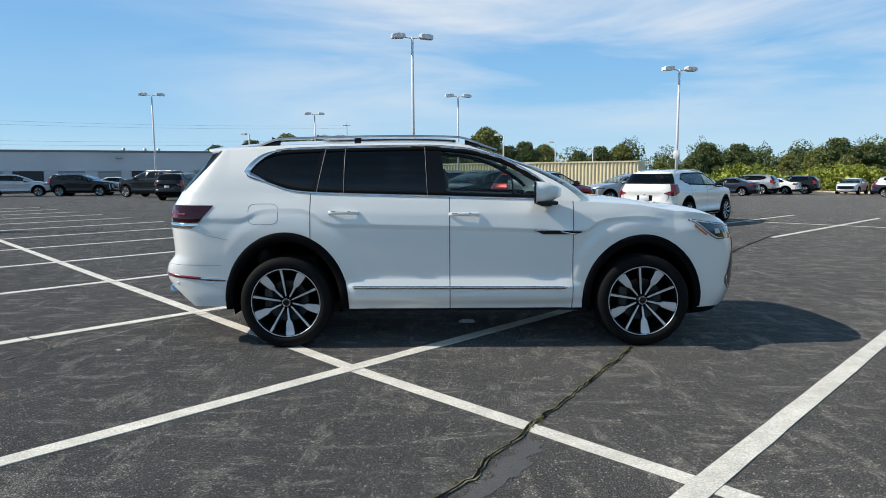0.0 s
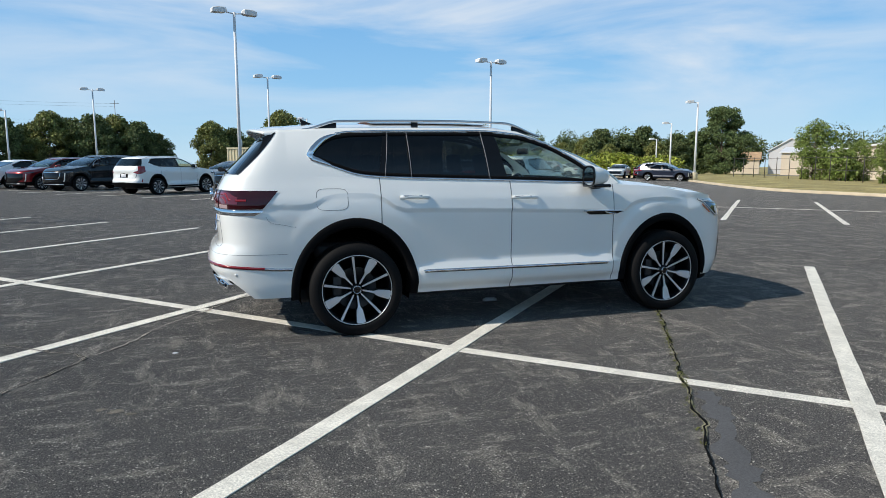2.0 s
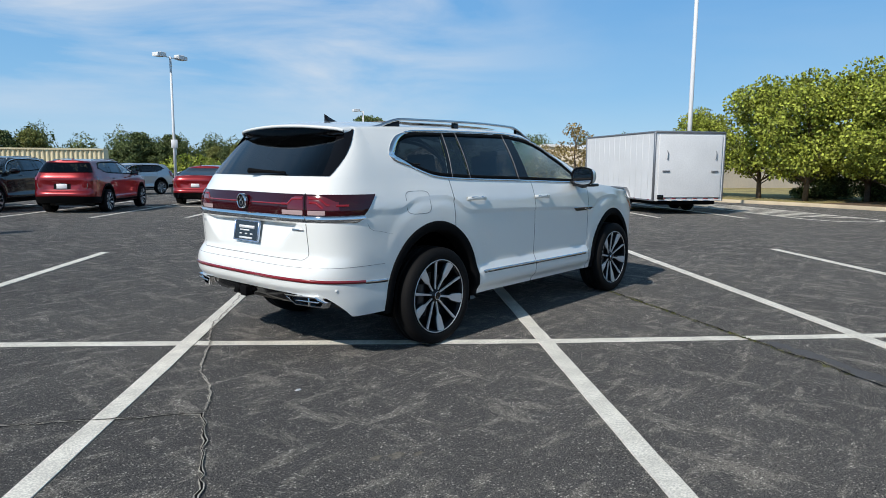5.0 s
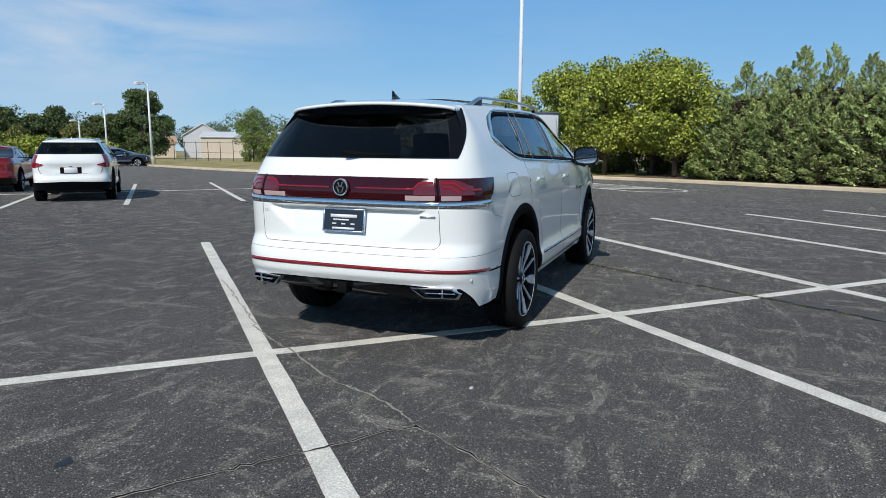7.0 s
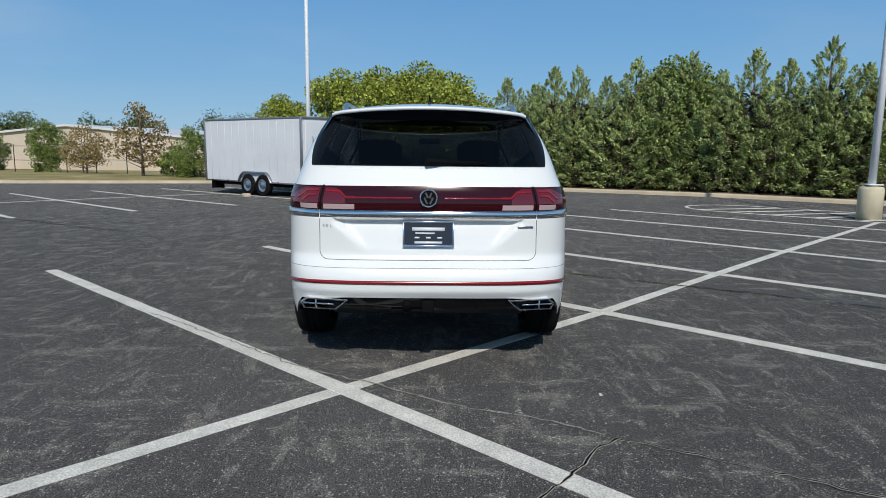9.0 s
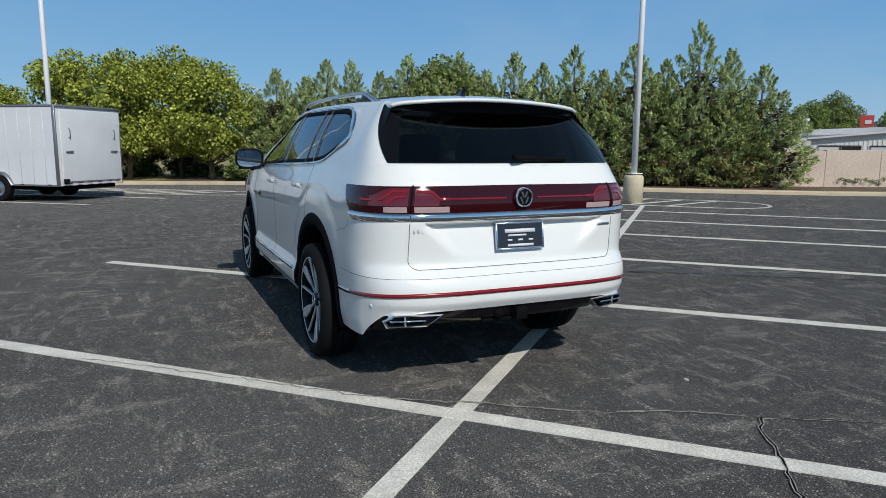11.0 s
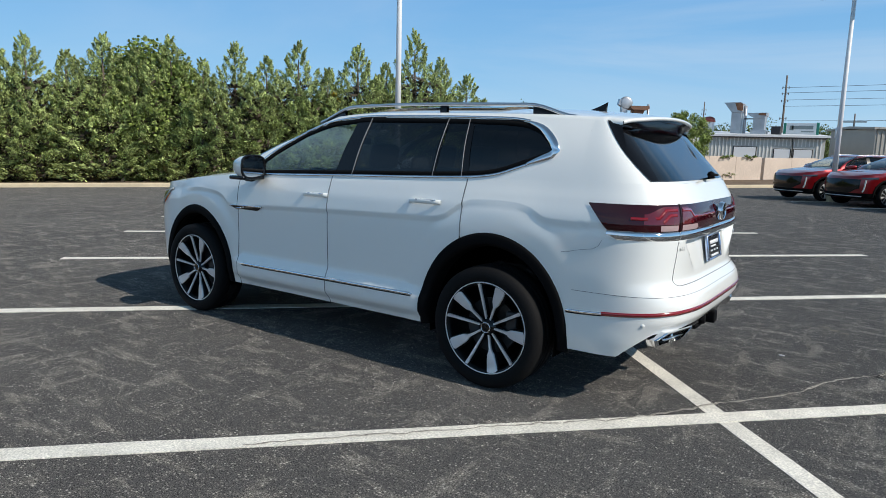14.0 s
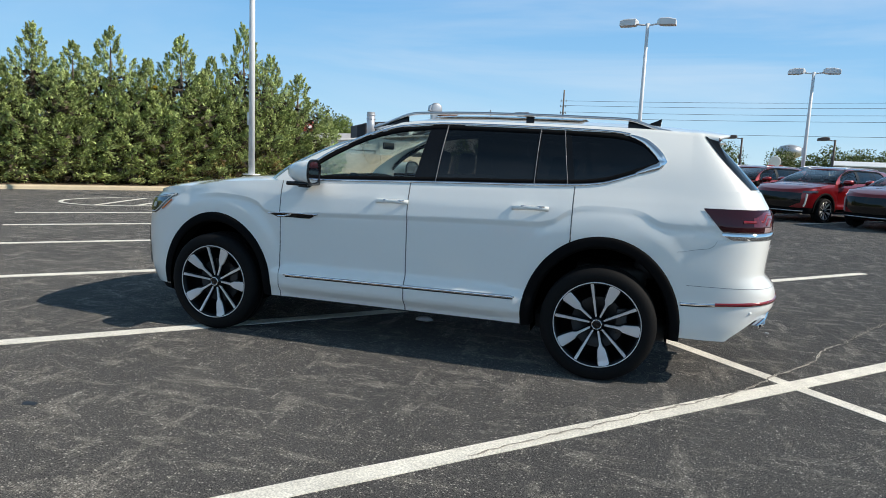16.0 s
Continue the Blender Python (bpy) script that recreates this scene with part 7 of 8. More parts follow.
    root.matrix_basis = Matrix.Translation((14.3, 4.02, ground_z(15, 5))) @ Matrix.Rotation(math.atan2(4.08, 3.22), 4, "Z") @ Matrix.Diagonal((1, 1, 0.98, 1))
    return root


trailer()
tagged(part("wheel_chock", box((0.28, 0.22, 0.12), Matrix.Translation(lot(6.1, 16.6, 0.05)) @ Matrix.Rotation(0.6, 4, "Z"), 0.03, 2), CONCRETE), "pale block beside the trailer wheel", "wheel chock")


# ---- buildings ----
WALL_GREY = material("grey_stucco_and_shade", (0.58, 0.58, 0.60), 0.85, var=(0.3, 0.06, 5), fine=(8, 0.05, 4))
WALL_BEIGE = material("beige_metal_siding", (0.62, 0.53, 0.42), 0.7, var=(0.3, 0.06, 4), fine=(6, 0.05, 4))
HALL_WALL = material("dull_white_siding", (0.52, 0.52, 0.49), 0.7, var=(0.5, 0.1, 4), fine=(6, 0.06, 3))
WALL_WHITE = material("white_metal_siding", (0.80, 0.79, 0.75), 0.6, var=(0.4, 0.06, 4))
ROOF_WHITE = material("white_metal_roof", (0.70, 0.71, 0.72), 0.5, var=(0.4, 0.05, 4))
ROOF_BROWN = material("brown_shingle_roof", (0.44, 0.29, 0.17), 0.85, var=(1, 0.2, 4))
DOOR_GREY = material("roll_door_grey", (0.34, 0.34, 0.34), 0.6)
OPEN_DARK = material("dark_opening", (0.02, 0.02, 0.022), 0.5)
CREAM = material("cream_container_paint", (0.72, 0.62, 0.40), 0.6, var=(0.6, 0.08, 4))
RETAIN = material("pinkish_retaining_wall", (0.62, 0.51, 0.42), 0.9, var=(0.5, 0.12, 5), fine=(12, 0.1, 4), bump=(20, 0.3, 0.01))
GREY_SIDING = material("dark_grey_ribbed_siding", (0.20, 0.20, 0.20), 0.6)
BLACK_ROOF = material("black_parapet", (0.03, 0.03, 0.035), 0.8)
GALV = material("galvanised_duct", (0.45, 0.47, 0.50), 0.4, 0.6, var=(1.5, 0.12, 4))
RUSTY = material("rusty_hood", (0.16, 0.08, 0.05), 0.8, var=(2, 0.3, 4))
FENCE = material("dark_fence_steel", (0.05, 0.045, 0.04), 0.6)


def wall_frame(p0, p1):
    """Axes of a wall from p0 to p1: matrix with x along it, y outward to the lot's side, z up."""
    a = Vector((p1[0] - p0[0], p1[1] - p0[1], 0))
    x = a.normalized()
    return a.length, Matrix(((x.x, -x.y, 0, p0[0]), (x.y, x.x, 0, p0[1]), (0, 0, 1, 0), (0, 0, 0, 1)))


def service_building():
    """Long grey service building with a row of roll-up doors."""
    p0, p1 = (-66.0, 54.5), (-27.2, 74.6)
    length, m = wall_frame(p0, p1)
    root = tagged(new("service_building"), "long low grey service building with roll-up doors", "building")
    root.matrix_basis = m @ Matrix.Translation((0, 0, -0.6))
    part("wall", box((length, 18, 4.75), pose(length / 2, 9, 2.37), 0.05), WALL_GREY, root, smooth=False)
    part("parapet", box((length + 0.3, 18.3, 0.22), pose(length / 2, 9, 4.80), 0.02), GREY_SIDING, root, smooth=False)
    f0 = 21.4
    unit = (length - f0) / 378
    for a, b, kind in ((-190, -150, 0), (-120, -75, 1), (-55, -12, 0), (3, 52, 1), (75, 120, 0), (141, 182, 0), (200, 238, 1), (254, 290, 0), (316, 347, 0)):
        w, x = (b - a) * unit, f0 + (a + b) / 2 * unit
        if x < 1:
            continue
        door = part("roll_door", box((w, 0.25, 2.55), pose(x, 0.06, 1.30), 0.01), OPEN_DARK if kind else DOOR_GREY, root, "open dark service door" if kind else "closed grey roll-up door", smooth=False)
        part("door_lintel", box((w + 0.3, 0.30, 0.14), pose(x, -0.02, 2.66)), WALL_GREY, door, smooth=False)
        if not kind:
            for k in range(6):
                part("door_slat", box((w - 0.1, 0.03, 0.03), pose(x, -0.08, 0.4 + k * 0.4)), GREY_SIDING, door, smooth=False)
    part("wall_lamp", box((0.7, 0.4, 0.3), pose(f0 + 180 * unit, -0.25, 4.1), 0.08, 2), GALV, root)
    for x in (f0 + 190 * unit, f0 + 230 * unit, f0 + 256 * unit):
        part("roof_vent", add_tube(bmesh.new(), [(x, 4, 4.8), (x, 4, 5.3)], 0.18, 10), GALV, root)


def container(p0, p1, h):
    length, m = wall_frame(p0, p1)
    root = tagged(new("shipping_container"), "cream ribbed steel shipping container", "container", "shipping containers")
    root.matrix_basis = m @ Matrix.Translation((0, 0, -0.75))
    bm = bmesh.new()
    n = int(length / 0.30)
    rows = []
    for k in range(n * 4 + 1):
        x = length * k / (n * 4)
        y = (0.0, 0.0, 0.07, 0.07)[k % 4]
        rows.append([Vector((x, y, 0.1)), Vector((x, y, h - 0.08)), Vector((x, 0.2, h)), Vector((x, 2.2, h)), Vector((x, 2.44 - y, h - 0.08)), Vector((x, 2.44 - y, 0.1))])
    lattice(bm, rows)
    for r in (rows[0], rows[-1]):
        bm.faces.new([bm.verts.new(v) for v in r])
    part("container_shell", tidy(bm), CREAM, root, smooth=False)
    for z in (0.1, h - 0.06):
        part("container_rail", box((length, 0.1, 0.12), pose(length / 2, -0.01, z)), CREAM, root, smooth=False)
    return root


def gable(name, label, p0, p1, depth, eave, ridge, z0, wall, roof, across=True):
    """A shed with a low gable roof: ridge across the front if across, else along it."""
    length, m = wall_frame(p0, p1)
    root = tagged(new(name), label, "building")
    root.matrix_basis = m @ Matrix.Translation((0, 0, z0))
    part("wall", box((length, depth, eave), pose(length / 2, depth / 2, eave / 2)), wall, root, smooth=False)
    bm = bmesh.new()
    if across:
        prof = [(-0.3, eave - 0.05), (length / 2, ridge), (length + 0.3, eave - 0.05), (length + 0.3, eave + 0.12), (length / 2, ridge + 0.2), (-0.3, eave + 0.12)]
        rows = [[Vector((x, y, z)) for x, z in prof + prof[:1]] for y in (-0.3, depth + 0.3)]
        for y in (0.0, depth):
            tri = bmesh.new()
            tri.faces.new([tri.verts.new(v) for v in ((0, y, eave), (length, y, eave), (length / 2, y, ridge))])
            part("gable_wall", tri, wall, root, smooth=False)
    else:
        prof = [(-0.3, eave - 0.05), (depth / 2, ridge), (depth + 0.3, eave - 0.05), (depth + 0.3, eave + 0.12), (depth / 2, ridge + 0.2), (-0.3, eave + 0.12)]
        rows = [[Vector((x, y, z)) for y, z in prof + prof[:1]] for x in (-0.3, length + 0.3)]
    lattice(bm, rows)
    for r in rows:
        bm.faces.new([bm.verts.new(v) for v in r[:-1]])
    part("roof", tidy(bm), roof, root, smooth=False)
    return root


service_building()
container((-2.2, 56.7), (5.8, 51.7), 3.1)
container((6.0, 51.6), (15.2, 46.3), 3.1)
# beige warehouses past the verge
gable("warehouse", "long beige metal warehouse with a white roof", (62.0, 51.0), (50.0, 16.5), 37, 3.9, 5.3, -1.95, WALL_BEIGE, ROOF_WHITE)
# this shed's whitish wall takes the grey material to paint in its shade
w2 = gable("warehouse", "pale shed with a white gable roof", (97.7, 95.5), (102.6, 89.8), 24, 5.1, 7.5, -2.5, WALL_GREY, ROOF_WHITE)
part("sign_board", box((2.2, 0.12, 0.8), pose(4.6, -0.08, 3.6), 0.02), ROOF_BROWN, w2, "brown sign board", False)
gable("warehouse", "low beige shed with a white roof", (81.6, 76.6), (85.9, 70.6), 12, 4.4, 5.2, -2.2, WALL_BEIGE, ROOF_WHITE, False)
gable("shop", "beige shop with a brown porch roof", (91.5, 98.5), (95.0, 95.0), 6, 3.9, 5.2, -2.86, WALL_BEIGE, ROOF_BROWN, False)
def extruded(profile, y0, y1):
    """A prism of an outline in x and z, from y0 to y1."""
    bm = bmesh.new()
    a, b = ([bm.verts.new((x, y, z)) for x, z in profile] for y in (y0, y1))
    bm.faces.new(a)
    bm.faces.new(b[::-1])
    for i in range(len(a)):
        bm.faces.new((a[i], b[i], b[i - 1], a[i - 1]))
    bmesh.ops.recalc_face_normals(bm, faces=bm.faces[:])
    return bm


WORKSHOP = wall_frame((17.72, -29.76), (7.28, -37.59))[1]
DOOR_WHITE = material("white_roll_door", (0.70, 0.70, 0.69), 0.6, var=(0.8, 0.06, 4))


def workshop():
    """A low metal workshop with its gable to the lot; only its upper part stands over the retaining wall."""
    root = tagged(new("metal_shop"), "white ribbed metal workshop with a low gable roof", "building")
    root.matrix_basis = WORKSHOP
    rake = lambda x: 2.0 + 0.0943 * x if x < 11.3 else 3.066 - 0.0943 * (x - 11.3)  # noqa: E731
    part("wall", extruded([(0, -0.3), (0, rake(0)), (11.3, rake(11.3)), (13.05, rake(13.05)), (13.05, -0.3)], 0.0, 5.6), WALL_WHITE, root, smooth=False)
    part("roof", extruded([(-0.25, rake(-0.25)), (11.3, rake(11.3)), (13.3, rake(13.3)), (13.3, rake(13.3) + 0.09), (11.3, rake(11.3) + 0.09), (-0.25, rake(-0.25) + 0.09)], -0.25, 5.8), ROOF_WHITE, root, "pale metal roof with a white edge", False)
    doors = ((0.32, 1.33, DOOR_WHITE), (1.33, 2.22, OPEN_DARK), (2.59, 4.42, DOOR_WHITE), (6.2, 7.7, OPEN_DARK), (8.4, 10.2, DOOR_WHITE))
    for a, b, mat in doors:
        door = part("workshop_door", box((b - a - 0.08, 0.05, 1.9), pose((a + b) / 2, -0.02, 0.66)), mat, root, smooth=False)
        part("door_lintel", box((b - a, 0.07, 0.07), pose((a + b) / 2, -0.03, 1.65)), FENCE, door, smooth=False)
        part("door_jamb", box((0.07, 0.07, 1.95), pose(b - 0.03, -0.03, 0.66)), FENCE, door, smooth=False)
    for k in range(64):
        x = 0.12 + k * 0.2
        low = 1.70 if any(a - 0.05 < x < b + 0.05 for a, b, _ in doors) else -0.2
        part("siding_rib", box((0.035, 0.03, rake(x) - low - 0.06), pose(x, -0.008, (rake(x) + low) / 2 - 0.03)), WALL_WHITE, root, smooth=False)
    lamp = part("wall_lamp", box((0.22, 0.16, 0.12), pose(4.75, -0.12, 2.05), 0.02), GALV, root, "small grey wall lamp")
    part("bracket", box((0.06, 0.10, 0.22), pose(4.62, -0.05, 2.06)), FENCE, lamp, smooth=False)
    back = tagged(new("rear_shed"), "low shed with a dull grey roof behind the workshop", "building")
    back.matrix_basis = WORKSHOP
    part("wall", extruded([(-9, -0.3), (-9, 1.9), (4.9, 2.6), (4.9, -0.3)], 6.1, 12.0), WALL_WHITE, back, smooth=False)
    part("roof", extruded([(-9.2, 1.75), (-0.3, 2.30), (5.1, 2.5), (5.1, 2.84), (-0.3, 2.64), (-9.2, 2.1)], 6.0, 12.2), WALL_GREY, back, "dull grey roof", False)
    part("vent_pipe", add_tube(bmesh.new(), [(-0.3, 6.4, 2.4), (-0.3, 6.4, 3.15), (-0.3, 6.4, 3.16), (-0.3, 6.4, 3.32)], [0.07, 0.07, 0.13, 0.13], 10), ROOF_WHITE, back)


def roof_plant():
    """Ducts, hoods and a dark enclosure on the workshop's roof."""
    def thing(name, label, category="duct", group="roof ducts"):
        ob = tagged(new(name), label, category, group)
        ob.matrix_basis = WORKSHOP
        return ob

    a = thing("roof_duct", "galvanised round roof stack")
    pipe = part("stack_pipe", lathe([(0.0, 4.15), (0.265, 4.15), (0.265, 2.3), (0.0, 2.3)], 24, "z"), GALV, a)
    pipe.matrix_basis = Matrix.Translation((4.74, 2.7, 0))
    for z in (3.72, 3.95, 2.75):
        band = part("stack_band", lathe([(0.26, z + 0.04), (0.295, z + 0.03), (0.295, z - 0.03), (0.26, z - 0.04)], 24, "z"), GALV, a)
        band.matrix_basis = Matrix.Translation((4.74, 2.7, 0))
    b = thing("roof_duct", "galvanised exhaust fan with a curled housing")
    part("duct", box((0.40, 0.42, 2.0), pose(9.52, 4.0, 3.75), 0.02), GALV, b, smooth=False)
    vol = part("fan_housing", lathe([(0.0, 0.26), (0.30, 0.26), (0.40, 0.22), (0.42, 0.0), (0.40, -0.22), (0.30, -0.26), (0.0, -0.26)], 24), GALV, b)
    vol.matrix_basis = Matrix.Translation((9.62, 4.0, 4.74))
    part("snout", extruded([(9.10, 4.62), (9.40, 4.50), (9.46, 4.95), (9.18, 4.98)], 3.78, 4.22), GALV, b, smooth=False)
    part("motor_box", box((0.62, 0.5, 0.35), pose(9.5, 3.9, 3.35), 0.02), RUSTY, b, "rust-stained motor box", False)
    c = thing("roof_hood", "rusty brown roof hood on a tapered throat")
    part("hood", extruded([(9.84, 4.42), (9.98, 4.30), (10.95, 4.28), (11.10, 4.40), (11.06, 4.54), (9.90, 4.54)], 3.5, 4.6), RUSTY, c, smooth=False)
    part("throat", extruded([(10.26, 2.9), (10.30, 3.9), (10.10, 4.29), (10.86, 4.29), (10.68, 3.9), (10.72, 2.9)], 3.75, 4.35), RUSTY, c, smooth=False)
    part("post", box((0.09, 0.09, 1.3), pose(9.95, 3.7, 3.65)), RUSTY, c, smooth=False)
    d = thing("roof_fan", "pale low roof hood on a round neck")
    part("hood", extruded([(4.84, 3.08), (4.88, 3.33), (5.08, 3.43), (5.92, 3.43), (6.13, 3.22), (6.13, 3.04), (5.8, 3.0), (5.0, 3.02)], 1.05, 1.95), GALV, d, smooth=False)
    neck = part("neck", lathe([(0.0, 3.05), (0.22, 3.05), (0.24, 2.4), (0.34, 2.36), (0.34, 2.2), (0.0, 2.2)], 18, "z"), GALV, d)
    neck.matrix_basis = Matrix.Translation((5.55, 1.5, 0))
    f = thing("roof_fan", "white angled blower box on a roof")
    part("housing", extruded([(6.92, 2.55), (6.92, 3.12), (6.66, 3.31), (6.86, 3.46), (7.02, 3.58), (7.31, 3.52), (7.31, 3.06), (7.17, 2.96), (7.17, 2.55)], 1.3, 1.75), ROOF_WHITE, f, smooth=False)
    part("base", box((0.5, 0.5, 0.12), pose(7.04, 1.5, 2.72), 0.01), GALV, f, smooth=False)
    e = thing("roof_parapet", "low black roof enclosure with a stepped top", "parapet", "")
    part("screen", extruded([(3.95, 2.3), (3.95, 3.26), (4.96, 3.55), (8.49, 3.83), (8.49, 3.60), (9.64, 3.59), (9.64, 2.8)], 3.2, 5.2), BLACK_ROOF, e, smooth=False)
    for x in (7.0, 7.35):
        part("vent_pipe", add_tube(bmesh.new(), [(x, 3.6, 3.5), (x, 3.6, 4.02)], 0.035, 6), GALV, e)
    p = thing("roof_pole", "thin galvanised pole on a roof", "pole", "")
    part("pole", add_tube(bmesh.new(), [(11.16, 4.0, 2.7), (11.16, 4.0, 4.68)], 0.085, 10), GALV, p)
    q = thing("roadside_sign", "faded red and white sign board behind the sheds", "sign", "")
    part("board", box((1.0, 0.3, 0.95), pose(3.95, 25.0, 3.82), 0.02), FADED_RED, q, smooth=False)
    part("lettering_bar", box((0.45, 0.05, 0.3), pose(4.05, 24.84, 3.75)), ROOF_WHITE, q, smooth=False)
    part("post", box((0.25, 0.2, 4.2), pose(3.95, 25.1, 1.6)), FENCE, q, smooth=False)


FADED_RED = material("faded_red_board", (0.52, 0.07, 0.05), 0.6)
workshop()
roof_plant()


def panel_wall(p0, p1, z1, n):
    """Retaining wall in cast panels with open joints."""
    length, m = wall_frame(p0, p1)
    root = tagged(new("retaining_wall"), "pinkish concrete retaining wall in panels", "wall", "", "structure")
    root.matrix_basis = m
    w = length / n
    me = None
    for k in range(n):
        if me is None:
            ob = part("panel", box((w - 0.012, 0.3, 2.2), None, 0.006), RETAIN, root, smooth=False)
            me = ob.data
        else:
            ob = new("panel", me)
            ob.parent = root
        ob.matrix_basis = pose(w * (k + 0.5), 0.15, z1 - 1.1 + 0.02 * math.sin(k * 2.1))
    return root


panel_wall((3.6, -36.0), (12.4, -20.2), 1.42, 9)
panel_wall((-6.0, -56.0), (3.5, -36.2), 1.42, 9)


VINE_WALL = wall_frame((3.6, -36.0), (12.4, -20.2))[1]


def wall_vine(label, stems, clumps, seed, leaf=(0.05, 0.10), mat=None):
    """A climbing plant on the retaining wall: wandering stems over its face, and clumps (along, up, width, height, leaves)."""
    rng = np.random.default_rng(seed)
    root = tagged(new("wall_vine"), label, "vine", "wall vines")
    root.matrix_basis = VINE_WALL
    for x0, z0, x1, z1 in stems:
        pts = []
        for q in range(7):
            t = q / 6
            pts.append(Vector((mix(x0, x1, t) + rng.normal() * 0.05 * min(q, 1), 0.34 + 0.02 * rng.random(), mix(z0, z1, t) + rng.normal() * 0.03 * min(q, 1))))
        part("vine_stem", add_tube(bmesh.new(), pts, [0.024, 0.022, 0.019, 0.016, 0.013, 0.010, 0.006], 5), BARK, root)
    centres, ways, faces = [], [], []
    for x, z, w, h, n in clumps:
        d = rng.normal(size=(n, 3))
        d /= np.linalg.norm(d, axis=1)[:, None]
        depth = 0.45 * w + 0.08
        centres.append(np.array([x, 0.36 + 0.35 * depth, z]) + d * rng.uniform(0.45, 1.05, size=(n, 1)) * [w, depth, h])
        ways.append(d * 0.5 + rng.normal(size=(n, 3)) * 0.6 + [0, 0, -0.3])
        faces.append(d + [0, 0, 0.3])
    c = np.concatenate(centres)
    leaf_cloud("foliage", c, np.concatenate(ways), rng.uniform(*leaf, len(c)), mat or GREEN, root, seed, 0.75, False, False, np.concatenate(faces))


def wall_vines():
    rng = random.Random(8)
    crown = []
    for k in range(70):
        a, q = rng.uniform(0, 2 * math.pi), math.sqrt(rng.random())
        x, z = 5.95 + 1.75 * q * math.cos(a), 2.36 + 1.12 * q * math.sin(a)
        if z < 1.6 and rng.random() < 0.35:
            continue
        crown.append((x, z, rng.uniform(0.24, 0.40), rng.uniform(0.20, 0.32), 230))
    crown += [(4.3, 2.75, 0.22, 0.10, 70), (4.05, 2.6, 0.12, 0.07, 40), (6.05, 3.5, 0.16, 0.18, 90), (7.5, 1.1, 0.14, 0.12, 50), (7.25, 0.8, 0.16, 0.18, 60), (6.2, 0.9, 0.12, 0.2, 40), (5.3, 0.7, 0.12, 0.15, 40)]
    stems = [(5.65, 0.05, 5.9, 1.9), (5.75, 0.05, 6.4, 2.2), (5.6, 0.1, 5.2, 2.1), (5.8, 0.3, 7.4, 2.0), (5.85, 0.6, 4.6, 2.4), (5.9, 1.6, 6.0, 3.2), (6.2, 0.1, 7.1, 1.1), (5.3, 0.1, 4.7, 0.9), (6.6, 0.2, 7.5, 0.7)]
    wall_vine("bushy green vine spilling over the concrete wall's top", stems, crown, 4)
    drop = [(8.75 + rng.uniform(-0.12, 0.12), z, 0.34 + 0.22 * math.sin(math.pi * min(1, max(0, (z - 0.4) / 2.0))), 0.22, 260) for z in (2.35, 2.1, 1.85, 1.6, 1.4, 1.15, 0.9, 0.68)]
    drop += [(9.3 + 0.3 * k, 1.62 - 0.05 * k + rng.uniform(-0.06, 0.06), 0.22, 0.12, 150) for k in range(6)] + [(8.15, 1.75, 0.2, 0.15, 80), (7.9, 1.55, 0.15, 0.1, 50)]
    wall_vine("dark leafy vine hanging down the concrete wall", [(8.6, 0.05, 8.8, 2.3), (8.7, 0.5, 9.6, 1.4), (9.0, 1.4, 10.7, 1.55), (8.5, 0.1, 8.0, 1.5)], drop, 2)
    for label, at, seed in (("bare forked vine on the concrete wall", 12.85, 1), ("straggling bare vine on the concrete wall", 10.65, 5)):
        stems = [(at, 0.58, at + 0.42, 1.16), (at, 0.58, at - 0.55, 1.22), (at + 0.1, 0.9, at - 0.2, 1.15)] if seed == 1 else [(at - 0.5, 0.35, at + 0.5, 1.0), (at + 0.4, 0.6, at - 0.6, 1.2), (at - 0.9, 0.2, at - 0.2, 0.75), (at - 0.3, 0.15, at - 1.0, 0.6)]
        wall_vine(label, stems, [(x1, z1, 0.10, 0.06, 22) for _, _, x1, z1 in stems] + [((x0 + x1) / 2, (z0 + z1) / 2, 0.08, 0.05, 12) for x0, z0, x1, z1 in stems], seed, (0.04, 0.07), AUTUMN)
    for at, up, n, seed in ((2.86, 1.42, 60, 6), (1.1, 1.40, 80, 7), (2.6, 0.45, 30, 8), (9.7, 0.22, 60, 9), (7.0, 0.16, 50, 10), (15.2, 0.35, 30, 11), (14.3, 0.3, 25, 12)):
        wall_vine("small sprig of vine on the concrete wall", [(at - 0.3, up - 0.12, at + 0.3, up + 0.05)], [(at + dx, up + rng.uniform(-0.05, 0.08), 0.14, 0.07, n) for dx in (-0.35, 0.0, 0.3)], seed, (0.04, 0.08))


wall_vines()
HALL_GREY = material("warm_grey_ribbed_siding", (0.36, 0.35, 0.32), 0.6, var=(0.5, 0.06, 4))
g1 = gable("grey_hall", "warm grey ribbed metal hall", (-0.6, -64.0), (-9.27, -69.6), 7.2, 4.4, 4.5, -0.3, HALL_GREY, HALL_GREY, False)
for k in range(27):
    part("siding_rib", box((0.1, 0.06, 4.3), pose(0.2 + k * 0.37, -0.03, 2.15)), HALL_GREY, g1, smooth=False)
g2 = gable("white_hall", "low white hall with grey doors", (13.2, -56.2), (2.75, -60.4), 12, 3.4, 3.75, -0.2, HALL_WALL, ROOF_WHITE, False)
for k in range(37):
    x = 0.15 + k * 0.3
    top = 3.24 if not any(a - 0.15 < x < b + 0.15 for a, b in ((3.98, 5.91), (7.24, 8.65), (8.8, 10.36))) else 0.6
    part("siding_rib", box((0.08, 0.05, top if top > 1 else 0.7), pose(x, -0.02, top / 2 if top > 1 else 2.93)), WALL_WHITE, g2, smooth=False)
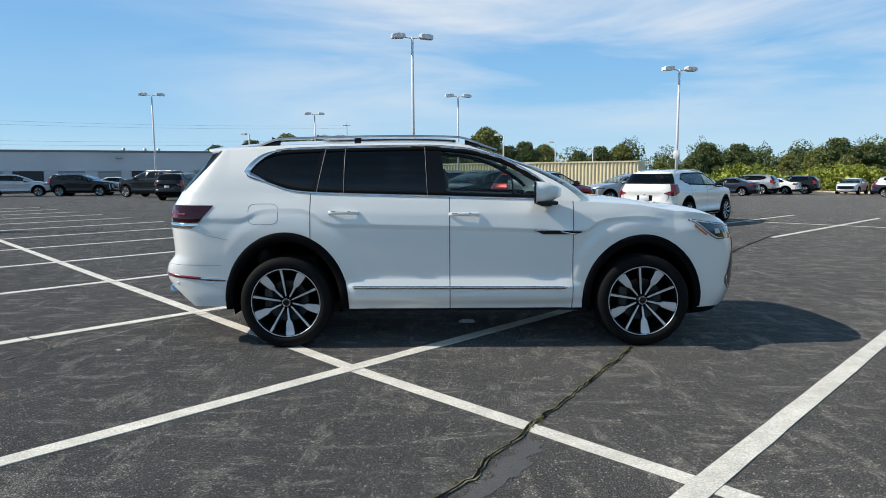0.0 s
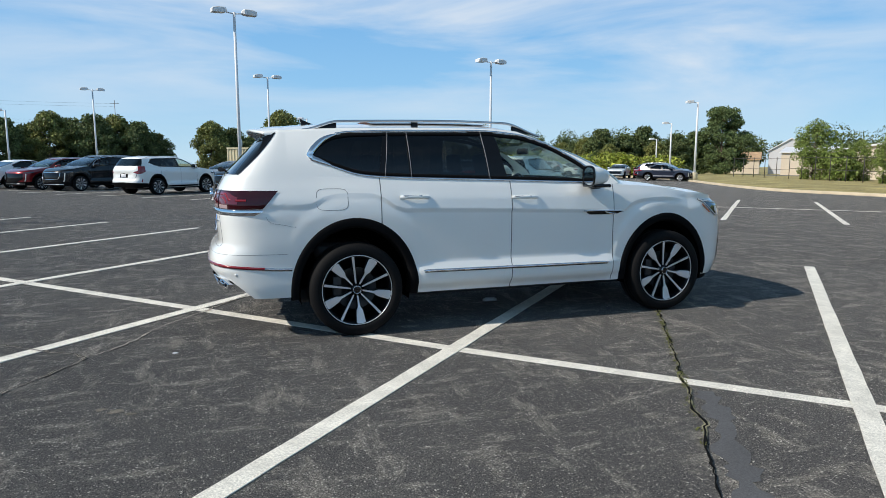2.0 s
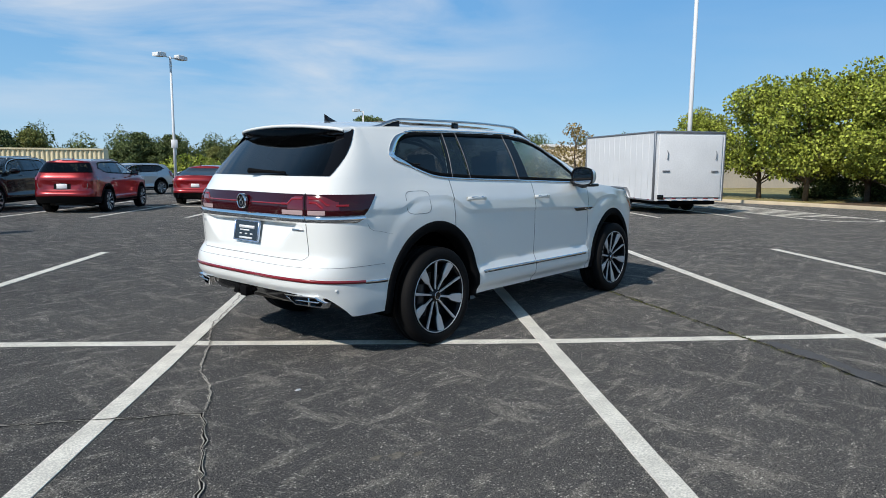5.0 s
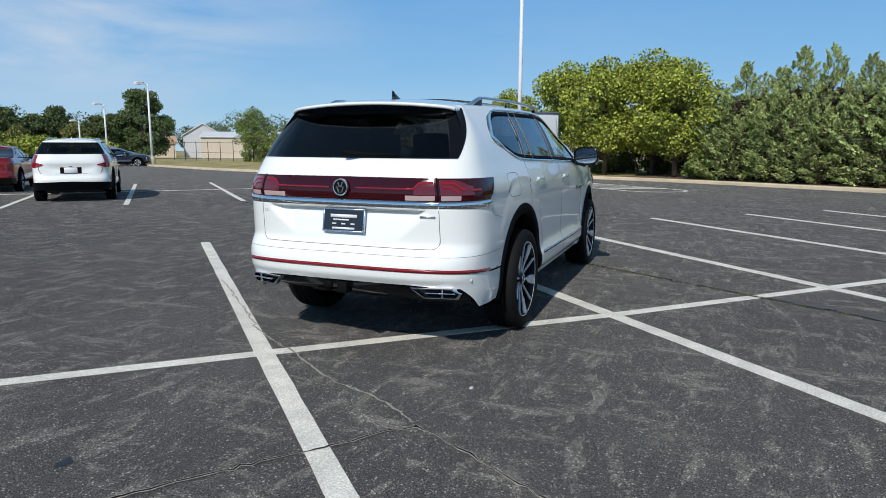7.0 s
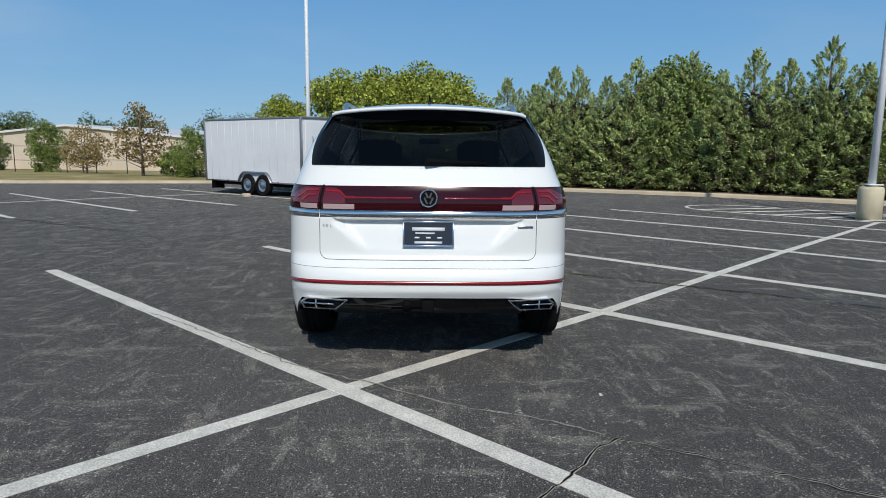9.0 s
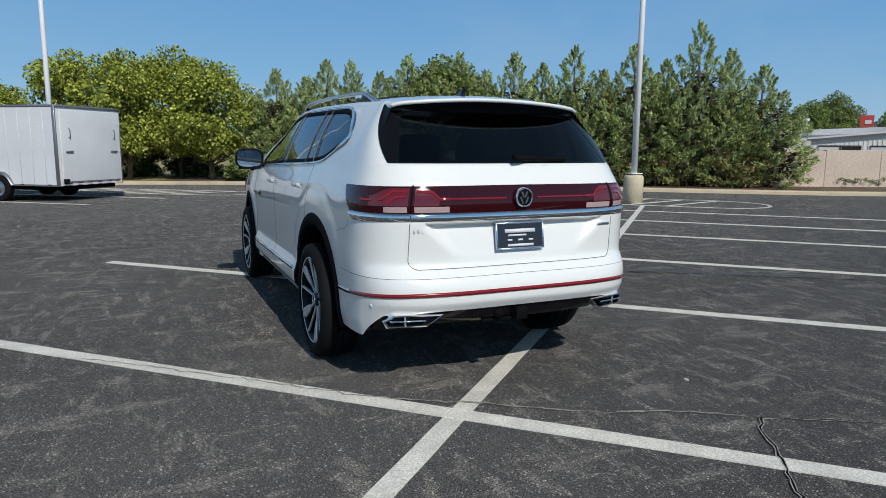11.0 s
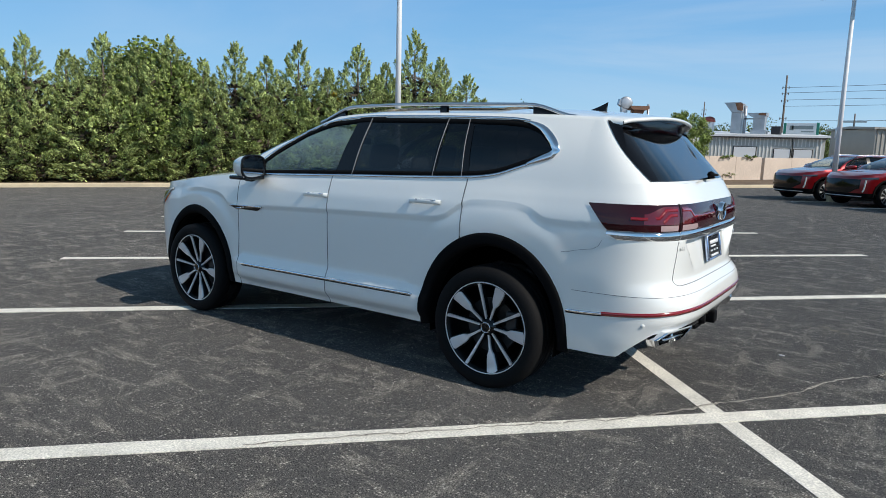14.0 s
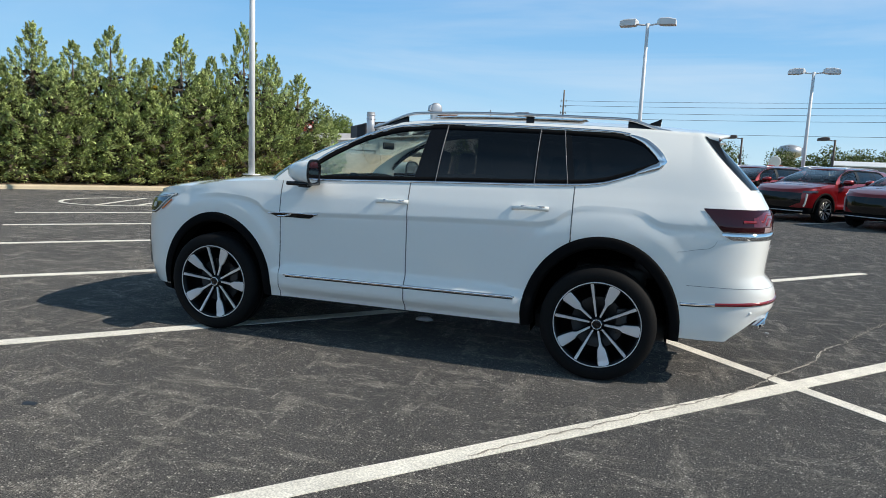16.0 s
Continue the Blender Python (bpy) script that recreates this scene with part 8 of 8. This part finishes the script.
for a, b, top in ((3.98, 5.91, 2.45), (7.24, 8.65, 2.33), (8.8, 10.36, 2.31)):
    part("door_jamb", box((b - a, 0.06, top + 0.1), pose((a + b) / 2, -0.01, top / 2)), BLACK_ROOF, g2, smooth=False)
    door = part("hall_door", box((b - a - 0.16, 0.06, top), pose((a + b) / 2, -0.03, top / 2)), ROOF_WHITE, g2, smooth=False)
part("roof_fascia", box((11.4, 0.05, 0.10), pose(5.63, -0.31, 3.27)), BLACK_ROOF, g2, smooth=False)
part("downpipe", add_tube(bmesh.new(), [(8.72, -0.08, 0.1), (8.72, -0.08, 2.9), (8.6, -0.2, 3.2)], 0.05, 6), FENCE, g2)


def hall_roof_plant():
    """The white hall's own ducts, vent and roof sign."""
    a = tagged(new("roof_duct"), "tall square galvanised duct with a flared hood", "duct", "roof ducts")
    part("trunk", box((0.85, 0.9, 2.3), pose(9.85, -60, 4.25), 0.02), GALV, a, smooth=False)
    part("hood", extruded([(9.35, 5.3), (10.25, 5.3), (10.92, 6.17), (9.55, 6.2), (9.3, 6.05)], -60.6, -59.4), GALV, a, smooth=False)
    part("rusty_panel", extruded([(9.32, 5.42), (9.75, 5.5), (10.0, 6.1), (9.55, 6.16), (9.33, 6.02)], -59.4, -59.38), RUST_ORANGE, a, "rust-streaked hood side", False)
    part("stack_pipe", add_tube(bmesh.new(), [(9.2, -60, 3.1), (9.2, -60, 5.9)], 0.13, 8), GALV, a)
    b = tagged(new("roof_duct"), "square galvanised duct with a flat hood", "duct", "roof ducts")
    part("base", box((1.3, 1.1, 0.65), pose(7.95, -60, 3.45), 0.02), GALV, b, smooth=False)
    part("trunk", box((0.95, 0.85, 1.2), pose(7.95, -60, 4.3), 0.02), GALV, b, smooth=False)
    part("hood", extruded([(7.6, 4.8), (8.35, 4.8), (8.86, 5.1), (8.86, 5.24), (7.37, 5.26), (7.37, 4.98)], -60.6, -59.4), GALV, b, smooth=False)
    part("rusty_panel", extruded([(7.4, 5.0), (8.0, 5.05), (8.0, 5.22), (7.4, 5.22)], -59.4, -59.38), RUST_ORANGE, b, "rust-streaked hood side", False)
    part("tie_bar", box((1.0, 0.08, 0.1), pose(8.75, -59.9, 4.75)), FENCE, b, smooth=False)
    c = tagged(new("roof_vent"), "white roof vent with a red cap", "duct", "roof ducts")
    part("body", box((0.8, 0.8, 1.4), pose(12.25, -60, 3.8), 0.02), ROOF_WHITE, c, smooth=False)
    cap = part("cap", lathe([(0.0, 0.5), (0.3, 0.45), (0.5, 0.28), (0.56, 0.0), (0.0, 0.0)], 16, "z"), RED_CAP, c, "faded red cap")
    cap.matrix_basis = Matrix.Translation((12.25, -60, 4.5))
    d = tagged(new("roof_sign"), "white roof sign with green ends", "sign")
    part("panel", box((2.7, 0.12, 1.0), pose(4.6, -60, 3.97), 0.01), SIGN_FACE, d, smooth=False)
    for x in (3.3, 5.9):
        part("end_band", box((0.22, 0.14, 1.02), pose(x, -60, 3.97), 0.01), SIGN_GREEN, d, smooth=False)
    for x, z, w, h in ((4.5, 4.08, 1.7, 0.3), (4.1, 3.72, 1.0, 0.1), (5.35, 4.05, 0.3, 0.4)):
        part("lettering_bar", box((w, 0.02, h), pose(x, -59.93, z)), SIGN_INK, d, smooth=False)
    for x in (3.6, 5.6):
        part("post", box((0.08, 0.08, 0.8), pose(x, -60.1, 3.3)), FENCE, d, smooth=False)
    d.matrix_basis = Matrix.Translation((0.3, -2.0, 0.0))
    e = tagged(new("roof_tank"), "small dark tank on a roof", "tank")
    part("tank", box((0.75, 0.75, 0.8), pose(6.55, -60, 3.7), 0.05), BLACK_ROOF, e, smooth=False)


RUST_ORANGE = material("rust_streaks", (0.33, 0.15, 0.08), 0.85, var=(2, 0.4, 5))
RED_CAP = material("faded_red_cap", (0.33, 0.08, 0.06), 0.7, var=(2, 0.25, 4))
SIGN_FACE = material("white_roof_sign", (0.72, 0.74, 0.74), 0.5, var=(1, 0.06, 3))
SIGN_GREEN = material("green_sign_band", (0.02, 0.22, 0.15), 0.5)
SIGN_INK = material("grey_sign_bars", (0.22, 0.26, 0.26), 0.6)
hall_roof_plant()
gable("roadside_hall", "low grey roadside hall", (-34, -128), (-62, -120), 14, 3.4, 4.2, -0.3, GREY_SIDING, ROOF_WHITE, False)


def fence(points, h):
    """A dark post-and-rail fence."""
    root = tagged(new("fence"), "dark steel post-and-rail fence", "fence")
    for (x0, y0), (x1, y1) in zip(points, points[1:]):
        n = max(1, int(math.hypot(x1 - x0, y1 - y0) / 2.2))
        z = ground_z(x0, y0)
        for k in range(n):
            t = k / n
            part("post", add_tube(bmesh.new(), [(mix(x0, x1, t), mix(y0, y1, t), z - 0.2), (mix(x0, x1, t), mix(y0, y1, t), z + h)], 0.035, 6), FENCE, root)
        for q in (0.95, 0.5):
            part("rail", add_tube(bmesh.new(), [(x0, y0, z + h * q), (x1, y1, z + h * q)], 0.018, 5), FENCE, root)


fence([(51.7, 53.7), (47.7, 42.2), (42.3, 28.7), (39.0, 18.6)], 2.3)


# ---- utility poles and wires ----
WOOD = material("utility_pole_wood", (0.16, 0.13, 0.11), 0.9, fine=(12, 0.2, 4))
WIRE = material("utility_wire", (0.05, 0.05, 0.055), 0.6)


def utility_pole(x, y, h, pins=False):
    root = tagged(new("utility_pole"), "tall wooden utility pole with side insulators" if pins else "wooden utility pole with a crossarm", "utility pole", "utility poles")
    part("pole", add_tube(bmesh.new(), [(x, y, -0.5), (x, y, h)], [0.13, 0.07], 8), WOOD, root)
    if pins:
        for dz in (1.1, 1.65, 2.3, 3.9):
            arm = part("insulator_arm", add_tube(bmesh.new(), [(x - 0.26, y, h - dz), (x + 0.26, y, h - dz)], 0.022, 5), WOOD, root)
            for s in (-1, 1):
                part("insulator", add_tube(bmesh.new(), [(x + s * 0.26, y, h - dz - 0.1), (x + s * 0.26, y, h - dz + 0.1)], 0.045, 6), WOOD, arm)
        return
    part("crossarm", box((2.4, 0.12, 0.12), pose(x, y, h - 0.9)), WOOD, root, smooth=False)


def wires(p0, p1, heights, sag, name="utility_wire"):
    for dz, off in heights:
        pts = [(mix(p0[0], p1[0], t), mix(p0[1], p1[1], t) + off, mix(p0[2], p1[2], t) + dz - sag * 4 * t * (1 - t)) for t in np.linspace(0, 1, 15)]
        tagged(part(name, add_tube(bmesh.new(), pts, 0.016, 5), WIRE), "thin dark overhead wire", "wire", "overhead wires")


utility_pole(6.8, -64.4, 8.9, True)
utility_pole(20.4, -90.0, 8.6, True)
utility_pole(2.3, -82.0, 6.4)
utility_pole(-60.0, -60.0, 9.5)
utility_pole(-32.1, 208.8, 18.0)
utility_pole(-118.0, 130.0, 15.0)
wires((6.8, -64.4, 7.8), (-60, -60, 9.3), ((0, 0), (-0.5, 0.3), (-1.1, -0.2), (-1.7, 0.2), (-3.0, 0)), 0.5)
wires((-32.1, 208.8, 17.0), (-118, 130, 14.0), ((0, 0), (-0.8, 0.3), (-4.5, 0), (-5.4, 0.3)), 0.8)


# ---- far roadside signs and water towers ----
SIGN_RED = material("red_sign", (0.5, 0.06, 0.05), 0.5)
SIGN_WHITE = material("white_sign", (0.75, 0.75, 0.75), 0.5)
SIGN_BLUE = material("blue_sign", (0.05, 0.25, 0.6), 0.5)


def roadside_sign():
    root = tagged(new("roadside_sign"), "red and white roadside sign on a post", "sign")
    t = Matrix.Rotation(radians(12), 4, "Z")
    part("post", box((0.3, 0.3, 2.0), Matrix.Translation((-16.9, -83.4, 0.7))), SIGN_WHITE, root, smooth=False)
    part("board", box((1.9, 0.25, 0.62), Matrix.Translation((-16.9, -83.4, 2.0)) @ t, 0.03), SIGN_RED, root, smooth=False)
    part("lettering_bar", box((1.3, 0.03, 0.16), Matrix.Translation((-16.9, -83.26, 2.0)) @ t), SIGN_WHITE, root, smooth=False)
    part("top_board", lathe([(0.0, 0.12), (0.62, 0.12), (0.68, 0.08), (0.68, -0.08), (0.62, -0.12), (0.0, -0.12)], 24), SIGN_WHITE, root, "round white board", False).matrix_basis = Matrix.Translation((-16.9, -83.4, 2.75))
    b = tagged(new("roadside_sign"), "small blue roadside sign", "sign")
    part("board", box((3.2, 0.3, 0.8), Matrix.Translation((-9.2, -84.0, 2.0)) @ t), SIGN_BLUE, b, smooth=False)
    part("post", box((0.3, 0.3, 2.4), Matrix.Translation((-9.2, -84.0, 0.6))), SIGN_WHITE, b, smooth=False)


def water_tower(x, y, h, r):
    root = tagged(new("water_tower"), "pale water tower on the skyline", "water tower", "water towers")
    part("tank", lathe([(0.0, h + r * 0.55), (r * 0.7, h + r * 0.4), (r, h), (r * 0.8, h - r * 0.35), (0.35 * r, h - r * 0.6), (0.3 * r, 0), (0.4 * r, -1.5)], 24, "z"), GALV, root)
    root.matrix_basis = Matrix.Translation((x, y, 0))


roadside_sign()
water_tower(-38.7, -191.0, 7.2, 3.4)
water_tower(-70.0, -170.0, 7.5, 1.6)
